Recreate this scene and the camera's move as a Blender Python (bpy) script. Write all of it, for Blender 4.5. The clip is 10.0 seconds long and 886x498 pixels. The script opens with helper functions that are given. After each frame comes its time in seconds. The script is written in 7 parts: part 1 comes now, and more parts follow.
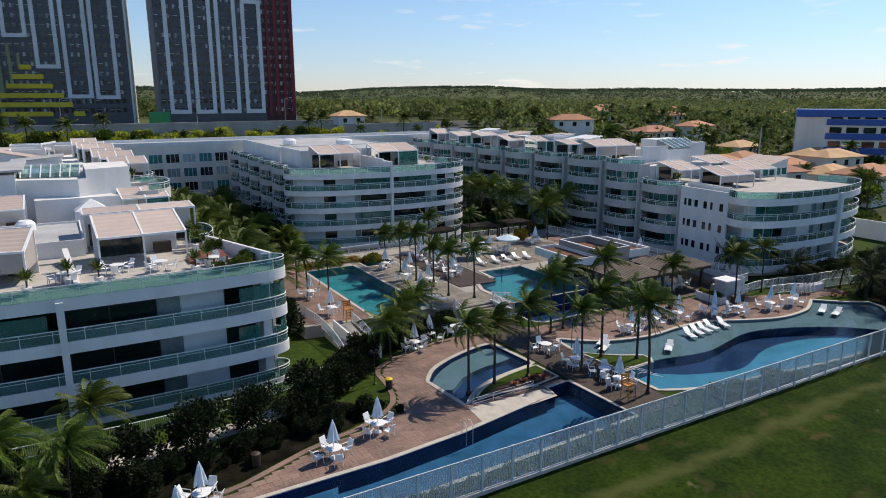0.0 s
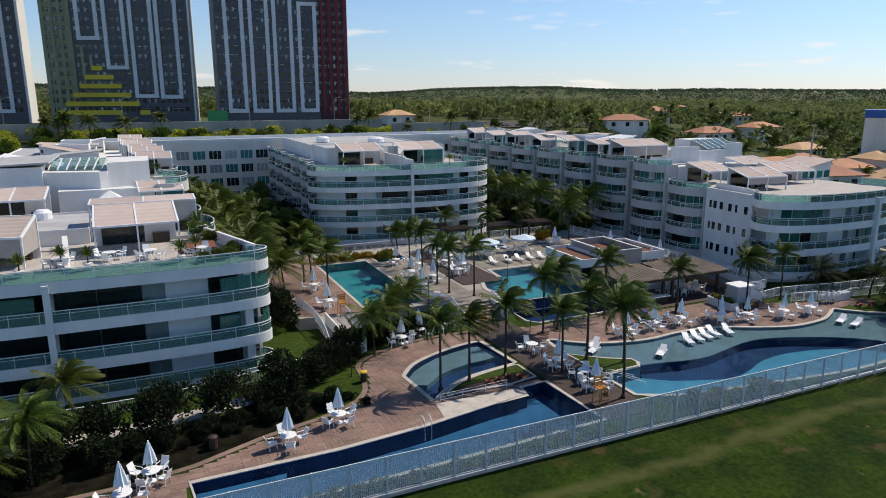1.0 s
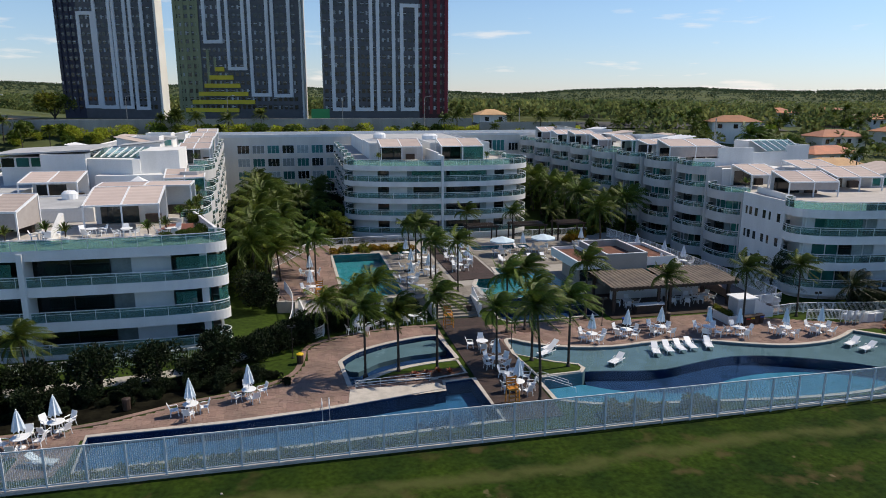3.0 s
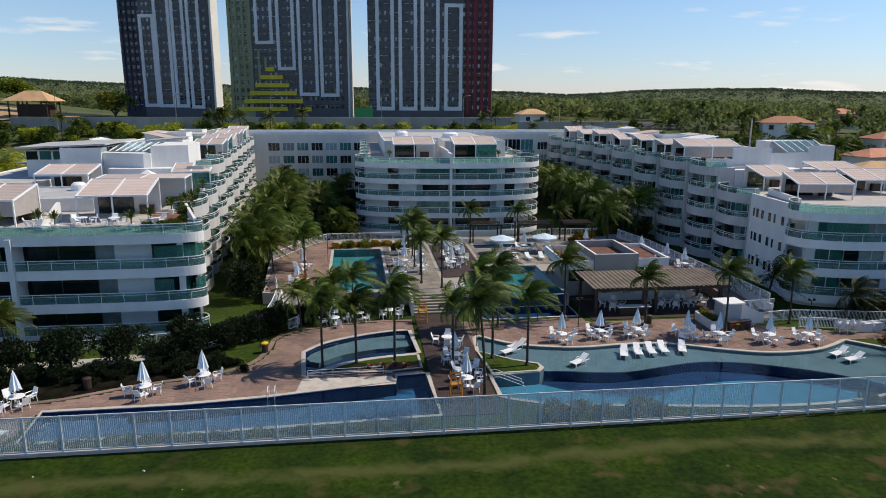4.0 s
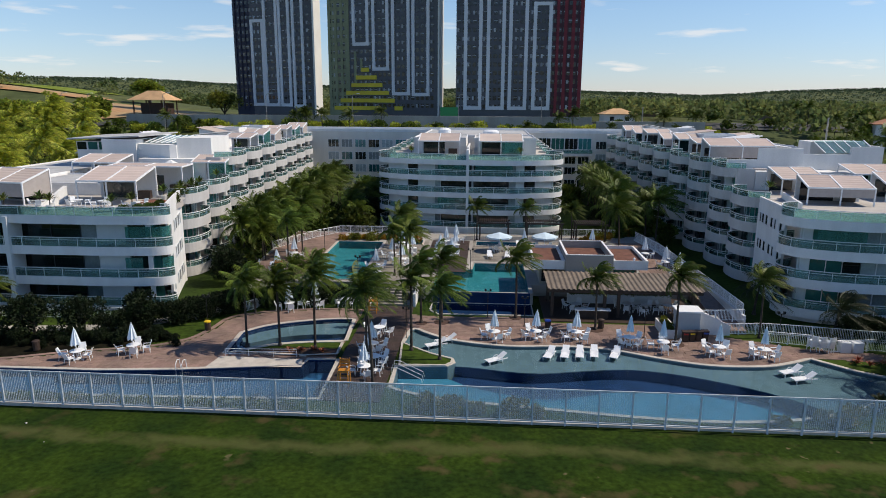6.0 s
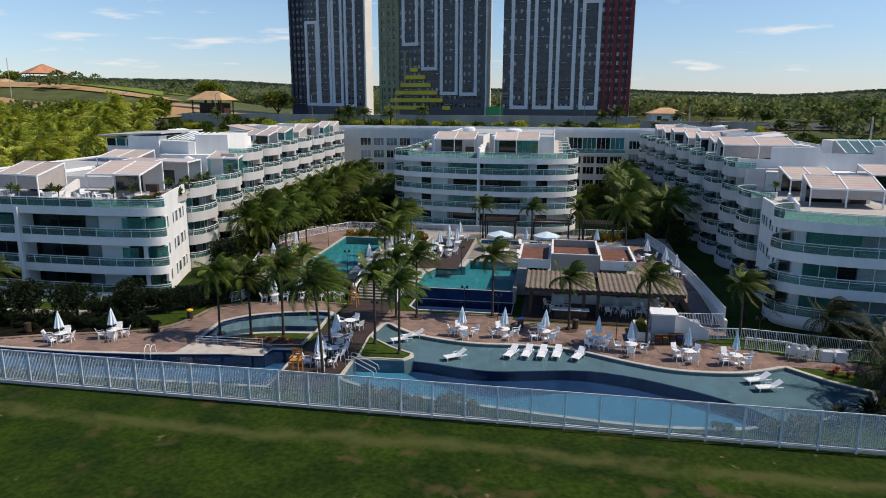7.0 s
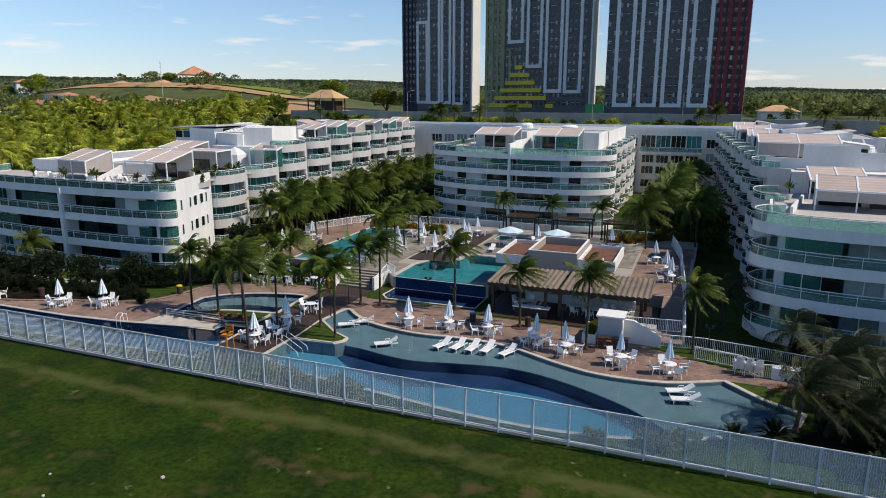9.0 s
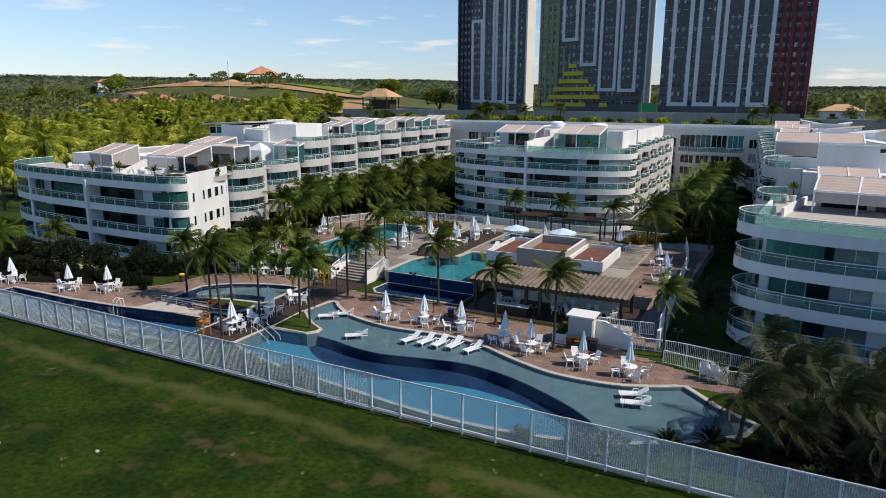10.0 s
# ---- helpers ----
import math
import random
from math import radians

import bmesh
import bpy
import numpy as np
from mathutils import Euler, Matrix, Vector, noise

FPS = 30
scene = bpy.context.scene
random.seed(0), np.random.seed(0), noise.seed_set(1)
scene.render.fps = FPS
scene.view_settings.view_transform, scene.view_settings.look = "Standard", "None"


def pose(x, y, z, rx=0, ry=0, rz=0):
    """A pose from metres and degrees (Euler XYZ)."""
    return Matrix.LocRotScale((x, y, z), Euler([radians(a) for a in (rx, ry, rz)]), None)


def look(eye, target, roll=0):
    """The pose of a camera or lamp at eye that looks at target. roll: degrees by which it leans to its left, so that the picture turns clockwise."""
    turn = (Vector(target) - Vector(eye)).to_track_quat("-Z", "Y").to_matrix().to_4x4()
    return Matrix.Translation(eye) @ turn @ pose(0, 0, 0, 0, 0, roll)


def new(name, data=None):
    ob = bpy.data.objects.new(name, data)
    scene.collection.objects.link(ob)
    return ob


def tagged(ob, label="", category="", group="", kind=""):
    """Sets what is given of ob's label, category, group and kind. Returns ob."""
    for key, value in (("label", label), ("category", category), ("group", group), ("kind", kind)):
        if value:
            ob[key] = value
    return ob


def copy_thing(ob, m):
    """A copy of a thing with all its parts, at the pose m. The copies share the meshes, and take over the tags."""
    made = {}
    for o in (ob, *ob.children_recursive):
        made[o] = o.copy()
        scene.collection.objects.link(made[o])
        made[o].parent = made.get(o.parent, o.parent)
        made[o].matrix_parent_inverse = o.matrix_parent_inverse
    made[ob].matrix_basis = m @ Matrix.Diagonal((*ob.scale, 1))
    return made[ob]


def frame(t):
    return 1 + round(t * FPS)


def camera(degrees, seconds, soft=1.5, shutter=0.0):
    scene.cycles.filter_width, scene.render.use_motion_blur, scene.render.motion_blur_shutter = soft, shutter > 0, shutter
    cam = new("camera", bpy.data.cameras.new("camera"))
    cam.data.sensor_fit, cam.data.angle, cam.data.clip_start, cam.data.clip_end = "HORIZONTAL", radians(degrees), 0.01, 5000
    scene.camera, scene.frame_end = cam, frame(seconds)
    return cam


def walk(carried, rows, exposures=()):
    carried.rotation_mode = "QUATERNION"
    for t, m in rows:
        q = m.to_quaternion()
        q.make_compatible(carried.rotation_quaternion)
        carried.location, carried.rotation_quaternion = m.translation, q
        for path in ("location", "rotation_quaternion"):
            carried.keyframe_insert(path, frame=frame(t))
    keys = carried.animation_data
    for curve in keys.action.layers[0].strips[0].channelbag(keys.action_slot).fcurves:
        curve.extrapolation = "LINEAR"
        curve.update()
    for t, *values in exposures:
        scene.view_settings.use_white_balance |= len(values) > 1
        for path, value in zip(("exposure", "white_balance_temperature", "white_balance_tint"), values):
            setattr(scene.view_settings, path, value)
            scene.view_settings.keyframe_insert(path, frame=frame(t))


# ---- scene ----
cam = camera(67.4, 10.0, soft=0.9, shutter=0.35)
METRES, EYE, TILT, LEAN, TURN = 80.0, 22.5, 0.0, 0.0, -30.0
ROWS = [
    (0.0, 0.0, 0.0, 0.0, -0.02, -12.96, 0.07),
    (0.5, 0.0427, 0.0, -0.0023, 2.87, -12.94, 0.06),
    (1.0, 0.088, 0.002, -0.0043, 5.83, -12.9, 0.03),
    (1.5, 0.1347, 0.0068, -0.0062, 8.79, -12.88, -0.0),
    (2.0, 0.1828, 0.0142, -0.0084, 11.8, -12.85, -0.05),
    (2.5, 0.2317, 0.0243, -0.0105, 14.74, -12.82, -0.09),
    (4.0, 0.3783, 0.0691, -0.0174, 22.95, -12.76, -0.26),
    (4.5, 0.4261, 0.089, -0.0195, 25.84, -12.75, -0.31),
    (5.0, 0.4729, 0.1115, -0.0213, 28.55, -12.74, -0.32),
    (5.5, 0.5185, 0.1363, -0.0232, 31.17, -12.72, -0.32),
    (7.0, 0.6486, 0.2228, -0.029, 39.59, -12.7, -0.19),
    (7.5, 0.6886, 0.2553, -0.0311, 42.55, -12.7, -0.15),
    (8.0, 0.7263, 0.2893, -0.0331, 45.54, -12.72, -0.11),
    (8.5, 0.7618, 0.325, -0.0351, 48.53, -12.74, -0.1),
    (9.0, 0.7949, 0.3622, -0.037, 51.51, -12.77, -0.11),
    (9.5, 0.8257, 0.4007, -0.039, 54.46, -12.79, -0.13),
    (10.0, 0.8542, 0.44, -0.0408, 57.45, -12.82, -0.16),
]
walk(cam, [(t, pose(0, 0, EYE, TILT, LEAN, TURN) @ pose(METRES * x, METRES * y, METRES * z, 90 + pitch, roll, yaw)) for t, x, y, z, yaw, pitch, roll in ROWS],
     exposures=[(0.0, -0.05, 7250, 12), (10.0, -0.05, 7250, 12)])

# ---- light ----
SUN_AZ, SUN_EL = 9.0, 49.0          # degrees from +x towards +y, and up
world = bpy.data.worlds.new("sky")
scene.world = world
world.use_nodes = True
wn, wl = world.node_tree.nodes, world.node_tree.links
sky = wn.new("ShaderNodeTexSky")
sky.sky_type = "NISHITA"
sky.sun_disc = False
sky.sun_elevation = radians(SUN_EL)
sky.sun_rotation = radians(90.0 - SUN_AZ)
sky.air_density, sky.dust_density, sky.ozone_density = 1.2, 0.0, 8.0
bg = wn["Background"]
bg.inputs["Strength"].default_value = 0.085
# small fair-weather clouds low over the horizon
tc = wn.new("ShaderNodeTexCoord")
mp = wn.new("ShaderNodeMapping")
mp.inputs["Scale"].default_value = (2.2, 2.2, 14.0)
nz = wn.new("ShaderNodeTexNoise")
nz.inputs["Scale"].default_value = 4.2
nz.inputs["Detail"].default_value = 6.0
rp = wn.new("ShaderNodeValToRGB")
rp.color_ramp.elements[0].position, rp.color_ramp.elements[1].position = 0.60, 0.71
sx = wn.new("ShaderNodeSeparateXYZ")
r2 = wn.new("ShaderNodeValToRGB")
els = r2.color_ramp.elements
els[0].position, els[0].color = 0.0, (0.9, 0.9, 0.9, 1)
els[1].position, els[1].color = 0.22, (0, 0, 0, 1)
mu = wn.new("ShaderNodeMath")
mu.operation = "MULTIPLY"
mx = wn.new("ShaderNodeMixRGB")
mx.inputs[2].default_value = (11.0, 11.2, 11.6, 1)
wl.new(tc.outputs["Generated"], mp.inputs["Vector"])
wl.new(mp.outputs[0], nz.inputs["Vector"])
wl.new(nz.outputs["Fac"], rp.inputs[0])
wl.new(tc.outputs["Generated"], sx.inputs[0])
wl.new(sx.outputs["Z"], r2.inputs[0])
wl.new(rp.outputs[0], mu.inputs[0])
wl.new(r2.outputs[0], mu.inputs[1])
wl.new(mu.outputs[0], mx.inputs[0])
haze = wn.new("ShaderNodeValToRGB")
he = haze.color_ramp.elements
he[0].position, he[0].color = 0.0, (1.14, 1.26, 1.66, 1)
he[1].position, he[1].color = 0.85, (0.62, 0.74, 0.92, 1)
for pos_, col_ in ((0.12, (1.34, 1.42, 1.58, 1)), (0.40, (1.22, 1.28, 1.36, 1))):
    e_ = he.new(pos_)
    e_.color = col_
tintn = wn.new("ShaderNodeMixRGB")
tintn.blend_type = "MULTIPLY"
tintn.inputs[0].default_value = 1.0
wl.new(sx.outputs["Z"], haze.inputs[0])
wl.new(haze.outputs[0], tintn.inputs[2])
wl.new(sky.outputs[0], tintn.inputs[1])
# the sky is brighter and whiter towards the sea, deeper inland and towards the sun
turn_ = wn.new("ShaderNodeVectorMath")
turn_.operation = "DOT_PRODUCT"
turn_.inputs[1].default_value = (0.35, 0.937, 0.0)
wl.new(tc.outputs["Generated"], turn_.inputs[0])
spread = wn.new("ShaderNodeMapRange")
spread.inputs["From Min"].default_value, spread.inputs["From Max"].default_value = -1.0, 1.0
wl.new(turn_.outputs["Value"], spread.inputs["Value"])
side_ = wn.new("ShaderNodeValToRGB")
side_.color_ramp.elements[0].color = (1.3, 1.31, 1.31, 1)
side_.color_ramp.elements[1].color = (1.02, 1.02, 1.05, 1)
side_.color_ramp.elements.new(0.58).color = (1.22, 1.21, 1.20, 1)
wl.new(spread.outputs[0], side_.inputs[0])
tint2 = wn.new("ShaderNodeMixRGB")
tint2.blend_type = "MULTIPLY"
tint2.inputs[0].default_value = 1.0
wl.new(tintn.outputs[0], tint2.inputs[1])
wl.new(side_.outputs[0], tint2.inputs[2])
wl.new(tint2.outputs[0], mx.inputs[1])
wl.new(mx.outputs[0], bg.inputs["Color"])

sun_data = bpy.data.lights.new("sun", "SUN")
sun_data.energy, sun_data.angle, sun_data.color = 4.7, radians(0.6), (1.0, 0.95, 0.86)
sun = new("sun", sun_data)
_az, _el = radians(SUN_AZ), radians(SUN_EL)
sun.matrix_world = look((150 * math.cos(_az) * math.cos(_el), 150 * math.sin(_az) * math.cos(_el), 150 * math.sin(_el)), (0, 0, 0))


# ---- materials ----
def mat(name, color, rough=0.6, metal=0.0, var=0.15, scale=3.0, fine=40.0, bump=0.0, second=None, island=0.0, objrand=0.0, spec=0.5, streak=False, leaf=0.0):
    """Principled material: base colour broken up at two scales, with bump; island/objrand vary pieces."""
    m = bpy.data.materials.new(name)
    m.use_nodes = True
    n, l = m.node_tree.nodes, m.node_tree.links
    p = n["Principled BSDF"]
    p.inputs["Roughness"].default_value = rough
    p.inputs["Metallic"].default_value = metal
    p.inputs["Specular IOR Level"].default_value = spec
    geo = n.new("ShaderNodeNewGeometry")
    n1 = n.new("ShaderNodeTexNoise")
    n1.inputs["Scale"].default_value, n1.inputs["Detail"].default_value = scale, 4.0
    n2 = n.new("ShaderNodeTexNoise")
    n2.inputs["Scale"].default_value, n2.inputs["Detail"].default_value = fine, 3.0
    src = geo.outputs["Position"]
    if streak:
        mpn = n.new("ShaderNodeMapping")
        mpn.inputs["Scale"].default_value = (1.0, 1.0, 0.12)
        l.new(src, mpn.inputs["Vector"])
        l.new(mpn.outputs[0], n1.inputs["Vector"])
    else:
        l.new(src, n1.inputs["Vector"])
    l.new(src, n2.inputs["Vector"])
    c2 = second or tuple(c * (1 - var * 2) for c in color)
    ramp = n.new("ShaderNodeValToRGB")
    ramp.color_ramp.elements[0].position, ramp.color_ramp.elements[1].position = 0.35, 0.65
    ramp.color_ramp.elements[0].color = (*c2, 1)
    ramp.color_ramp.elements[1].color = (*color, 1)
    l.new(n1.outputs["Fac"], ramp.inputs[0])
    mix = n.new("ShaderNodeMixRGB")
    mix.blend_type = "MULTIPLY"
    mix.inputs[0].default_value = 1.0
    r3 = n.new("ShaderNodeMapRange")
    r3.inputs["From Min"].default_value, r3.inputs["From Max"].default_value = 0.3, 0.7
    r3.inputs["To Min"].default_value, r3.inputs["To Max"].default_value = 1.0 - var, 1.0 + var * 0.6
    l.new(n2.outputs["Fac"], r3.inputs["Value"])
    l.new(ramp.outputs[0], mix.inputs[1])
    l.new(r3.outputs[0], mix.inputs[2])
    out = mix.outputs[0]
    for amount, source in ((island, geo.outputs["Random Per Island"]), (objrand, None)):
        if amount:
            if source is None:
                source = n.new("ShaderNodeObjectInfo").outputs["Random"]
            hs = n.new("ShaderNodeHueSaturation")
            r4 = n.new("ShaderNodeMapRange")
            r4.inputs["To Min"].default_value, r4.inputs["To Max"].default_value = 1 - amount, 1 + amount
            l.new(source, r4.inputs["Value"])
            l.new(r4.outputs[0], hs.inputs["Value"])
            r5 = n.new("ShaderNodeMath")
            r5.operation = "MULTIPLY"
            r5.inputs[1].default_value = 7.31
            r6 = n.new("ShaderNodeMath")
            r6.operation = "FRACT"
            r7 = n.new("ShaderNodeMapRange")
            r7.inputs["To Min"].default_value, r7.inputs["To Max"].default_value = 0.5 - amount * 0.06, 0.5 + amount * 0.06
            l.new(source, r5.inputs[0])
            l.new(r5.outputs[0], r6.inputs[0])
            l.new(r6.outputs[0], r7.inputs["Value"])
            l.new(r7.outputs[0], hs.inputs["Hue"])
            l.new(out, hs.inputs["Color"])
            out = hs.outputs[0]
    l.new(out, p.inputs["Base Color"])
    if leaf:
        tl = n.new("ShaderNodeBsdfTranslucent")
        ms = n.new("ShaderNodeMixShader")
        ms.inputs[0].default_value = leaf
        l.new(out, tl.inputs["Color"])
        l.new(p.outputs[0], ms.inputs[1])
        l.new(tl.outputs[0], ms.inputs[2])
        l.new(ms.outputs[0], n["Material Output"].inputs["Surface"])
    if bump:
        b = n.new("ShaderNodeBump")
        b.inputs["Strength"].default_value, b.inputs["Distance"].default_value = bump, 0.03
        l.new(n2.outputs["Fac"], b.inputs["Height"])
        l.new(b.outputs[0], p.inputs["Normal"])
    return m


def glassy(name, tint, gloss=0.06, rough=0.02, ior=1.45, ripple=0.0, body=None, body_mix=0.0):
    """Clear sheet: tinted see-through mixed with a mirror by Fresnel; a share of plain body colour for frosted or tinted sheets."""
    m = bpy.data.materials.new(name)
    m.use_nodes = True
    n, l = m.node_tree.nodes, m.node_tree.links
    n.remove(n["Principled BSDF"])
    tr = n.new("ShaderNodeBsdfTransparent")
    tr.inputs["Color"].default_value = (*tint, 1)
    gl = n.new("ShaderNodeBsdfGlossy")
    gl.inputs["Roughness"].default_value = rough
    fr = n.new("ShaderNodeFresnel")
    fr.inputs["IOR"].default_value = ior
    mx1 = n.new("ShaderNodeMixShader")
    base = tr.outputs[0]
    if body:
        df = n.new("ShaderNodeBsdfDiffuse")
        df.inputs["Color"].default_value = (*body, 1)
        dt = n.new("ShaderNodeBsdfTranslucent")
        dt.inputs["Color"].default_value = (*body, 1)
        mx3 = n.new("ShaderNodeMixShader")
        l.new(df.outputs[0], mx3.inputs[1])
        l.new(dt.outputs[0], mx3.inputs[2])
        mx2 = n.new("ShaderNodeMixShader")
        mx2.inputs[0].default_value = body_mix
        l.new(base, mx2.inputs[1])
        l.new(mx3.outputs[0], mx2.inputs[2])
        base = mx2.outputs[0]
    if ripple:
        nz1 = n.new("ShaderNodeTexNoise")
        nz1.inputs["Scale"].default_value, nz1.inputs["Detail"].default_value = 2.2, 3.0
        g = n.new("ShaderNodeNewGeometry")
        l.new(g.outputs["Position"], nz1.inputs["Vector"])
        b = n.new("ShaderNodeBump")
        b.inputs["Strength"].default_value, b.inputs["Distance"].default_value = ripple, 0.05
        l.new(nz1.outputs["Fac"], b.inputs["Height"])
        l.new(b.outputs[0], gl.inputs["Normal"])
        l.new(b.outputs[0], fr.inputs["Normal"])
    l.new(fr.outputs[0], mx1.inputs[0])
    l.new(base, mx1.inputs[1])
    l.new(gl.outputs[0], mx1.inputs[2])
    l.new(mx1.outputs[0], n["Material Output"].inputs["Surface"])
    return m


STUCCO = mat("white_stucco", (0.74, 0.74, 0.73), 0.75, var=0.05, scale=0.5, fine=6.0, bump=0.08, second=(0.64, 0.64, 0.63), streak=True)
BAND = mat("white_parapet_paint", (0.76, 0.76, 0.75), 0.6, var=0.04, scale=0.8, fine=9.0, second=(0.68, 0.68, 0.67), streak=True)
CREAM = mat("cream_render", (0.74, 0.71, 0.64), 0.8, var=0.05, scale=0.4, fine=5.0, second=(0.64, 0.61, 0.55), streak=True)
# stucco made whiter: light reaching the balcony recess is put into the colour
INWALL = mat("light_lifted_balcony_wall", (0.82, 0.83, 0.83), 0.7, var=0.03, scale=0.8, fine=8.0)
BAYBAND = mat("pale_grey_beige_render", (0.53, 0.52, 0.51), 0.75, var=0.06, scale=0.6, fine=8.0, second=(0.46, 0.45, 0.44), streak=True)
FIN = mat("grey_beige_pier_render", (0.36, 0.355, 0.34), 0.8, var=0.06, scale=0.6, fine=8.0, streak=True)
GREYWALL = mat("grey_render", (0.33, 0.31, 0.28), 0.85, var=0.06, scale=0.6, fine=8.0)
METALW = mat("white_metal", (0.80, 0.81, 0.82), 0.35, var=0.03, scale=2.0)
FENCEW = mat("weathered_white_fence_paint", (0.60, 0.64, 0.68), 0.5, var=0.06, scale=1.5, fine=9.0)
ROOFTILE = mat("terrace_tile", (0.45, 0.42, 0.39), 0.9, var=0.08, scale=0.7, fine=5.0)
ROOFGREY = mat("grey_roof_membrane", (0.44, 0.45, 0.46), 0.85, var=0.1, scale=0.4, fine=5.0)
AWNING = mat("beige_awning_fabric", (0.50, 0.41, 0.37), 0.95, var=0.05, scale=0.5, fine=9.0, objrand=0.12)
PANEGREEN = mat("teal_window_glass", (0.030, 0.185, 0.170), 0.06, var=0.15, scale=0.35, fine=1.5, spec=0.9, objrand=0.4)
PANEDARK = mat("dark_window_glass", (0.017, 0.029, 0.030), 0.08, var=0.3, scale=0.5, fine=1.5, spec=0.7, objrand=0.6)
CURTAIN = mat("pale_curtained_glass", (0.30, 0.36, 0.37), 0.25, var=0.12, scale=1.2, fine=5.0, spec=0.7, objrand=0.35)
FRAMEW = mat("window_frame_white", (0.72, 0.74, 0.75), 0.45, var=0.03)
RAILGLASS = glassy("green_rail_glass", (0.58, 0.82, 0.78), ior=1.62, body=(0.36, 0.66, 0.65), body_mix=0.32)
TEALGLASS = glassy("teal_curtain_glass", (0.42, 0.78, 0.72), ior=1.65, body=(0.12, 0.50, 0.45), body_mix=0.36)
SCREEN = mat("grey_beige_mesh_screen", (0.40, 0.36, 0.34), 0.9, var=0.05, scale=2.0, fine=14.0)
ROOFWHITE = mat("white_sheet_roof", (0.76, 0.77, 0.78), 0.5, var=0.06, scale=0.4, fine=5.0, streak=True)
FRAMED = mat("dark_window_frame", (0.05, 0.055, 0.06), 0.5, var=0.05)
CLEARGLASS = glassy("fence_glass", (0.86, 0.93, 0.95), ior=1.1, body=(0.60, 0.74, 0.82), body_mix=0.24)
WATER = glassy("pool_water", (0.72, 0.90, 0.95), ior=1.2, ripple=0.08, rough=0.03)
TILE_PALE = mat("pale_grey_pool_tile", (0.125, 0.19, 0.225), 0.9, var=0.08, scale=0.8, fine=9.0, spec=0.03)
TILE_NAVY = mat("navy_pool_tile", (0.014, 0.042, 0.115), 0.9, var=0.15, scale=0.8, fine=9.0, spec=0.03)
TILE_BLUE = mat("mid_blue_pool_tile", (0.055, 0.235, 0.37), 0.9, var=0.1, scale=0.8, fine=9.0, spec=0.03)
TILE_DEEP = mat("deep_blue_pool_tile", (0.03, 0.125, 0.26), 0.9, var=0.12, scale=0.8, fine=9.0, spec=0.03)
TILE_TEAL = mat("turquoise_pool_tile", (0.032, 0.24, 0.275), 0.9, var=0.1, scale=0.8, fine=9.0, spec=0.03)
COPING = mat("pale_stone_coping", (0.50, 0.46, 0.41), 0.75, var=0.1, scale=1.5, fine=12.0)
PAVER = mat("red_sandstone_paver", (0.27, 0.182, 0.150), 0.9, var=0.16, scale=0.35, fine=9.0, bump=0.15, second=(0.165, 0.118, 0.102), island=0.13, spec=0.15)
GROUT = mat("sandy_joint", (0.25, 0.178, 0.147), 0.9, var=0.12)
PALEPAVER = mat("pale_stone_paver", (0.25, 0.228, 0.198), 0.85, var=0.1, scale=0.7, fine=14.0, second=(0.19, 0.172, 0.15), island=0.18, spec=0.15)
WOODDECK = mat("dark_hardwood_deck", (0.052, 0.030, 0.024), 0.75, var=0.2, scale=2.0, fine=25.0, objrand=0.25)
WOODRED = mat("red_hardwood", (0.24, 0.085, 0.045), 0.5, var=0.15, scale=2.0, fine=25.0)
WOODDARK = mat("dark_stained_timber", (0.05, 0.03, 0.022), 0.6, var=0.2, scale=3.0)
GRASS = mat("lawn_grass", (0.040, 0.070, 0.009), 0.95, var=0.35, scale=0.13, fine=2.2, bump=0.6, second=(0.020, 0.038, 0.006), spec=0.1)


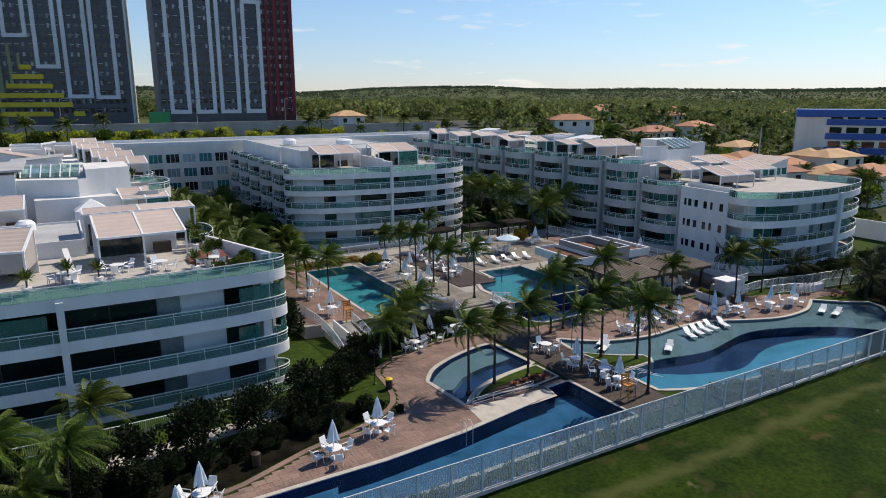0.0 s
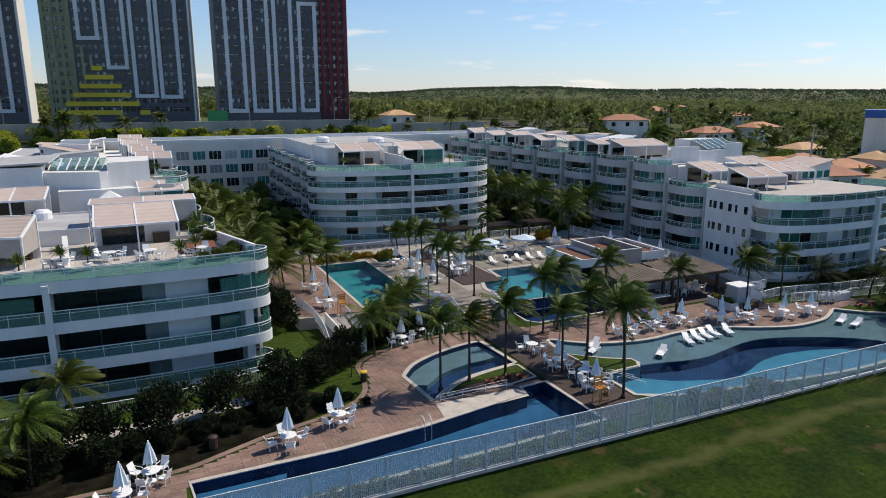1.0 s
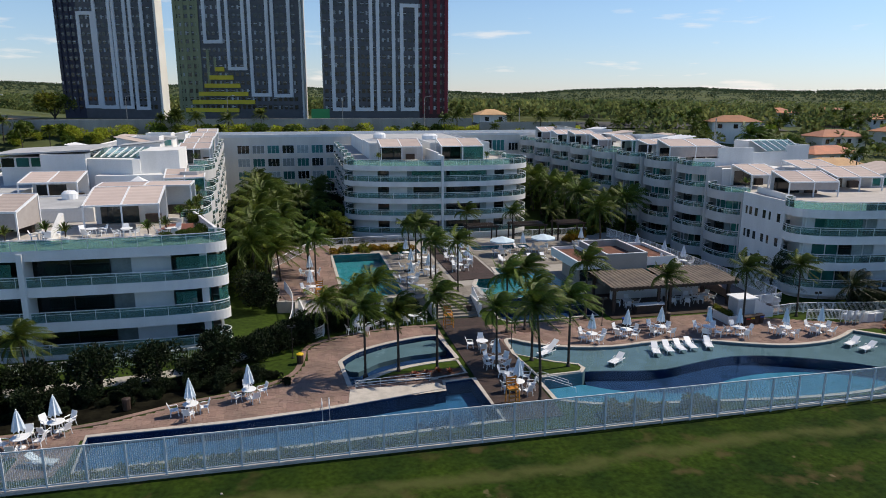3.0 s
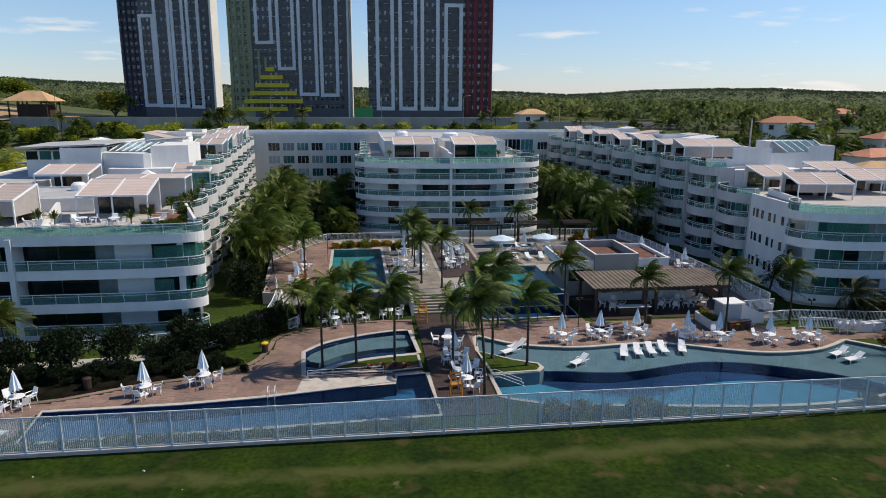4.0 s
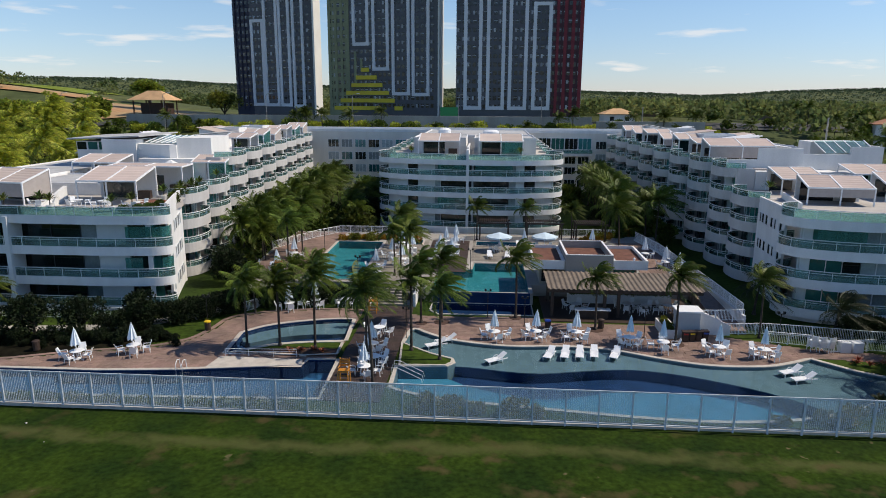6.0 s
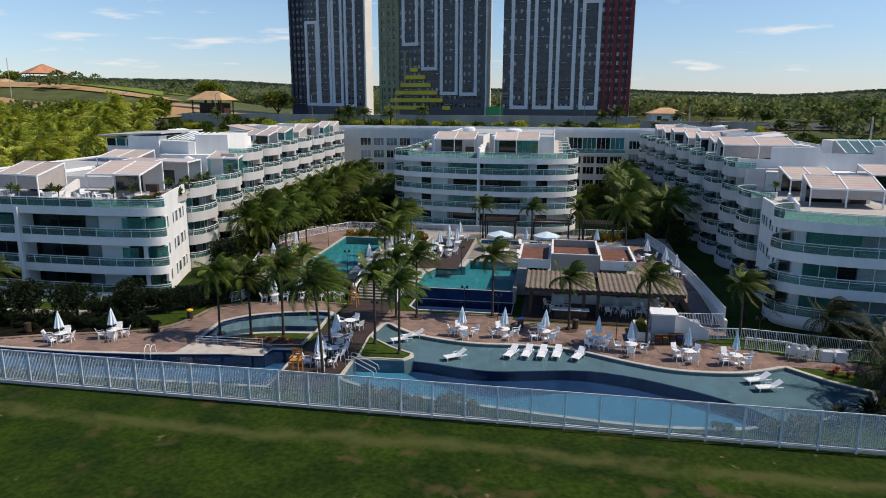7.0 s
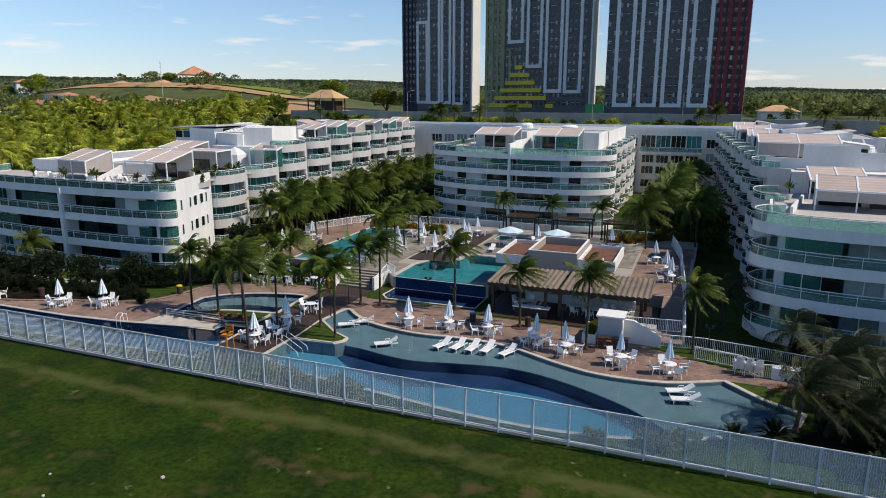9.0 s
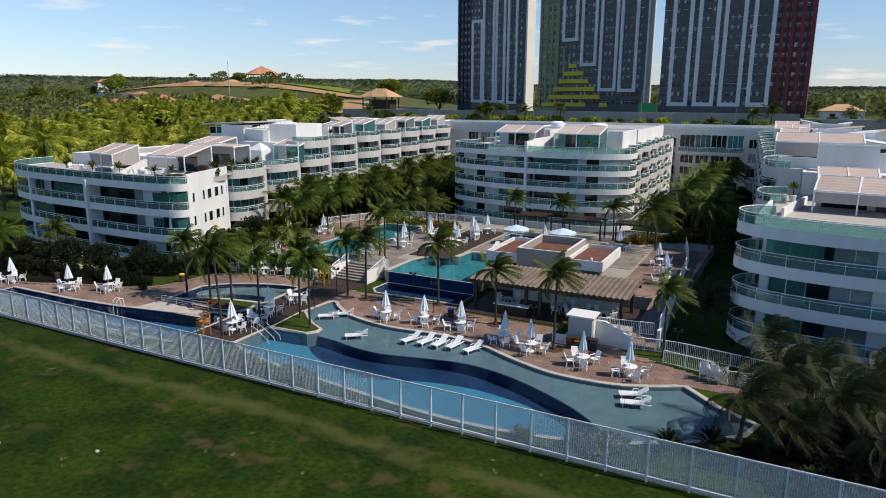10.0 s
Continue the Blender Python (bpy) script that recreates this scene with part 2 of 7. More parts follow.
def field(name):
    """Rough mown field: two greens, worn brown spots, and a faint footpath along the fence."""
    m = mat(name, (0.026, 0.049, 0.006), 0.95, var=0.42, scale=0.26, fine=3.2, bump=0.9, second=(0.012, 0.028, 0.005), spec=0.05)
    n, l = m.node_tree.nodes, m.node_tree.links
    p = n["Principled BSDF"]
    out = p.inputs["Base Color"].links[0].from_socket
    pos = n.new("ShaderNodeNewGeometry").outputs["Position"]
    sep = n.new("ShaderNodeSeparateXYZ")
    l.new(pos, sep.inputs[0])

    def noise(scale, lo, hi, detail=5.0):
        q = n.new("ShaderNodeTexNoise")
        q.inputs["Scale"].default_value, q.inputs["Detail"].default_value = scale, detail
        l.new(pos, q.inputs["Vector"])
        r = n.new("ShaderNodeMapRange")
        r.inputs["From Min"].default_value, r.inputs["From Max"].default_value = lo, hi
        l.new(q.outputs["Fac"], r.inputs["Value"])
        return r.outputs[0]

    def calc(op, a, b):
        q = n.new("ShaderNodeMath")
        q.operation = op
        for i, s in enumerate((a, b)):
            if s is None:
                continue
            if isinstance(s, (int, float)):
                q.inputs[i].default_value = s
            else:
                l.new(s, q.inputs[i])
        return q.outputs[0]

    def over(base, color, fac):
        q = n.new("ShaderNodeMixRGB")
        q.inputs[2].default_value = (*color, 1)
        l.new(fac, q.inputs[0])
        l.new(base, q.inputs[1])
        return q.outputs[0]

    bend = calc("ADD", calc("MULTIPLY", calc("SINE", calc("MULTIPLY", sep.outputs["X"], 0.16), None), 0.35), calc("MULTIPLY", noise(0.35, 0.2, 0.8), 1.6))
    dist = calc("ABSOLUTE", calc("SUBTRACT", calc("SUBTRACT", sep.outputs["Y"], 24.35), bend), None)
    r = n.new("ShaderNodeMapRange")
    r.inputs["From Min"].default_value, r.inputs["From Max"].default_value = 0.95, 0.15
    l.new(dist, r.inputs["Value"])
    out = over(out, (0.070, 0.078, 0.026), calc("MULTIPLY", r.outputs[0], calc("MULTIPLY", noise(0.5, 0.25, 0.5), 0.75)))
    spots = calc("MULTIPLY", noise(0.55, 0.55, 0.68, 7.0), noise(0.11, 0.45, 0.58, 2.0))
    out = over(out, (0.075, 0.058, 0.026), calc("MULTIPLY", spots, 0.7))
    out = over(out, (0.15, 0.115, 0.07), calc("MULTIPLY", noise(0.8, 0.69, 0.74, 6.0), noise(0.13, 0.48, 0.6, 2.0)))
    l.new(out, p.inputs["Base Color"])
    return m


FIELD = field("field_grass")
SOIL = mat("brown_soil", (0.075, 0.038, 0.026), 0.95, var=0.2, scale=0.8, fine=6.0)
REDGRAVEL = mat("red_roof_gravel", (0.17, 0.07, 0.045), 0.95, var=0.2, scale=1.2, fine=12.0, bump=0.3)
FIBRE = mat("weathered_fibre_cement", (0.20, 0.16, 0.125), 0.9, var=0.18, scale=0.8, fine=8.0, second=(0.13, 0.105, 0.085))
PLASTIC = mat("white_plastic", (0.80, 0.82, 0.84), 0.4, var=0.03, scale=3.0)
CANVAS = mat("pale_blue_white_canvas", (0.72, 0.80, 0.86), 0.85, var=0.05, scale=2.0, fine=12.0)
BLUECANVAS = mat("light_blue_canvas", (0.56, 0.70, 0.79), 0.85, var=0.06, scale=2.0)
PALM_LEAF = mat("palm_leaf", (0.115, 0.160, 0.022), 0.5, var=0.3, scale=0.8, fine=5.0, second=(0.055, 0.090, 0.014), island=0.35, objrand=0.25, spec=0.2, leaf=0.25)
# dark copy of the palm leaf: shade and backlight are in its colour
PALM_SHADED = mat("shade_darkened_palm_leaf", (0.036, 0.056, 0.009), 0.55, var=0.3, scale=0.8, fine=5.0, second=(0.012, 0.024, 0.005), island=0.4, objrand=0.2, spec=0.4, leaf=0.3)
TRUNK = mat("grey_palm_bark", (0.055, 0.043, 0.035), 0.9, var=0.25, scale=1.5, fine=12.0, bump=0.4)
SHRUB = mat("dark_shrub_leaf", (0.015, 0.030, 0.007), 0.8, var=0.3, scale=1.2, fine=5.0, island=0.4, spec=0.3, leaf=0.2)
LEAF_LIGHT = mat("light_green_leaf", (0.20, 0.22, 0.030), 0.6, var=0.3, scale=1.0, fine=5.0, island=0.4, spec=0.3, leaf=0.45)
# lit copy of the palm leaf: sunshine on the grove is in the albedo
PALM_GROVE = mat("sun_brightened_palm_leaf", (0.43, 0.48, 0.06), 0.5, var=0.3, scale=0.8, fine=5.0, second=(0.15, 0.21, 0.03), island=0.5, objrand=0.3, spec=0.4, leaf=0.45)
# grove leaves lifted in colour to stand for strong sun on them
GROVE = mat("sun_brightened_grove_leaf", (0.28, 0.34, 0.045), 0.6, var=0.3, scale=0.06, fine=0.9, second=(0.13, 0.17, 0.025), island=0.55, spec=0.3, leaf=0.45)
LEAF_YELLOW = mat("yellow_croton_leaf", (0.36, 0.21, 0.02), 0.6, var=0.3, scale=1.0, fine=5.0, island=0.45, spec=0.3, leaf=0.3)
LEAF_RED = mat("red_bromeliad_leaf", (0.30, 0.07, 0.025), 0.6, var=0.3, island=0.4)
MIDGREEN = mat("mid_green_leaf", (0.10, 0.14, 0.022), 0.6, var=0.3, scale=0.6, fine=5.0, second=(0.05, 0.08, 0.014), island=0.45, objrand=0.3, spec=0.2, leaf=0.3)
FOREST = mat("far_woodland_leaf", (0.205, 0.235, 0.080), 0.8, var=0.35, scale=0.02, fine=0.4, second=(0.10, 0.135, 0.048), island=0.45, spec=0.15, leaf=0.45)
# bluer, darker woodland copy: distance haze is painted into the leaf colour
FOREST_HAZED = mat("hazed_ridge_leaf", (0.085, 0.115, 0.062), 0.85, var=0.35, scale=0.01, fine=0.2, second=(0.048, 0.072, 0.042), island=0.4, spec=0.1, leaf=0.3)
GARDEN = mat("bright_garden_leaf", (0.20, 0.27, 0.035), 0.6, var=0.3, scale=0.2, fine=2.0, second=(0.09, 0.14, 0.02), island=0.4, spec=0.2, leaf=0.4)
TERRAIN = mat("scrub_ground", (0.105, 0.118, 0.045), 0.95, var=0.3, scale=0.02, fine=0.15, second=(0.052, 0.072, 0.03), spec=0.1)
# hill grass far brighter than the field's, with sunlight painted in
BANKGRASS = mat("sun_brightened_bank_grass", (0.20, 0.25, 0.045), 0.95, var=0.25, scale=0.08, fine=0.8, second=(0.13, 0.17, 0.03), spec=0.05)
DIRT = mat("orange_dirt", (0.42, 0.22, 0.10), 0.95, var=0.2, scale=0.05, fine=0.6, second=(0.34, 0.26, 0.13))
ROADMAT = mat("asphalt", (0.06, 0.06, 0.06), 0.9, var=0.15)
CONCRETE = mat("weathered_concrete", (0.40, 0.38, 0.35), 0.9, var=0.12, scale=0.3, fine=4.0, streak=True)
CLAY = mat("clay_roof_tile", (0.48, 0.21, 0.11), 0.85, var=0.15, scale=0.3, fine=4.0, second=(0.36, 0.17, 0.10), objrand=0.15)
CLAYPALE = mat("pale_clay_roof_tile", (0.58, 0.36, 0.19), 0.85, var=0.12, scale=0.3, fine=4.0)
T_GREY = mat("tower_charcoal_cladding", (0.098, 0.100, 0.112), 0.6, var=0.12, scale=0.05, fine=0.6)
T_WHITE = mat("tower_white_rib", (0.72, 0.72, 0.74), 0.7, var=0.05, scale=0.1)
T_SIDE = mat("tower_white_end_wall", (0.72, 0.70, 0.66), 0.7, var=0.05, scale=0.1)
T_RED = mat("tower_red_rib", (0.23, 0.018, 0.028), 0.6, var=0.08, scale=0.1)
T_DARKRED = mat("tower_plum_cladding", (0.060, 0.014, 0.022), 0.6, var=0.08, scale=0.1)
T_NAVY = mat("tower_navy_cladding", (0.016, 0.018, 0.045), 0.6, var=0.08, scale=0.1)
T_YELLOW = mat("tower_yellow_band", (0.72, 0.53, 0.03), 0.6, var=0.08, scale=0.1)
T_OLIVE = mat("tower_pale_green_rib", (0.27, 0.28, 0.16), 0.7, var=0.08, scale=0.1)
T_PANE = mat("tower_window_glass", (0.012, 0.013, 0.016), 0.15, var=0.2, spec=0.5, objrand=0.3, island=0.6)
T_SILL = mat("tower_window_sill", (0.40, 0.41, 0.43), 0.6, var=0.1, island=0.35)
BLUEPAINT = mat("bright_blue_paint", (0.02, 0.10, 0.38), 0.6, var=0.06, scale=0.3)
BLACKP = mat("black_plastic", (0.012, 0.012, 0.013), 0.4, var=0.1)
YELLOWP = mat("yellow_plastic", (0.70, 0.45, 0.02), 0.5, var=0.05)
ORANGEW = mat("orange_varnished_wood", (0.55, 0.22, 0.03), 0.45, var=0.1)
REDP = mat("red_plastic", (0.45, 0.03, 0.02), 0.5, var=0.05)
BLUEP = mat("blue_plastic", (0.02, 0.08, 0.40), 0.5, var=0.05)
GREENP = mat("green_plastic", (0.02, 0.28, 0.09), 0.5, var=0.05)
GREYP = mat("grey_solar_panel", (0.20, 0.23, 0.27), 0.25, var=0.1, scale=1.0)


# ---- mesh helpers ----
def offset(path, d):
    """The polyline moved d to its left (inward of a facade that is walked with the outside on the right)."""
    out, n = [], len(path)
    closed = n > 2 and path[0] == path[-1]
    for i, (x, y) in enumerate(path):
        a = path[i - 1] if i else (path[-2] if closed else path[0])
        b = path[i + 1] if i < n - 1 else (path[1] if closed else path[-1])
        tx, ty = b[0] - a[0], b[1] - a[1]
        k = math.hypot(tx, ty) or 1.0
        out.append((x - ty / k * d, y + tx / k * d))
    return out


def smooth(pts, n=6, closed=False):
    """Catmull-Rom through the points."""
    out, m = [], len(pts)
    for i in range(m if closed else m - 1):
        p = [Vector(pts[(i + k) % m] if closed else pts[min(max(i + k, 0), m - 1)]) for k in (-1, 0, 1, 2)]
        for j in range(n):
            t = j / n
            q = 0.5 * (2 * p[1] + (p[2] - p[0]) * t + (2 * p[0] - 5 * p[1] + 4 * p[2] - p[3]) * t * t + (3 * p[1] - p[0] - 3 * p[2] + p[3]) * t ** 3)
            out.append(tuple(q))
    if not closed:
        out.append(tuple(pts[-1]))
    return out


def inside(poly, x, y):
    x, y = np.asarray(x, float), np.asarray(y, float)
    hit = np.zeros(x.shape, bool)
    for (x0, y0), (x1, y1) in zip(poly, poly[1:] + poly[:1]):
        if y0 != y1:
            hit ^= ((y0 > y) != (y1 > y)) & (x < (x1 - x0) * (y - y0) / (y1 - y0) + x0)
    return hit


def area(poly):
    return sum(a[0] * b[1] - b[0] * a[1] for a, b in zip(poly, poly[1:] + poly[:1])) / 2


class Shape:
    """Collects solids, then becomes one mesh object."""

    def __init__(self):
        self.v, self.f = [], []

    def add(self, v, f):
        k = len(self.v)
        self.v += [tuple(p) for p in v]
        self.f += [tuple(i + k for i in q) for q in f]
        return self

    def box(self, x0, y0, z0, x1, y1, z1, m=None):
        v = [(x, y, z) for z in (z0, z1) for y in (y0, y1) for x in (x0, x1)]
        if m is not None:
            v = [m @ Vector(p) for p in v]
        return self.add(v, [(0, 2, 3, 1), (4, 5, 7, 6), (0, 1, 5, 4), (2, 6, 7, 3), (0, 4, 6, 2), (1, 3, 7, 5)])

    def bar(self, a, b, w, h=None):
        """A square bar from a to b."""
        a, b, h = Vector(a), Vector(b), h or w
        d = b - a
        m = Matrix.Translation(a) @ d.to_track_quat("Z", "Y").to_matrix().to_4x4()
        return self.box(-w / 2, -h / 2, 0, w / 2, h / 2, d.length, m)

    def prism(self, poly, z0, z1):
        poly = list(poly) if area(list(poly)) > 0 else list(poly)[::-1]
        n = len(poly)
        v = [(x, y, z0) for x, y in poly] + [(x, y, z1) for x, y in poly]
        return self.add(v, [tuple(range(n))[::-1], tuple(range(n, 2 * n))] + [(i, (i + 1) % n, n + (i + 1) % n, n + i) for i in range(n)])

    def ribbon(self, path, t, z0, z1):
        """An upright strip t thick along the polyline, thickness to the inner side."""
        q, n = offset(path, t), len(path)
        v = [(x, y, z) for z in (z0, z1) for line in (path, q) for x, y in line]
        f = []
        for i in range(n - 1):
            o0, o1, i0, i1 = i, i + 1, n + i, n + i + 1
            f += [(o0, o1, o1 + 2 * n, o0 + 2 * n), (i1, i0, i0 + 2 * n, i1 + 2 * n), (o0 + 2 * n, o1 + 2 * n, i1 + 2 * n, i0 + 2 * n), (i0, i1, o1, o0)]
        f += [(n, 0, 2 * n, 3 * n), (n - 1, 2 * n - 1, 4 * n - 1, 3 * n - 1)]
        return self.add(v, f)

    def tube(self, path, r, n=6, r1=None):
        pts = [Vector(p) for p in path]
        v, f = [], []
        for i, p in enumerate(pts):
            d = pts[min(i + 1, len(pts) - 1)] - pts[max(i - 1, 0)]
            q = d.to_track_quat("Z", "Y")
            k = r if r1 is None else r + (r1 - r) * i / (len(pts) - 1)
            v += [p + q @ Vector((k * math.cos(2 * math.pi * j / n), k * math.sin(2 * math.pi * j / n), 0)) for j in range(n)]
        for i in range(len(pts) - 1):
            f += [(i * n + j, i * n + (j + 1) % n, (i + 1) * n + (j + 1) % n, (i + 1) * n + j) for j in range(n)]
        f += [tuple(range(n))[::-1], tuple(range((len(pts) - 1) * n, len(pts) * n))]
        return self.add(v, f)

    def lathe(self, profile, n=12, at=(0, 0)):
        v = [(at[0] + r * math.cos(2 * math.pi * j / n), at[1] + r * math.sin(2 * math.pi * j / n), z) for r, z in profile for j in range(n)]
        k = len(profile)
        f = [(i * n + j, i * n + (j + 1) % n, (i + 1) * n + (j + 1) % n, (i + 1) * n + j) for i in range(k - 1) for j in range(n)]
        f += [tuple(range(n))[::-1], tuple(range((k - 1) * n, k * n))]
        return self.add(v, f)

    def mesh(self, name, material, smoothed=False):
        me = bpy.data.meshes.new(name)
        me.from_pydata(self.v, [], self.f)
        me.materials.append(material)
        if smoothed:
            me.shade_smooth()
        me.update()
        return me

    def make(self, name, material, parent=None, label="", smoothed=False):
        ob = new(name, self.mesh(name, material, smoothed))
        ob.parent = parent
        if label:
            ob["label"] = label
        return ob


def empty(name, label="", category="", group="", kind="", at=(0, 0, 0)):
    ob = new(name)
    ob.location = at
    return tagged(ob, label, category, group, kind)


def share(name, mesh, parent=None, m=None):
    ob = new(name, mesh)
    ob.parent = parent
    if m is not None:
        ob.matrix_local = m
    return ob


def holed(outer, holes, z, name, material, skirt=0.0):
    """A flat sheet with holes cut through it, and, with skirt, walls down from every edge."""
    bm = bmesh.new()
    edges = []
    for loop in [outer, *holes]:
        vs = [bm.verts.new((x, y, z)) for x, y in loop]
        edges += [bm.edges.new((a, b)) for a, b in zip(vs, vs[1:] + vs[:1])]
    bmesh.ops.triangle_fill(bm, use_beauty=True, use_dissolve=False, edges=edges)
    for face in bm.faces:
        if face.normal.z < 0:
            face.normal_flip()
    if skirt:
        for e in edges:
            a, b = e.verts
            c, d = bm.verts.new((a.co.x, a.co.y, z - skirt)), bm.verts.new((b.co.x, b.co.y, z - skirt))
            bm.faces.new((a, b, d, c))
    me = bpy.data.meshes.new(name)
    bm.to_mesh(me)
    bm.free()
    me.materials.append(material)
    return new(name, me)

# ---- ground ----
def step(a, b, x):
    t = np.clip((x - a) / (b - a), 0, 1)
    return t * t * (3 - 2 * t)


def height(x, y):
    """The lie of the land: flat lawn and garden, a bank behind the buildings, a hill, and far ridges."""
    x, y = np.asarray(x, float), np.asarray(y, float)
    r = np.hypot(x - 40, y)
    z = 13.0 * step(145, 225, y) * (1 - 0.35 * step(120, 300, x)) * (1 - 0.55 * step(75, 130, -x) * (1 - step(222, 268, y) * (1 - step(130, 170, -x)) - step(280, 335, y) * step(130, 170, -x)))
    z += 9.0 * step(60, 230, -x) * step(120, 330, y) * (1 - step(420, 700, r))
    z -= 9.0 * step(300, 600, r)
    z += 12.5 * np.exp(-((x + 265) ** 2 + (y - 390) ** 2) / 110.0 ** 2) + 6.5 * np.exp(-((x + 330) ** 2 + (y - 300) ** 2) / 70.0 ** 2)
    bearing = np.degrees(np.arctan2(x - 40, y))
    ridge = np.interp(bearing, (-75, -30, -20, 0, 10, 13, 17, 20, 23, 29, 33, 36, 40, 45, 50, 56, 75), (62, 62, 50, 43, 37, 35, 26, 31, 39, 44, 44, 37, 34, 36, 34, 32, 38))
    ridge = ridge + np.sin(x * 0.013 + y * 0.003) * 1.2 + np.sin(x * 0.031 + y * 0.004) * 0.8
    u = step(650, 1850, r)
    z = z * (1 - u) + u * ridge
    return z


CX0, CX1, CY0, CY1 = -60.0, 112.0, 29.3, 137.0
gx = sorted(set([-4200, -3200, -2500, -2000, -1600, -1300, -1000, -800, -650, -520, -420, -340, -280, -230, -190, -160, -130, -110, -90, -75, -60.2, CX0, CX1, 112.2, 125, 140, 160, 185, 210, 240, 280, 330, 400, 480, 580, 700, 850, 1050, 1300, 1600, 2000, 2500, 3200, 4200] + list(range(-50, 111, 10)) + list(range(-430, -75, 16)) + list(range(-2400, 2401, 120))))
gy = sorted(set([-4000, -2500, -1200, -600, -300, -150, -80, -40, -20, -10, 0, 5, 10, 15, 20, 25, CY0 - 0.3, CY0, 40, 55, 70, 85, 100, 115, 130, CY1, CY1 + 0.3, 145, 155, 165, 175, 185, 195, 205, 215, 225, 240, 260, 285, 315, 350, 400, 460, 530, 620, 720, 850, 1000, 1150, 1300, 1500, 1700, 1900, 2200, 2600, 3200, 4200] + list(range(232, 430, 12)) + list(range(480, 2401, 120))))
GX, GY = np.meshgrid(gx, gy)
GZ = height(GX, GY)
dip = (GX >= CX0) & (GX <= CX1) & (GY >= CY0) & (GY <= CY1)
GZ = np.where(dip, -2.2, GZ)
near = (np.hypot(GX - 40, GY) < 70) & (GY < 29)
GZ = np.where(near, 0.04 * np.sin(GX * 0.4) * np.cos(GY * 0.5) - 0.12, GZ)
GZ = np.where((GY <= CY0 - 0.25) & (GY >= 28), -0.05, GZ)
nx = len(gx)
me = bpy.data.meshes.new("ground")
me.from_pydata(np.stack([GX, GY, GZ], -1).reshape(-1, 3).tolist(), [], [(j * nx + i, j * nx + i + 1, (j + 1) * nx + i + 1, (j + 1) * nx + i) for j in range(len(gy) - 1) for i in range(nx - 1)])
me.materials.append(TERRAIN)
me.materials.append(FIELD)
for p in me.polygons:
    if p.center.y < 31 and abs(p.center.x) < 900:
        p.material_index = 1
me.shade_smooth()
ground = tagged(new("ground", me), "wide scrubby ground rising to low wooded ridges", "ground", kind="structure")

# outlines of the lower pools
LAP = [(7.0, 34.5), (7.4, 30.3), (20.0, 30.6), (34.0, 31.2), (33.7, 38.2), (31.5, 38.0), (31.3, 36.9), (22.0, 35.2), (16.0, 34.6)]
KID = smooth([(24.4, 38.8), (25.2, 39.7), (26.8, 40.9), (29.0, 41.8), (31.5, 42.3), (33.4, 42.6)], 3) + smooth([(33.0, 48.2), (31.0, 48.0), (28.0, 47.0), (25.5, 45.6), (24.0, 43.8)], 3)
MAIN = (smooth([(38.9, 44.5), (39.2, 45.9), (40.6, 44.7), (43.0, 43.2), (47.5, 42.2), (52.0, 42.5), (56.0, 42.1), (60.0, 40.3), (63.5, 39.2), (67.5, 39.3), (70.0, 40.2), (72.0, 41.3)], 4)
        + [(74.3, 39.0), (76.6, 37.6), (76.0, 36.0)]
        + smooth([(74.0, 34.3), (70.0, 31.9), (66.0, 30.5), (61.6, 29.9), (57.0, 30.0), (52.6, 30.5), (47.4, 31.2), (42.5, 31.9), (38.9, 33.4)], 4)
        + [(38.8, 37.2), (42.7, 37.5), (43.3, 38.3), (43.1, 39.1), (41.2, 40.2), (38.7, 42.4)])
CATCH = [(41.0, 50.6), (50.2, 50.8), (50.2, 54.2), (40.2, 54.2), (40.2, 51.6)]
for _p in (LAP, KID, MAIN, CATCH):
    if area(_p) < 0:
        _p.reverse()
garden = tagged(holed([(CX0, CY0), (CX1, CY0), (CX1, CY1), (CX0, CY1)], [LAP, KID, MAIN, CATCH], 0.0, "garden", GRASS, skirt=0.05), "mown garden lawn between pools and buildings", "lawn", kind="structure")


def pool(poly, top, depth, wall_mat, floors, label, coping=0.35, water=None):
    """A sunk basin: walls, floors of several tiles and depths, water, and a stone coping round it."""
    it = empty("swimming_pool", label, "pool")
    loop = poly + [poly[0]]
    Shape().ribbon(loop[::-1], -0.02, top - depth, top + 0.02).make("basin_wall", wall_mat, it)
    for name, outline, z, material in floors:
        if name == "sun_shelf":
            Shape().prism(outline, top - depth - 0.1, z - 0.07).make("shelf_riser", TILE_NAVY, it)
            Shape().prism(outline, z - 0.068, z).make(name, material, it)
        else:
            Shape().prism(outline, top - depth - 0.1, z).make(name, material, it)
    w = Shape().add([(x, y, top - 0.06 if water is None else water) for x, y in poly], [tuple(range(len(poly)))]).make("water_surface", WATER, it, "still clear pool water")
    w.visible_shadow = False
    if coping:
        Shape().ribbon(loop, -coping, top + 0.005, top + 0.075).make("coping", COPING, it, "pale stone coping")
    return it


pool(LAP, 0.0, 1.3, TILE_NAVY, [("pool_floor", LAP, -1.1, TILE_DEEP), ("pool_ledge", [(7.2, 34.3), (7.5, 30.5), (11.0, 30.6), (12.5, 34.4)], -0.6, TILE_DEEP)], "long narrow lap pool with navy and blue tiles")
pool(KID, 0.0, 0.9, TILE_NAVY, [("pool_floor", KID, -0.7, TILE_NAVY), ("pool_ledge", smooth([(24.1, 43.2), (25.2, 45.0), (28, 46.9), (31, 47.8), (32.9, 47.9), (33.2, 45.2), (30, 44.7), (27, 43.6), (25.2, 42.1)], 2, True), -0.3, TILE_PALE)], "small crescent pool with pale ledge and navy floor")
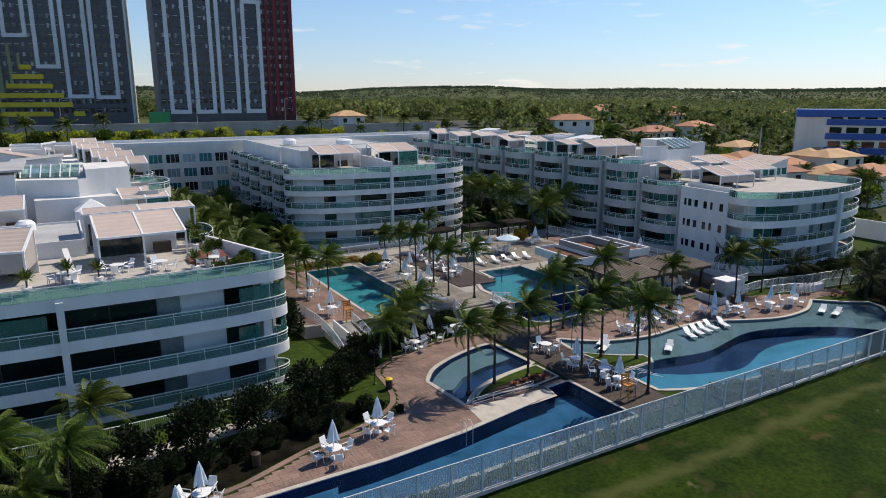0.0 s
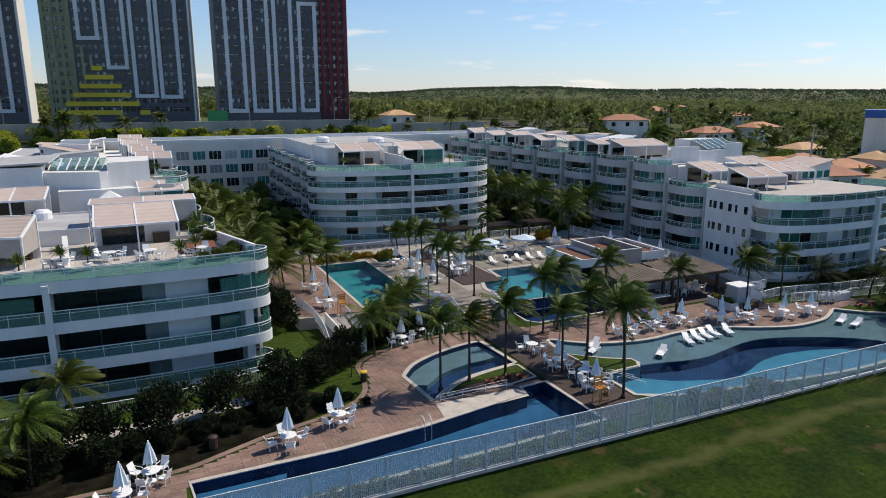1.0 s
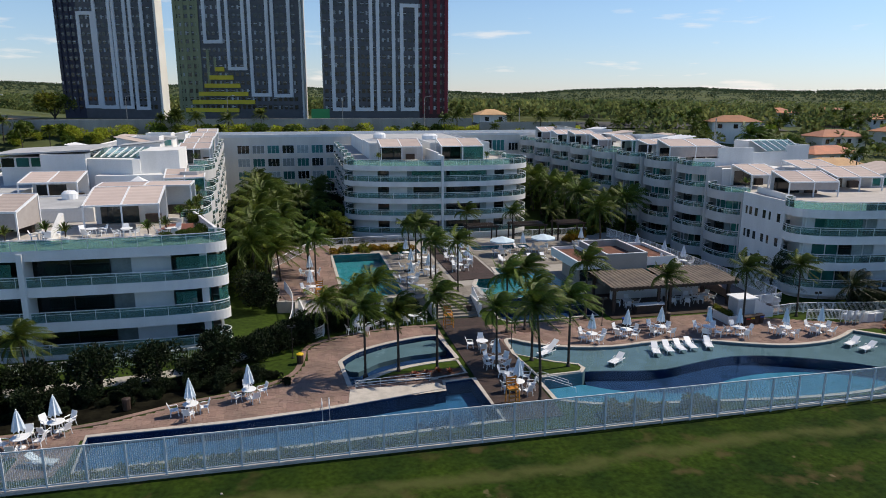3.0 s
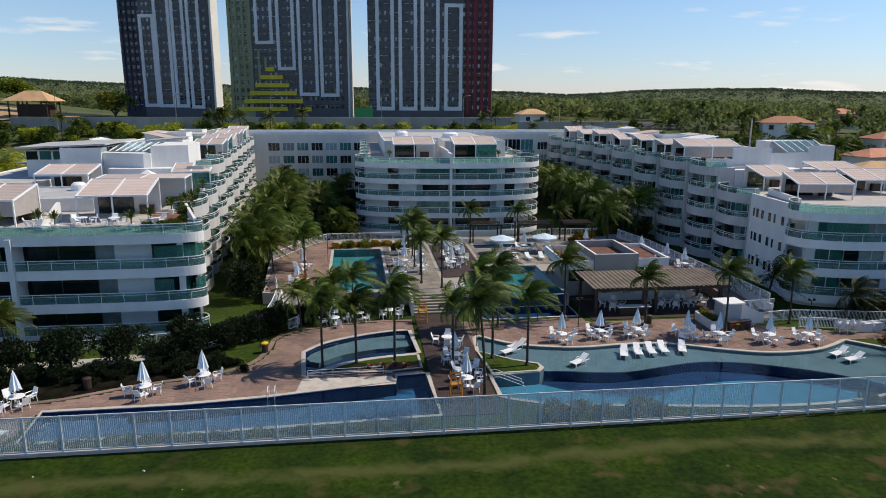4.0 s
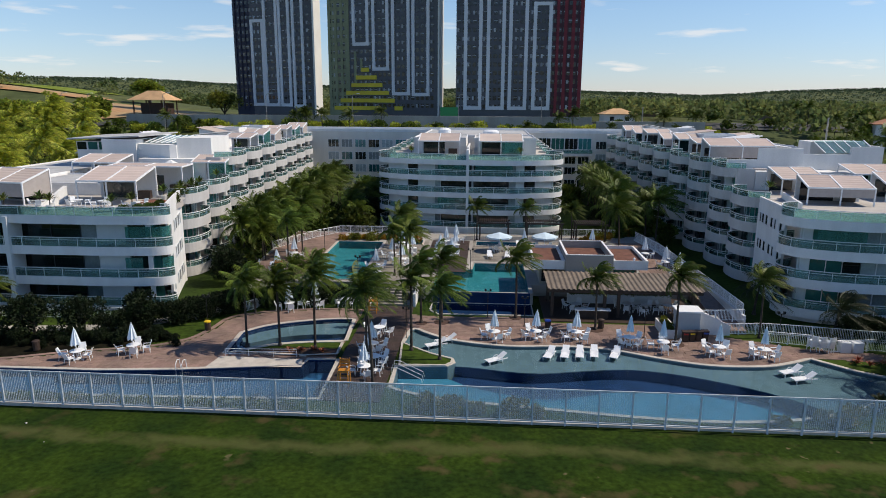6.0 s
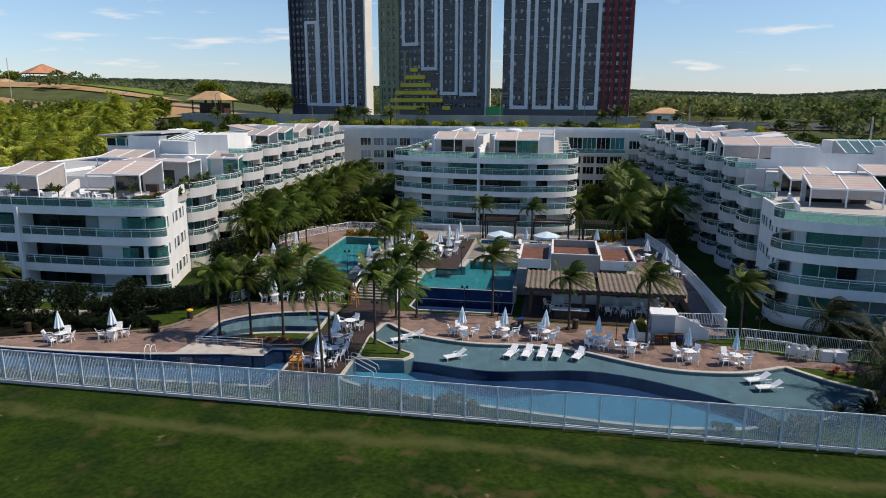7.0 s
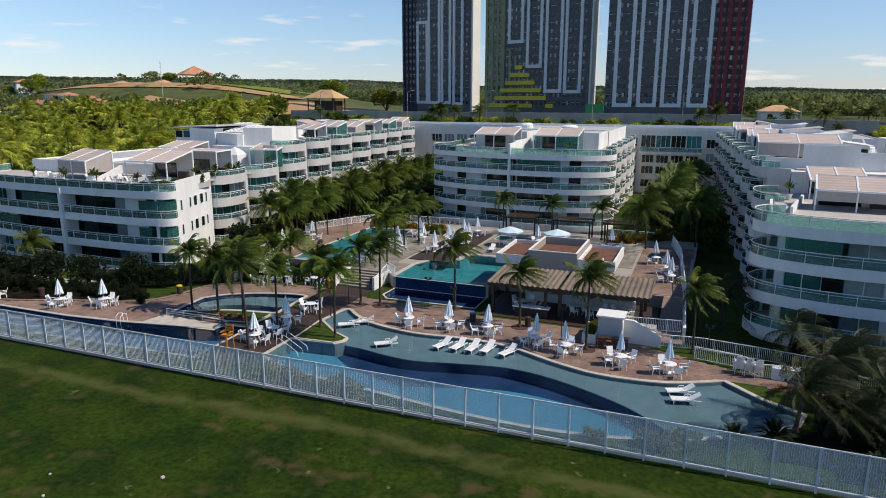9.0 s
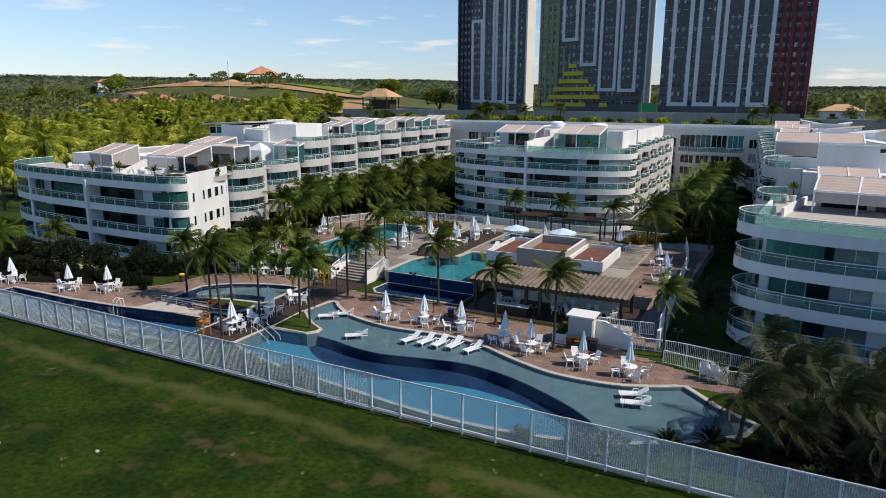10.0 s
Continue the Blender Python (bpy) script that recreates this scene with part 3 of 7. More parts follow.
DEEP = smooth([(43.2, 38.2), (45.0, 38.0), (47.3, 37.5), (50.0, 37.3), (53.2, 38.0), (57.0, 38.6), (60.9, 37.8), (65.1, 35.8), (67.4, 34.1), (69.4, 32.0)], 3)
LIGHT = smooth([(68.3, 31.5), (65.9, 34.0), (62.8, 35.6), (58.8, 36.3), (55.2, 35.9), (52.6, 34.9), (50.0, 34.3), (47.5, 34.9), (44.7, 36.0), (43.0, 37.3)], 3)
NEARRIM = smooth([(70.0, 31.9), (66.0, 30.5), (61.6, 29.9), (57.0, 30.0), (52.6, 30.5), (47.4, 31.2), (42.5, 31.9), (38.9, 33.4)], 4)
pool(MAIN, 0.0, 1.5, TILE_PALE, [
    ("sun_shelf", smooth([(38.9, 44.5), (39.2, 45.9), (40.6, 44.7), (43.0, 43.2), (47.5, 42.2), (52.0, 42.5), (56.0, 42.1), (60.0, 40.3), (63.5, 39.2), (67.5, 39.3), (70.0, 40.2), (72.0, 41.3)], 4) + [(74.3, 39.0), (76.6, 37.6), (76.0, 36.0), (74.0, 34.3), (70.0, 31.9)] + DEEP[::-1] + [(43.3, 38.3), (43.1, 39.1), (41.2, 40.2), (38.7, 42.4)], -0.22, TILE_PALE),
    ("deep_slope", DEEP + [(70.0, 31.9)] + LIGHT, -1.05, TILE_NAVY),
    ("deep_floor", LIGHT[::-1] + NEARRIM + [(38.8, 37.2), (42.7, 37.45)], -1.0, TILE_BLUE),
], "large curving lagoon pool with pale shelf and navy deep end")
pool(CATCH, 0.0, 0.9, TILE_NAVY, [("pool_floor", CATCH, -0.7, TILE_NAVY)], "navy tiled catch basin below an overflowing pool", coping=0.25)

# lower paved decks
DECKS = [
    smooth([(-30, 36.2), (-12, 35.9), (4.0, 35.6), (12.0, 38.2), (17.0, 39.6), (20.0, 41.8), (21.0, 45.0), (21.6, 48.0), (25.5, 50.2), (30.0, 51.0), (33.6, 50.9)], 3)
    + [(33.7, 38.3), (30.0, 36.9), (22.0, 35.2), (16.0, 34.6), (7.0, 34.6), (6.6, 30.0), (3.5, 30.0), (3.5, 32.6), (-30, 32.6)],
    [(38.4, 42.5), (38.4, 50.3), (40.0, 50.0), (50.4, 50.3), (50.8, 49.0), (66.5, 49.0), (66.5, 46.4), (72.5, 44.0), (79.0, 43.0), (79.0, 41.0), (72.4, 41.3), (70.0, 38.0), (60.0, 37.0), (50.0, 41.0), (42.0, 41.0), (40.0, 43.0)],
]
ISLANDS = [
    smooth([(25.6, 39.2), (27.2, 40.4), (29.2, 41.2), (31.5, 41.7), (33.3, 41.9)], 3) + [(33.4, 39.3), (31.0, 38.9)],
    [(38.6, 42.1), (41.1, 39.9), (42.9, 38.9), (42.9, 38.3), (42.5, 37.7), (39.0, 37.5)],
]
HOLES = [LAP, KID, MAIN, CATCH, *ISLANDS]


def paving(decks, holes, z, cell, material, grout, name, label, seed, sizes=((1, 1), (2, 1), (1, 2), (2, 2), (3, 2), (2, 3))):
    """Random ashlar slabs over the outlines, clear of the holes, on a bed of mortar."""
    rnd = random.Random(seed)
    # the mortar bed is laid as small squares clear of the holes
    slabs, tiles = Shape(), Shape()
    for d in decks:
        x0, x1 = min(p[0] for p in d), max(p[0] for p in d)
        y0, y1 = min(p[1] for p in d), max(p[1] for p in d)
        nx_, ny_ = int((x1 - x0) / cell) + 1, int((y1 - y0) / cell) + 1
        cx, cy = np.meshgrid(x0 + np.arange(nx_ + 1) * cell, y0 + np.arange(ny_ + 1) * cell, indexing="ij")
        ok = inside(d, cx, cy)
        for h in holes:
            ok &= ~inside(h, cx, cy)
        free = ok[:-1, :-1] & ok[1:, :-1] & ok[:-1, 1:] & ok[1:, 1:]
        part_ok = ok[:-1, :-1] | ok[1:, :-1] | ok[:-1, 1:] | ok[1:, 1:]
        for i in range(nx_):
            for j in range(ny_):
                if part_ok[i, j]:
                    xa, ya = x0 + i * cell, y0 + j * cell
                    tiles.box(xa, ya, z - 0.03, xa + cell, ya + cell, z + 0.008) if free[i, j] else None
        used = ~free
        for i in range(nx_):
            for j in range(ny_):
                if used[i, j]:
                    continue
                for a, b in rnd.sample(sizes, len(sizes)) + [(1, 1)]:
                    if i + a <= nx_ and j + b <= ny_ and not used[i:i + a, j:j + b].any():
                        used[i:i + a, j:j + b] = True
                        g, h_ = 0.007, rnd.uniform(0.0, 0.008)
                        slabs.box(x0 + i * cell + g, y0 + j * cell + g, z + 0.004, x0 + (i + a) * cell - g, y0 + (j + b) * cell - g, z + 0.03 + h_)
                        break
    it = empty(name, label, "paving", kind="structure")
    s = slabs.make("paving_slab", material, it)
    s["kind"] = "stuff"
    b = tiles.make("mortar_bed", grout, it)
    b["kind"] = "stuff"
    return it


walks = paving(DECKS, HOLES, 0.0, 0.28, PAVER, GROUT, "pavement", "red and tan sandstone paving round the lower pools", 3)
Shape().ribbon([p for p in DECKS[0] if p[1] > 35.0][:31][::-1], -0.42, -0.05, 0.045).make("edging", PAVER, walks)
for isl in ISLANDS:
    it = Shape().prism(isl, -0.05, 0.10).make("planting_bed", GRASS)
    tagged(it, "small raised grass island between the pools", "planting bed", kind="structure")
    Shape().ribbon(isl + [isl[0]], 0.22, -0.03, 0.15).make("edging", COPING, it)

tagged(Shape().add([(23.9, 35.95, 0.0), (31.3, 36.6, 0.0), (31.0, 38.0, 0.0), (24.2, 38.2, 0.0), (23.9, 35.95, 0.06), (31.3, 36.95, 0.06), (31.0, 38.0, 0.06), (24.2, 38.2, 0.06)],
                   [(3, 2, 1, 0), (4, 5, 6, 7), (0, 1, 5, 4), (1, 2, 6, 5), (2, 3, 7, 6), (3, 0, 4, 7)]).make("entry_ramp", COPING), "pale concrete ramp into the lap pool", "ramp", kind="structure")
tagged(Shape().prism([(25.9, 38.75), (31.2, 38.7), (33.6, 38.9), (33.5, 40.3), (30.4, 40.5), (27.4, 39.9)], -0.02, 0.125).make("planting_bed", SOIL), "bare dark earth bed beside the pool ramp", "planting bed", kind="structure")
# near-black bed colour: the shade under trees and palms is painted in
SHADED_BED = mat("shade_darkened_bed", (0.017, 0.016, 0.010), 0.95, var=0.35, scale=0.9, fine=7.0, bump=0.5, spec=0.05)
tagged(Shape().prism(smooth([(-30, 36.7), (-12, 36.4), (4.0, 36.2), (12.0, 38.8), (16.4, 40.2), (17.6, 42.4), (14.5, 44.9), (8.0, 42.2), (-4.0, 41.2), (-20, 42.2), (-30, 42.6)], 3, True), -0.05, 0.03).make("planting_bed", SHADED_BED), "dark bed strip painted with the shade of the bushy trees", "planting bed", kind="structure")

# boardwalk of dark planks
boardwalk = empty("boardwalk", "dark hardwood plank boardwalk between the pools", "boardwalk", kind="structure")
plank = Shape().box(-2.2, -0.068, 0, 2.2, 0.068, 0.05).mesh("plank", WOODDECK)
for i in range(150):
    share("plank", plank, boardwalk, pose(36.2, 30.9 + i * 0.145, 0.01))

# ---- upper terrace ----
UP = 1.2
UPPOOL = [(25.4, 58.0), (31.6, 58.0), (31.4, 77.6), (25.2, 77.6)]
INFIN = [(40.0, 54.6), (50.0, 54.6), (50.0, 66.6), (44.2, 66.6), (44.0, 63.6), (41.4, 63.0), (40.0, 61.0)]
SPA = [(32.8, 76.2), (36.8, 76.2), (36.8, 79.4), (32.8, 79.4)]
PLUNGE = [(44.2, 76.4), (52.5, 76.4), (52.5, 79.0), (44.2, 79.0)]
TERRACE = [(18.5, 58.2), (25.0, 57.2), (31.8, 57.2), (33.8, 56.2), (38.4, 56.2), (39.8, 54.4), (50.4, 54.4), (50.4, 57.5), (69.0, 57.5), (69.5, 84.5), (17.5, 84.5), (17.5, 72.0)]
terr = tagged(holed(TERRACE, [UPPOOL, INFIN, SPA, PLUNGE], UP, "terrace", GREYWALL, skirt=1.3), "raised pool terrace with rendered retaining walls", "terrace", kind="structure")
for outline, lab, c in ((UPPOOL, "long rectangular turquoise pool on the terrace", 0.35), (SPA, "small square spa pool on the terrace", 0.4), (PLUNGE, "dark shallow plunge pool beside the terrace", 0.25)):
    pool(outline, UP, 1.0, TILE_TEAL, [("pool_floor", outline, UP - 0.95, TILE_TEAL if c > 0.3 else TILE_NAVY)], lab, coping=c)
pool(INFIN, UP, 1.0, TILE_TEAL, [("pool_floor", INFIN, UP - 0.95, TILE_TEAL)], "turquoise overflowing pool with a vanishing edge", coping=0, water=UP - 0.02)
face = Shape().box(40.2, 54.3, -0.1, 50.1, 54.62, UP - 0.01).make("overflow_wall", TILE_NAVY)
tagged(face, "navy tiled overflow wall of the pool", "pool wall", kind="structure")
Shape().ribbon([(50.2, 66.8), (44.0, 66.8), (43.8, 63.8), (41.2, 63.2), (40.0, 60.0), (40.0, 54.5)], -0.5, UP + 0.005, UP + 0.08).make("coping", COPING, terr)
paving([[(18.7, 58.4), (25.1, 57.4), (25.1, 84.0), (17.8, 84.0), (17.8, 72.0)]], [], UP, 0.3, PAVER, GROUT, "terrace_paving", "red sandstone paving of the pool terrace", 5)
paving([[(31.7, 56.4), (38.2, 56.4), (39.6, 54.8), (40.0, 60.0), (38.1, 60.4), (38.1, 79.6), (43.4, 79.6), (43.4, 67.0), (63.0, 67.0), (63.0, 76.2), (56, 80), (31.7, 80)]], [SPA, PLUNGE, INFIN], UP, 0.4, PALEPAVER, COPING, "terrace_paving", "pale stone paving between the terrace pools", 6)
paving([[(63.2, 57.7), (68.9, 57.7), (69.3, 80.0), (63.2, 80.0)]], [], UP, 0.3, PAVER, GROUT, "terrace_paving", "red sandstone paving beside the pool bar", 7)
deck2 = empty("timber_deck", "dark red timber deck on the pool terrace", "deck", kind="structure")
plank2 = Shape().box(-2.55, -0.068, 0, 2.55, 0.068, 0.05).mesh("plank", WOODDECK)
for i in range(118):
    share("plank", plank2, deck2, pose(40.7, 62.2 + i * 0.145 if i > 12 else 62.2 + i * 0.145, UP + 0.035))

# steps from the boardwalk to the terrace
stair = empty("stone_steps", "pale stone steps up to the pool terrace", "steps", kind="structure")
for i in range(7):
    Shape().box(33.9, 52.9 + i * 0.48, 0.0, 38.3, 56.3, 0.17 * (i + 1)).make("step", PALEPAVER, stair)
for x in (33.7, 38.3):
    Shape().box(x, 52.6, 0, x + 0.25, 56.3, 1.35).make("side_wall", STUCCO, stair)

# ---- perimeter fence ----
fence = empty("perimeter_fence", "white metal bar fence with clear panels along the lawn", "fence")
post = Shape().box(-0.05, -0.05, -0.1, 0.05, 0.05, 2.51).mesh("post", FENCEW)
bars = Shape()
for i in range(17):
    x = 0.118 * (i + 1)
    bars.box(x - 0.0075, -0.0075, 0.28, x + 0.0075, 0.0075, 2.42)
bars = bars.mesh("bar_infill", FENCEW)
thin = Shape()
for i in range(17):
    x = 0.118 * (i + 1)
    thin.box(x - 0.0055, -0.0055, 0.28, x + 0.0055, 0.0055, 2.42)
thin = thin.mesh("bar_infill", FENCEW)
paneb = Shape().box(0.06, 0.03, 0.3, 2.05, 0.04, 2.4).mesh("pane", CLEARGLASS)
F0 = 12.85 - 2.11 * 26
for i in range(84):
    x = F0 + 2.11 * i
    y = 28.75 - 0.004 * x
    share("post", post, fence, pose(x, y, 0))
    if x < 53 or x > 64:
        b = share("bar_infill", thin if x > 39.5 else bars, fence, pose(x, y, 0))
        b["kind"] = "stuff"
    if x > -20:
        share("pane", paneb, fence, pose(x, y, 0)).visible_shadow = False
for nm_, z0_, z1_ in (("top_rail", 2.42, 2.5), ("bottom_rail", 0.2, 0.28)):
    Shape().ribbon([(F0, 28.72 - 0.004 * F0), (F0 + 2.11 * 84, 28.72 - 0.004 * (F0 + 2.11 * 84))], 0.06, z0_, z1_).make(nm_, FENCEW, fence)
Shape().box(F0, 28.7, -0.3, F0 + 2.11 * 84, 28.95, 0.12).make("kerb", COPING, fence, "low concrete kerb").location = (0, -0.12, 0)

# ---- buildings ----
def along(path, s):
    """The point and the direction at the share s of the polyline's length."""
    d = [0.0]
    for a, b in zip(path, path[1:]):
        d.append(d[-1] + math.hypot(b[0] - a[0], b[1] - a[1]))
    want = s * d[-1]
    for i in range(len(path) - 1):
        if want <= d[i + 1] or i == len(path) - 2:
            k = (want - d[i]) / max(d[i + 1] - d[i], 1e-6)
            a, b = path[i], path[i + 1]
            ang = math.atan2(b[1] - a[1], b[0] - a[0])
            return (a[0] + (b[0] - a[0]) * k, a[1] + (b[1] - a[1]) * k), ang, d[-1]


def cut(path, s0, s1, n=5):
    return [along(path, s0 + (s1 - s0) * i / n)[0] for i in range(n + 1)]


def glazing(parent, path, s0, s1, z0, z1, pane_mat, mullion=1.3):
    """A sliding-door front: a pane sheet, and a frame of head, sill and mullions, along a stretch of a curved wall."""
    line = cut(path, s0, s1, 4)
    w = empty("window")
    w.parent = parent
    Shape().ribbon(offset(line, 0.06), 0.04, z0 + 0.04, z1 - 0.04).make("pane", pane_mat, w)
    fr = Shape().ribbon(line, 0.1, z0, z0 + 0.06).ribbon(line, 0.1, z1 - 0.06, z1)
    (_, _, total) = along(path, 0.5)
    dark = pane_mat is PANEDARK
    k = max(1, round((s1 - s0) * total / (mullion * (2.6 if dark else 1.0))))
    for i in range(k + 1):
        (x, y), a, _ = along(path, s0 + (s1 - s0) * i / k)
        fr.box(-0.035, -0.03, z0, 0.035, 0.09, z1, pose(x, y, 0, 0, 0, math.degrees(a)))
    fr.make("frame", FRAMED if dark else FRAMEW, w)
    return w


def small_window(parent, x, y, z, ang, w, h, pane_mat, frame_mat=FRAMEW, split=2):
    """A framed window set on a wall; ang is the wall's running direction with the outside on its right."""
    m = pose(x, y, z, 0, 0, ang)
    it = empty("window")
    it.parent = parent
    Shape().box(-w / 2, -0.02, 0, w / 2, 0.05, h, m).make("pane", pane_mat, it)
    fr = Shape()
    for a, b, c, d in ((-w / 2 - 0.06, 0 - 0.06, w / 2 + 0.06, 0), (-w / 2 - 0.06, h, w / 2 + 0.06, h + 0.06)):
        fr.box(a, -0.06, b, c, 0.05, d, m)
    for i in range(split + 1):
        q = -w / 2 + w * i / split
        fr.box(q - 0.035, -0.06, 0, q + 0.035, 0.05, h, m)
    fr.make("frame", frame_mat, it)


def railing(parent, path, z, posts=1.9, glass=RAILGLASS, h=1.0):
    r = empty("railing")
    r.parent = parent
    Shape().ribbon(offset(path, 0.07), 0.025, z + 0.1, z + h - 0.1).make("glass_panel", glass, r, "greenish glass panel")
    hr = Shape().ribbon(offset(path, 0.03), 0.07, z + h - 0.06, z + h).ribbon(offset(path, 0.05), 0.03, z + h - 0.27, z + h - 0.245)
    _, _, total = along(path, 0.5)
    for i in range(int(total / posts) + 1):
        (x, y), a, _ = along(path, min(1.0, i * posts / total))
        hr.box(-0.018, 0.04, z, 0.018, 0.08, z + h, pose(x, y, 0, 0, 0, math.degrees(a)))
    hr.make("handrail", METALW, r, "white metal handrail")


def storey(parent, path, z, cells, depth=1.7, band=0.72, tall=2.75, lip=0.1, rail=True, glass=RAILGLASS, front=(), rail_h=1.0, paint=BAND, back=None):
    """One balcony storey: curved parapet band, slab, glass railing, and behind it a wall of glazing and plain stretches."""
    b = empty("balcony")
    b.parent = parent
    Shape().ribbon(path, 0.14, z - band, z + lip).make("parapet", paint, b)
    inner = back or offset(path, depth)
    Shape().add([(x, y, z) for x, y in path] + [(x, y, z) for x, y in inner[::-1]] + [(x, y, z - 0.2) for x, y in path] + [(x, y, z - 0.2) for x, y in inner[::-1]],
                [tuple(range(2 * len(path))), tuple(range(2 * len(path), 4 * len(path)))[::-1]]).make("slab", ROOFTILE, b)
    if rail:
        railing(b, path, z + lip - 0.1, glass=glass, h=rail_h)
    for s0, s1 in front:
        Shape().ribbon(offset(cut(path, s0, s1, 6), 0.12), 0.02, z + lip, z + tall - band - 0.02).make("glass_curtain", TEALGLASS, b, "teal glass curtain closing the balcony")
    for s0, s1, kind in cells:
        top = z + tall - band - 0.05
        if kind == "w":
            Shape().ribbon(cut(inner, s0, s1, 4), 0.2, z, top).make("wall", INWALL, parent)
        else:
            glazing(parent, inner, s0, s1, z + 0.02, top, {"g": PANEGREEN, "d": PANEDARK, "c": CURTAIN}[kind])
    return b


def pergola(x, y, z, w, d, h, ang=0.0, slope=0.5, screens=True, style=0, label="white pergola with a beige retractable awning on a roof terrace"):
    """A white frame on posts with two fabric awning bays, sloping to the front, and a rear wall."""
    it = empty("pergola", label, "pergola", "roof terrace pergolas")
    it.matrix_world = pose(x, y, z, 0, 0, ang)
    fr = [((-w / 2, -d / 2, 0), (-w / 2, -d / 2, h - slope)), ((0, -d / 2, 0), (0, -d / 2, h - slope)), ((w / 2, -d / 2, 0), (w / 2, -d / 2, h - slope)),
          ((-w / 2, d / 2, 0), (-w / 2, d / 2, h)), ((w / 2, d / 2, 0), (w / 2, d / 2, h))]
    for a, b in fr:
        Shape().bar(a, b, 0.13).make("post", METALW, it)
    for a, b in (((-w / 2, -d / 2, h - slope), (w / 2, -d / 2, h - slope)), ((-w / 2, d / 2, h), (w / 2, d / 2, h)), ((-w / 2, -d / 2, h - slope), (-w / 2, d / 2, h)), ((0, -d / 2, h - slope), (0, d / 2, h)), ((w / 2, -d / 2, h - slope), (w / 2, d / 2, h))):
        Shape().bar(a, b, 0.16).make("beam", METALW, it)
    for k in (0, 1):
        xa, xb = -w / 2 + 0.1 + k * w / 2, k * w / 2 - 0.1
        s = Shape()
        n = 12
        v = [(x_, -d / 2 + d * i / n, h - slope + slope * i / n + (0.06 if i % 2 == 0 else 0.01)) for i in range(n + 1) for x_ in (xa, xb)]
        s.add(v, [(2 * i, 2 * i + 1, 2 * i + 3, 2 * i + 2) for i in range(n)])
        s.make("awning", AWNING, it, "beige pleated awning")
    if screens:
        Shape().box(-w / 2, d / 2 - 0.1, 0, w / 2, d / 2, h - 0.1).make("rear_wall", STUCCO, it)
        Shape().box(-w / 2 + 0.4, d / 2 - 0.16, 0.05, w * 0.1, d / 2 - 0.11, 2.0).make("sliding_door", PANEDARK, it)
        Shape().box(w * 0.2, d / 2 - 0.7, 0.02, w * 0.42, d / 2 - 0.2, 0.95).make("counter", WOODDARK, it)
    if style == 1:
        for k in (0, 1):
            Shape().box(-w / 2 + 0.08 + k * w / 2, -d / 2 - 0.02, 0.9, k * w / 2 - 0.08, -d / 2 + 0.02, h - slope - 0.08).make("drop_screen", SCREEN, it, "grey-beige mesh drop screen")
        Shape().add([(w / 2, -d / 2, 0.9), (w / 2, d / 2, 0.9), (w / 2, d / 2, h - 0.1), (w / 2, -d / 2, h - slope - 0.1)], [(0, 1, 2, 3)]).make("drop_screen", SCREEN, it, "grey-beige mesh drop screen")
    if style == 2:
        for x_ in (-w / 2, w / 2):
            Shape().add([(x_, -d / 2, 0.05), (x_, d / 2, 0.05), (x_, d / 2, h - 0.1), (x_, -d / 2, h - slope - 0.1)], [(0, 1, 2, 3)]).make("side_pane", TEALGLASS, it, "teal glass side panel")
        Shape().box(0.1, -d / 2 - 0.01, 0.05, w / 2 - 0.1, -d / 2 + 0.01, h - slope - 0.1).make("front_pane", TEALGLASS, it, "teal glass front panel")
    return it


def block(x0, y0, x1, y1, z0, z1, parent, name="wall", material=STUCCO, coping=True):
    """A rendered volume with a thin parapet rim."""
    w = Shape().box(x0, y0, z0, x1, y1, z1).make(name, material, parent)
    if coping:
        rim = [(x0, y0), (x1, y0), (x1, y1), (x0, y1), (x0, y0)]
        Shape().ribbon(rim, 0.18, z1 + 0.003, z1 + 0.22).make("parapet", BAND, parent)
        Shape().box(x0 + 0.2, y0 + 0.2, z1 - 0.1, x1 - 0.2, y1 - 0.2, z1 + 0.04).make("roof", ROOFGREY, parent)
    return w


def bay(parent, y0, y1, x, side, floors, cells=None, bulge=1.0, depth=0.75, body=9.0, terrace=True, h=2.8, band=0.80, lip=0.34, pier=None):
    """A stack of rounded balconies on a court wall, between solid piers. side +1 faces +x, -1 faces -x."""
    w = y1 - y0
    pts = [(x - side * 0.2, y0 + 0.05)] + [(x + side * bulge * r_, y0 + w * u_) for u_, r_ in ((0.06, 0.50), (0.2, 0.86), (0.4, 1.0), (0.6, 1.0), (0.8, 0.86), (0.94, 0.50))] + [(x - side * 0.2, y1 - 0.05)]
    path = smooth(pts if side > 0 else pts[::-1], 3)
    back = [(x - side * 0.45 + (a_ - x) * 0.3, b_) for a_, b_ in path]
    for k, z in enumerate(floors):
        last = k == len(floors) - 1
        q = (k * 2 + int(y0)) % 5
        cs = cells or ((0.10, 0.42, "gdcgd"[q]), (0.42, 0.62, "dcggd"[q]), (0.62, 0.90, "cgdgg"[q]))
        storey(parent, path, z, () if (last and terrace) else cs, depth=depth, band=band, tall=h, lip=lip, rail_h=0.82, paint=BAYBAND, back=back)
    # the solid piers at both ends and the body behind
    zt = floors[-1]
    xin = x - side * (depth + 0.1)
    xa, xb = sorted((xin - side * 0.1, xin - side * body))
    Shape().box(xa, y0, -1.0, xb, y1, zt).make("wall", STUCCO, parent)
    out = x + side * bulge * 0.36
    low, high = (y0 - 0.05, y0 + w * 0.06), (y1 - 0.25, y1 + 0.5)
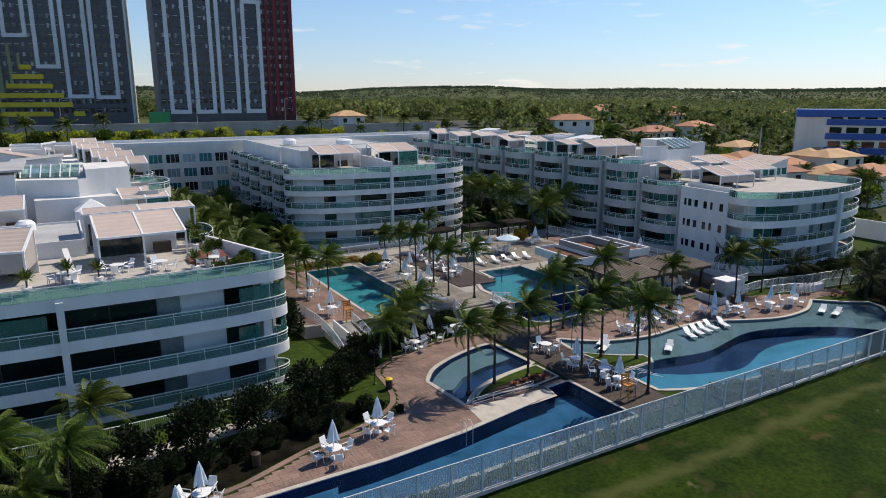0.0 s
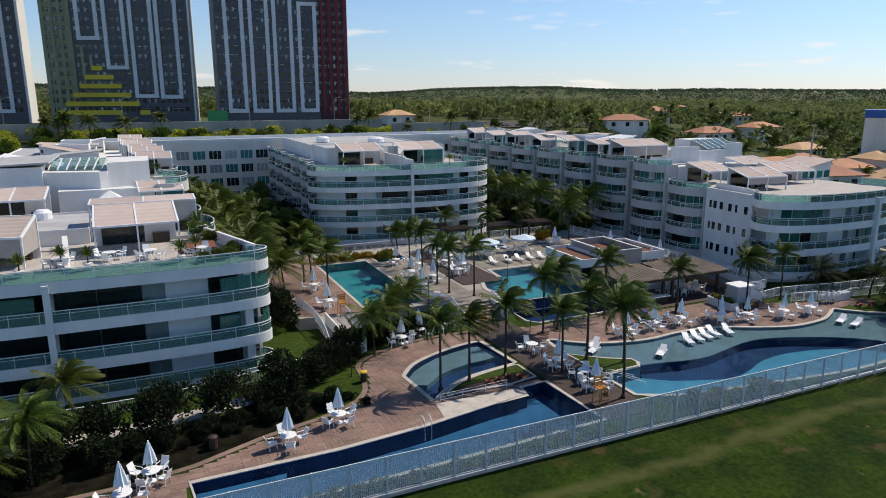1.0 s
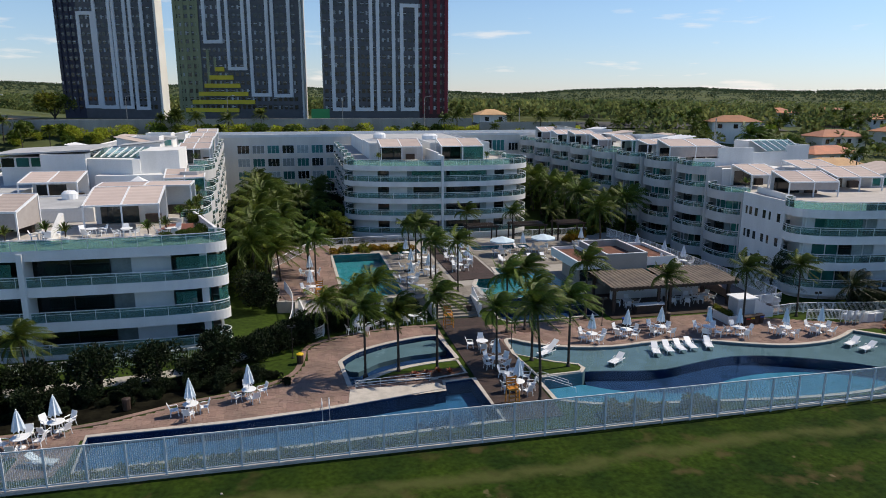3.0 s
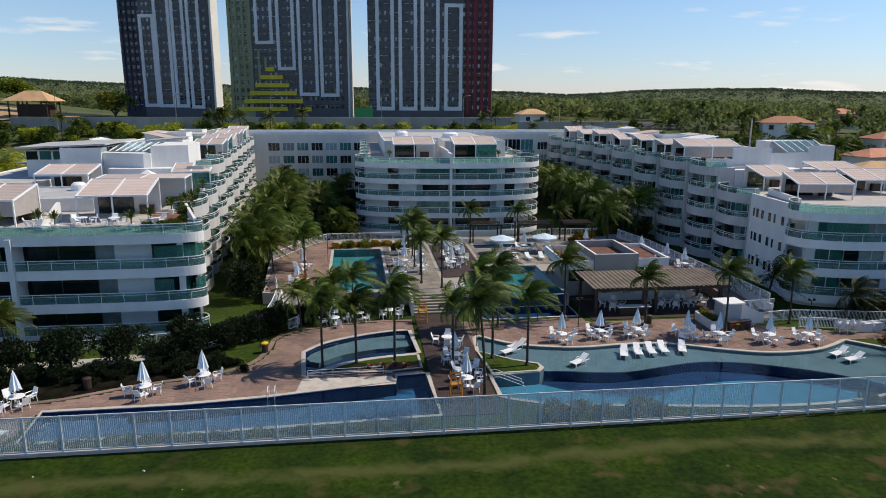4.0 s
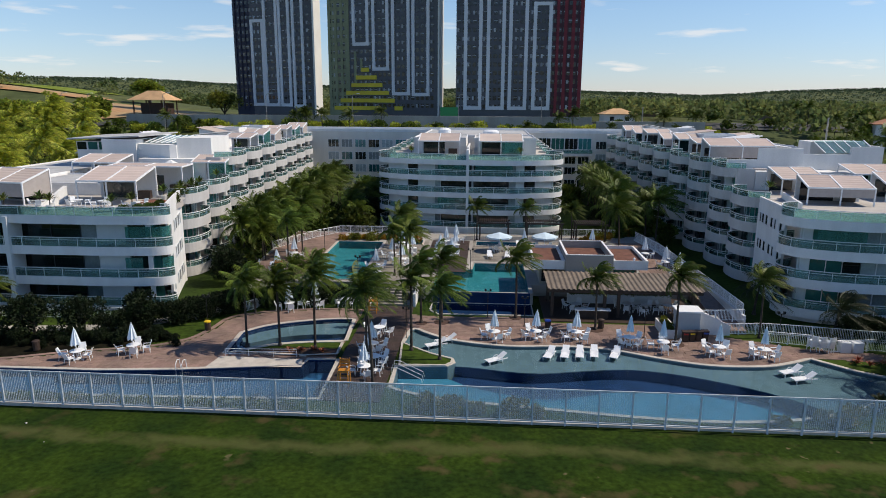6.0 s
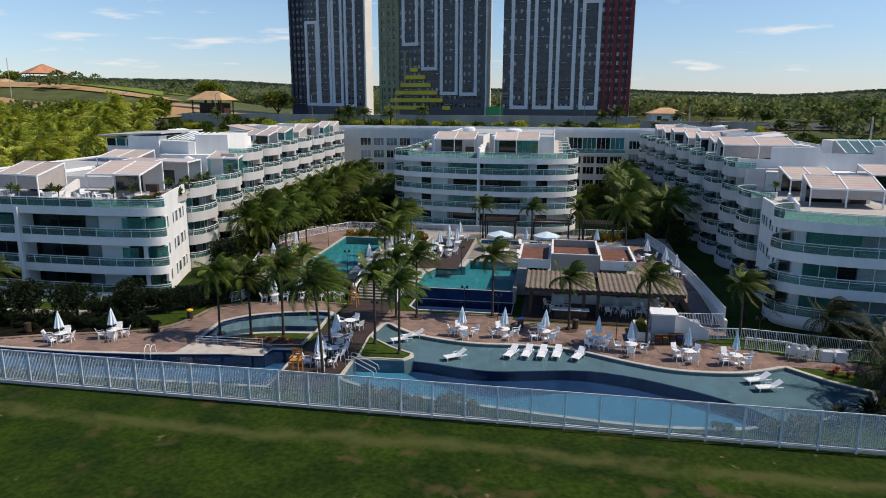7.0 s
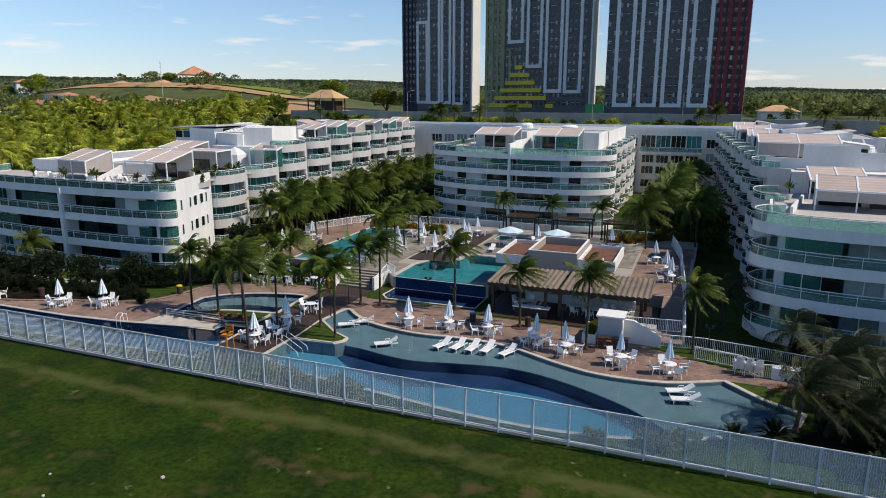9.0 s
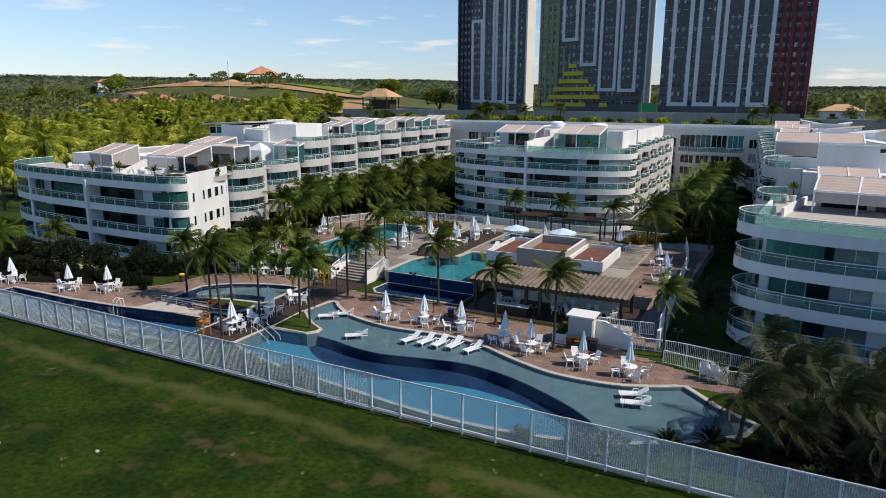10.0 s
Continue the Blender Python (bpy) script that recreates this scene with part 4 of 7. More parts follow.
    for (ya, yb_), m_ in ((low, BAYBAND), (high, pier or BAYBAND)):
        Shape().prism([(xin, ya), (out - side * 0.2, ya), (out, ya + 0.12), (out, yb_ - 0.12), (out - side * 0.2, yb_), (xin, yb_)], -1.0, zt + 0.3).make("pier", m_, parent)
    return path


roof_rnd = random.Random(31)


def lean_to(parent, x0, y0, x1, y1, z0, za, zb, roof=None, glazed=False):
    """A rooftop room with a mono-pitch sheet roof from za (left) to zb (right), ribbed, over white or glazed walls."""
    if roof_rnd.random() < 0.5 and glazed:
        za, zb = zb, za
    Shape().add([(x0, y0, z0), (x1, y0, z0), (x1, y1, z0), (x0, y1, z0), (x0, y0, za), (x1, y0, zb), (x1, y1, zb), (x0, y1, za)],
                [(0, 1, 5, 4), (1, 2, 6, 5), (2, 3, 7, 6), (3, 0, 4, 7), (4, 5, 6, 7), (3, 2, 1, 0)]).make("roof_room", STUCCO, parent)
    e = 0.35
    sl = (zb - za) / (x1 - x0)
    s = Shape()
    v, k_ = [], 17
    for j in range(k_):
        y, u = y0 - e + (y1 - y0 + 2 * e) * j / (k_ - 1), 0.17 if j % 4 in (1, 2) else 0.11
        v += [(x0 - e, y, za - sl * e + 0.05), (x1 + e, y, zb + sl * e + 0.05), (x1 + e, y, zb + sl * e + u), (x0 - e, y, za - sl * e + u)]
    s.add(v, [(4 * j + a, 4 * j + (a + 1) % 4, 4 * j + 4 + (a + 1) % 4, 4 * j + 4 + a) for j in range(k_ - 1) for a in range(4)] + [(3, 2, 1, 0), tuple(4 * (k_ - 1) + a for a in range(4))])
    s.make("roof_sheet", roof or ROOFWHITE, parent)
    zt, zw = min(za, zb) - 0.25, (x1 - x0) / 4
    for i in range(4):
        small_window(parent, x0 + zw * (i + 0.5), y0 - 0.02, zt - (1.1 if glazed else 0.55), 0, zw - 0.25, 1.05 if glazed else 0.5, PANEGREEN if glazed else PANEDARK, split=1)


# -- left wing --
left = empty("apartment_building", "white curved-front apartment block with green glass balconies", "building")
LP = smooth([(-24.0, 60.0), (-23.6, 55.5), (-20.5, 52.0), (-14.0, 50.2), (-5.0, 49.4), (3.0, 49.2), (9.0, 49.2), (12.6, 49.5), (14.2, 50.0), (14.75, 50.8), (14.3, 51.6), (13.2, 52.0)], 4)
LZ = [0.35, 3.2, 6.25, 9.3]
LC = ((0.0, 0.14, "d"), (0.14, 0.28, "g"), (0.28, 0.33, "w"), (0.33, 0.60, "d"), (0.60, 0.745, "d"), (0.745, 0.785, "c"), (0.785, 0.86, "w"), (0.86, 0.93, "d"), (0.93, 1.0, "g"))
LG = [(), ((0.33, 0.44),), ((0.16, 0.30), (0.46, 0.595), (0.86, 0.97))]
LG[1] += ((0.855, 0.89), (0.93, 0.97))
for k, z in enumerate(LZ):
    storey(left, LP, z, LC if k < 3 else (), depth=2.1, band=0.76, tall=2.85, front=LG[k] if k < 3 else ())
inner = offset(LP, 2.2)
Shape().prism(inner + [(11.3, 60.5), (-22.0, 60.5)], -1.0, 9.05).make("wall", STUCCO, left)
Shape().prism(offset(LP, 0.6) + [(11.8, 60.5), (-22.0, 60.5)], -1.0, -0.3).make("plinth", STUCCO, left)
for xc in (-1.0, -14.5):
    Shape().box(xc - 0.22, 48.95 if xc > -5 else 50.2, -0.5, xc + 0.22, 51.0, 9.2).make("pilaster", BAND, left)
Shape().prism(offset(LP, 0.5) + [(11.6, 60.4), (-22.0, 60.4)], 8.7, 9.34).make("roof_terrace", ROOFTILE, left)
# blank end wall with small windows
END = [(14.0, 51.7), (10.9, 61.2)]
Shape().ribbon(END, 0.25, -1.0, 10.35).make("end_wall", STUCCO, left)
for z in (1.2, 4.05, 6.9):
    for s in (0.12, 0.36, 0.5, 0.68, 0.82, 0.93):
        (x, y), a, _ = along(END, s)
        small_window(left, x, y, z, math.degrees(a), 0.5 if s in (0.12, 0.36, 0.82, 0.93) else 0.95, 1.15, PANEDARK, split=1)
LF = [1.0, 3.8, 6.6, 9.45, 12.3]
yb = 61.2
LB = []
for i in range(9):
    y1 = yb + (7.6 if i < 2 else 8.1 - 0.05 * i)
    x = 10.9 - 0.073 * (yb - 60)
    fl = [0.9, 3.7, 6.5, 9.4] if i < 2 else LF
    bay(left, yb, y1, x - 1.2, 1, fl, bulge=2.4, depth=1.2, body=10.0 - 0.2 * i)
    LB.append((yb, y1, x, fl[-1]))
    yb = y1 + 0.65
# volumes on the roof
block(-9.5, 62.4, 1.2, 72.5, 8.0, 10.6, left)
Shape().prism([(-19.5, 60.6), (11.2, 60.6), (9.6, 80.0), (-18.5, 80.0)], 9.2, 9.42).make("roof_terrace", ROOFTILE, left)
Shape().prism([(-18.0, 88.0), (8.6, 88.0), (5.0, 139.0), (-13.5, 139.0)], 12.05, 12.26).make("roof_terrace", ROOFTILE, left)
Shape().prism([(-9.0, 80.2), (-4.0, 80.2), (-4.0, 91.0), (-9.0, 91.0)], 8.0, 14.75).make("roof_room", STUCCO, left)
Shape().prism([(-14.2, 82.6), (-9.0, 82.6), (-9.0, 91.0), (-14.2, 91.0)], 8.0, 14.3).make("roof_room", STUCCO, left)
Shape().prism([(-4.0, 80.7), (1.6, 78.6), (2.4, 79.0), (2.4, 88.0), (-4.0, 88.0)], 8.0, 14.12).make("wall", STUCCO, left)
Shape().prism([(2.4, 79.2), (6.7, 80.6), (6.7, 87.2), (2.4, 87.2)], 8.0, 15.05).make("wall", STUCCO, left)
Shape().add([(-15.0, 81.6, 14.55), (-3.2, 79.7, 15.1), (-3.2, 91.6, 15.1), (-15.0, 91.6, 14.6), (-15.0, 81.6, 14.75), (-3.2, 79.7, 15.3), (-3.2, 91.6, 15.3), (-15.0, 91.6, 14.8)],
            [(3, 2, 1, 0), (4, 5, 6, 7), (0, 1, 5, 4), (1, 2, 6, 5), (2, 3, 7, 6), (3, 0, 4, 7)]).make("roof_sheet", ROOFGREY, left)
for i in range(3):
    small_window(left, -13.4 + 1.65 * i, 82.58, 13.1, 0, 1.5, 1.1, PANEGREEN if i else PANEDARK, split=1)
    small_window(left, -3.98, 83.2 + 2.3 * i, 13.95, 90, 2.0, 0.75, PANEDARK, split=1)
# sloping glass roof over the inner stair
sk = Shape()
sk.add([(-3.6, 82.0, 14.2), (1.8, 80.6, 14.2), (2.2, 87.4, 15.0), (-3.6, 87.6, 15.0)], [(0, 1, 2, 3)])
sk.make("skylight_glass", RAILGLASS, left, "pale green skylight glass")
for i in range(7):
    u = i / 6
    Shape().bar((-3.6 + 5.4 * u, 82.0 - 1.4 * u, 14.24), (-3.6 + 5.8 * u, 87.6 - 0.2 * u, 15.04), 0.1).make("glazing_bar", METALW, left)
Shape().add([(0.9, 75.4, 11.2), (4.0, 75.4, 11.2), (4.0, 78.2, 11.2), (0.9, 78.2, 11.2), (2.5, 76.8, 12.3), (0.9, 75.4, 9.4), (4.0, 75.4, 9.4), (4.0, 78.2, 9.4), (0.9, 78.2, 9.4)],
            [(0, 1, 4), (1, 2, 4), (2, 3, 4), (3, 0, 4), (5, 6, 1, 0), (6, 7, 2, 1), (7, 8, 3, 2), (8, 5, 0, 3)]).make("tent_roof", ROOFWHITE, left)
# partition between two roof terraces, stepping down to the front
Shape().add([(0.1, 51.4, 9.1), (0.5, 51.4, 9.1), (-0.1, 57.8, 9.1), (-0.5, 57.8, 9.1), (0.1, 51.4, 9.3), (0.5, 51.4, 9.3), (-0.1, 57.8, 11.1), (-0.5, 57.8, 11.1)],
            [(3, 2, 1, 0), (4, 5, 6, 7), (0, 1, 5, 4), (1, 2, 6, 5), (2, 3, 7, 6), (3, 0, 4, 7)]).make("partition", STUCCO, left)
block(-14.0, 91.0, -3.0, 139.0, 8.0, 12.9, left)
block(-20.0, 60.5, -9.5, 100.0, -1.0, 10.8, left)
for i in range(9):
    x0_, y0_ = roof_rnd.uniform(-9.5, -5.0), 92.5 + i * 5.1
    if i % 3 == 1:
        block(x0_ + 2, y0_, x0_ + 6.5, y0_ + 4.2, 11.3, roof_rnd.uniform(13.6, 14.9), left)
    else:
        lean_to(left, x0_, y0_, x0_ + roof_rnd.uniform(5.5, 8.0), y0_ + roof_rnd.uniform(4.0, 4.8), 11.3, roof_rnd.uniform(14.5, 15.2), roof_rnd.uniform(13.6, 14.4), roof_rnd.choice((ROOFWHITE, AWNING, ROOFWHITE, ROOFGREY)), i % 2 == 0)
Shape().prism([(-22, 60.6), (8.3, 60.6), (2.2, 139.0), (-14, 139.0), (-20.0, 100.0)], -1.0, 8.3).make("wall", STUCCO, left)

# -- right wing --
right = empty("apartment_building", "white curved-front apartment block with green glass balconies in shade", "building")
RP = smooth([(76.2, 56.2), (74.6, 55.4), (73.6, 53.4), (74.4, 51.5), (77.0, 50.1), (81.0, 49.3), (87.0, 49.1), (93.0, 49.8), (98.0, 51.4), (100.6, 53.6), (101.0, 56.5), (100.0, 59.0)], 4)
RZ = [1.3, 4.15, 7.05, 9.85]
RC = ((0.0, 0.1, "w"), (0.1, 0.19, "g"), (0.19, 0.24, "d"), (0.24, 0.33, "c"), (0.33, 0.42, "w"), (0.42, 0.46, "c"), (0.46, 0.51, "w"), (0.51, 0.60, "g"), (0.60, 0.72, "d"), (0.72, 0.8, "w"), (0.8, 1.0, "d"))
for k, z in enumerate(RZ):
    storey(right, RP, z, RC if k < 3 else (), depth=1.9, band=0.80, tall=2.85, front=((0.2, 0.3), (0.50, 0.62)) if k == 2 else (((0.5, 0.66),) if k == 1 else ()))
Shape().prism(offset(RP, 2.0) + [(100.0, 64.0), (76.0, 64.0)], -1.0, 9.55).make("wall", STUCCO, right)
Shape().prism(offset(RP, 0.6) + [(100.0, 62.0), (76.0, 62.0)], -1.0, 0.35).make("plinth", STUCCO, right)
Shape().prism(offset(RP, 0.5) + [(99.5, 63.9), (76.0, 63.9)], 9.45, 9.89).make("roof_terrace", ROOFTILE, right)
Shape().box(88.9, 48.8, -0.5, 89.4, 51.0, 10.0).make("pilaster", BAND, right)
RE = [(75.6, 63.8), (75.0, 55.6)]
Shape().ribbon(RE, 0.25, -1.0, 10.2).make("end_wall", STUCCO, right)
for z in (1.9, 4.75, 7.6):
    for s in (0.12, 0.22, 0.36, 0.55, 0.68, 0.88):
        (x, y), a, _ = along(RE, s)
        small_window(right, x, y, z, math.degrees(a), 0.5 if s in (0.12, 0.68) else 0.7, 1.0, PANEDARK, split=1)
RF = [0.9, 3.7, 6.5, 9.3, 12.1]
yb = 64.2
RB = []
for i in range(9):
    y1 = yb + (7.2 if i < 2 else 7.9)
    x = 75.6 - 0.055 * max(0, yb - 72)
    fl = [1.0, 3.9, 6.75, 9.6] if i == 0 else RF
    bay(right, yb, y1, x + 1.1, -1, fl, bulge=2.4, depth=1.2, body=10.0, pier=FIN)
    RB.append((yb, y1, x, fl[-1]))
    yb = y1 + 0.65
Shape().prism([(77.0, 63.9), (99.5, 63.9), (99.0, 74.6), (76.4, 74.6)], 9.4, 9.88).make("roof_terrace", ROOFTILE, right)
Shape().prism([(76.4, 75.3), (98.5, 75.6), (97.8, 139.0), (74.5, 139.0)], 11.85, 12.08).make("roof_terrace", ROOFTILE, right)
for pts_, top_ in (([(75.7, 75.2), (79.3, 74.9)], 13.3), ([(79.3, 74.9), (84.6, 74.6)], 14.75), ([(84.6, 74.6), (90.6, 75.2)], 14.05), ([(90.6, 75.2), (94.8, 75.8)], 14.95)):
    Shape().ribbon(pts_, 0.3, 9.0, top_).make("wall", STUCCO, right)
Shape().ribbon([(94.8, 75.8), (94.8, 86.0)], 0.3, 9.0, 14.95).make("wall", STUCCO, right)
Shape().add([(88.0, 76.2, 14.05), (94.4, 76.6, 14.2), (94.4, 80.0, 15.5), (88.0, 80.0, 15.4)], [(0, 1, 2, 3)]).make("skylight_glass", RAILGLASS, right, "pale green skylight glass")
for i in range(6):
    u = i / 5
    Shape().bar((88.0 + 6.4 * u, 76.2 + 0.4 * u, 14.1 + 0.15 * u), (88.0 + 6.4 * u, 80.0, 15.44 + 0.1 * u), 0.1).make("glazing_bar", METALW, right)
Shape().box(87.8, 80.0, 12.0, 94.6, 83.5, 15.3).make("roof_room", STUCCO, right)
# low parapet beside the corner terrace
Shape().ribbon([(78.4, 65.0), (76.6, 56.4)], 0.22, 9.8, 10.6).make("partition", STUCCO, right)
Shape().box(78.6, 73.4, 9.9, 84.4, 74.3, 12.3).make("dark_screen", SCREEN, right, "grey-beige mesh screen")
block(80.0, 86.0, 96.0, 139.0, 8.0, 13.0, right)
for i in range(10):
    x0_, y0_ = roof_rnd.uniform(78.5, 80.5) - 0.25 * i, 86.0 + i * 5.2
    if i % 4 == 2:
        block(x0_ + 1, y0_, x0_ + 6.0, y0_ + 4.0, 12.1, roof_rnd.uniform(14.2, 15.4), right)
    else:
        lean_to(right, x0_, y0_, x0_ + roof_rnd.uniform(6.0, 10.0), y0_ + roof_rnd.uniform(4.0, 4.9), 12.1, roof_rnd.uniform(14.9, 15.6), roof_rnd.uniform(13.9, 14.6), roof_rnd.choice((ROOFWHITE, AWNING, ROOFWHITE, ROOFGREY)), i % 2 == 1)
lean_to(right, 96.6, 66.0, 103.0, 72.0, 9.4, 12.6, 11.4, AWNING, True)
Shape().prism([(79.2, 64.2), (100, 64.0), (98, 139.0), (76.2, 139.0)], -1.0, 9.0).make("wall", STUCCO, right)

# -- middle building --
mid = empty("apartment_building", "white four-storey apartment block with a bowed balcony front", "building")
CP = smooth([(29.9, 98.6), (28.5, 96.4), (28.3, 94.0), (30.2, 91.9), (34.5, 90.2), (40.0, 89.1), (45.0, 88.7), (50.0, 88.8), (54.2, 89.8), (56.6, 91.6), (57.3, 94.2), (56.8, 96.6), (55.6, 98.4)], 4)
CZ = [1.25, 3.95, 6.55, 9.1, 11.5]
CC = ((0.0, 0.08, "c"), (0.08, 0.22, "w"), (0.22, 0.265, "d"), (0.265, 0.34, "w"), (0.34, 0.365, "c"), (0.365, 0.495, "d"), (0.505, 0.65, "d"), (0.65, 0.68, "c"), (0.68, 0.715, "w"), (0.715, 0.76, "d"), (0.76, 0.92, "w"), (0.92, 1.0, "c"))
CG = [(), ((0.375, 0.49),), (), ((0.375, 0.49), (0.51, 0.64))]
for k, z in enumerate(CZ):
    storey(mid, CP, z, CC if k < 4 else (), depth=1.4, band=0.68, tall=2.58, front=CG[k] if k < 4 else ())
Shape().prism(offset(CP, 1.5) + [(55.5, 139.0), (30.5, 139.0)], -1.0, 11.25).make("wall", STUCCO, mid)
Shape().prism(offset(CP, 0.5) + [(55.0, 138.8), (31.0, 138.8)], 11.1, 11.54).make("roof_terrace", ROOFTILE, mid)
Shape().box(42.32, 88.5, 0.5, 42.68, 91.5, 13.1).make("pilaster", BAND, mid)
CF = [1.2, 3.85, 6.4, 9.0, 11.5]
for side in (-1, 1):
    yb = 99.0
    for i in range(5):
        x = (55.2 - 0.02 * i) if side > 0 else (30.0 + 0.02 * i)
        bay(mid, yb, yb + 6.9, x, side, CF, bulge=1.1, body=4.0, h=2.6, band=0.70, lip=0.2)
        yb += 7.4
block(33.0, 101.5, 41.8, 112.0, 11.0, 14.0, mid)
block(43.2, 101.5, 53.5, 112.0, 11.0, 14.0, mid)
block(33.0, 113.0, 53.5, 138.0, 11.0, 13.8, mid)
Shape().box(42.3, 91.5, 11.3, 42.6, 101.5, 13.3).make("screen_wall", STUCCO, mid)

# -- rear link --
link = empty("apartment_building", "long cream rear block with rows of grouped windows", "building")
Shape().box(-2.0, 140.0, -1.0, 84.0, 152.0, 13.2).make("wall", CREAM, link)
Shape().ribbon([(-2.0, 139.9), (84.0, 139.9), (84.0, 152.0), (-2.0, 152.0), (-2.0, 139.9)], 0.25, 13.2, 13.8).make("parapet", BAND, link)
Shape().box(-1.7, 140.2, 13.2, 83.7, 151.7, 13.26).make("roof", ROOFGREY, link)
for k in range(4):
    z = 1.4 + 2.8 * k
    Shape().box(-2.0, 139.93, z - 0.85, 84.0, 140.02, z - 0.6).make("floor_band", CREAM, link)
    for i in range(7):
        small_window(link, 10.3 + i * 3.1, 139.98, z, 0, 2.45, 1.65, (PANEDARK, CURTAIN, PANEGREEN)[(i + 2 * k) % 3], split=3)
    for x in (54.7, 70.6):
        small_window(link, x, 139.98, z, 0, 2.3, 1.65, PANEDARK if k % 2 else CURTAIN, split=3)
    if k < 3:
        for x in (58.1, 61.0, 63.9, 66.8):
            small_window(link, x, 139.98, z - (0.5 if k == 2 else 0), 0, 2.4, 1.5, PANEDARK, split=3)
for i, x in enumerate((58.0, 61.0, 64.0, 67.0)):
    small_window(link, x, 139.98, 9.0, 0, 2.85, 3.1, PANEGREEN if i % 2 else PANEDARK, split=3)
Shape().box(56.4, 139.0, 8.35, 68.6, 140.0, 8.75).make("balcony", BAND, link)
railing(link, [(56.4, 139.1), (68.6, 139.1)], 8.75)

# roof terrace pergolas: place, width, depth, height, turn, fall, style
for px, py, pz, pw, pd, ph, pa, pf, ps in (
        (5.1, 58.8, 9.34, 6.4, 4.8, 3.6, 2, 1.1, 0), (-5.6, 57.0, 9.34, 6.2, 3.7, 3.5, -10, 1.1, 1), (5.8, 64.8, 9.4, 9.0, 3.0, 3.4, 0, 0.1, 0), (7.6, 78.4, 9.45, 4.6, 3.4, 3.3, 4, 0.8, 2), (-6.3, 75.6, 9.4, 6.0, 4.4, 3.5, 0, 0.8, 0),
        (82.3, 61.6, 9.85, 6.4, 3.8, 2.8, -6, 0.95, 1), (92.0, 65.0, 9.85, 6.2, 4.4, 2.8, -8, 0.95, 0), (81.9, 69.7, 9.85, 5.0, 4.4, 2.85, 0, 1.0, 0), (91.0, 70.8, 9.85, 6.0, 4.0, 3.2, 0, 0.8, 2), (79.5, 82.6, 12.1, 8.6, 3.6, 3.3, 0, 0.85, 1),
        (37.6, 99.0, 11.5, 6.6, 4.6, 3.4, 0, 1.0, 0), (47.6, 99.0, 11.5, 7.0, 4.6, 3.4, 0, 1.0, 2)):
    pergola(px, py, pz, pw, pd, ph, ang=pa, slope=pf, style=ps)
for i in range(6):
    pergola(7.4 - 0.62 * i, 90.2 + 8.2 * i, 12.28, 4.2 - 0.2 * (i % 3), 3.6, 2.9 + 0.2 * (i % 2), slope=0.6 + 0.15 * (i % 3), style=(0, 2, 1)[i % 3])
    pergola(78.0 - 0.45 * i, 90.0 + 8.4 * i, 12.1, 4.6 - 0.4 * (i % 3), 3.8, 2.9 + 0.25 * (i % 2), slope=0.6 + 0.15 * (i % 3), style=(0, 2, 1)[i % 3])

# ---- towers ----
def tower(ax, ay, bx, by, base, floors, ribs, label, cols, zones, frames_, bands=(), depth=16.0, end_w=1.5, pitch=3.1):
    """A slab tower: body, ribs, window rows with sashes. ribs: (share, width, material, z0, z1); frames_: (s0, s1, low, high), closed at both ends that lie on the wall."""
    it = empty("apartment_tower", label, "tower", "dark slab towers")
    w = math.hypot(bx - ax, by - ay)
    it.matrix_world = pose(ax, ay, base, 0, 0, math.degrees(math.atan2(by - ay, bx - ax)))
    top = floors * pitch + 2
    for s0, s1, m in zones:
        Shape().box(s0 * w, 0, -4, s1 * w, depth, top).make("wall", m, it)
    Shape().box(0, -0.1, top, w, depth + 0.1, top + 1.4).make("parapet", T_GREY, it)
    panes, sills = Shape(), Shape()
    rnd = random.Random(int(ax))
    for k in range(floors):
        for c in range(cols):
            x = (c + 0.5) * w / cols
            if x < 0.8 or x > w - end_w - 0.8:
                continue
            z = 1.5 + pitch * k
            panes.box(x - 0.66, -0.05, z, x + 0.66, 0.05, z + 1.5)
            if rnd.random() < 0.5:
                sills.box(x - 0.66, -0.09, z + 0.85, x + 0.66, -0.02, z + 1.05)
            if rnd.random() < 0.25:
                sills.box(x - 0.66, -0.07, z + 0.05, x + 0.02, -0.055, z + 1.4)
    panes.make("window_pane", T_PANE, it)["kind"] = "stuff"
    sills.make("window_sash", T_SILL, it)["kind"] = "stuff"
    for s, rw, m, z0, z1 in ribs:
        Shape().box(s * w - rw / 2, -0.35, z0, s * w + rw / 2, 0.0, min(z1, top)).make("rib", m, it)
    for s0, s1, lo, hi in frames_:
        hi = min(hi, top)
        for s in (s0, s1):
            Shape().box(s * w - 0.65, -0.4, lo, s * w + 0.65, 0.0, hi).make("rib", T_WHITE, it)
        for zz in (lo,) + ((hi - 1.3,) if hi < top else ()):
            Shape().box(s0 * w + 0.65, -0.4, zz, s1 * w - 0.65, 0.0, zz + 1.3).make("cross_rib", T_WHITE, it)
    for s0, s1, k in bands:
        Shape().box(s0 * w, -0.45, pitch * k + 0.3, s1 * w, 0.0, pitch * k + 1.9).make("band", T_YELLOW, it)
    Shape().box(w - end_w, -0.3, -4, w + 0.05, depth + 0.3, top + 0.2).make("end_wall", T_SIDE, it)
    return it


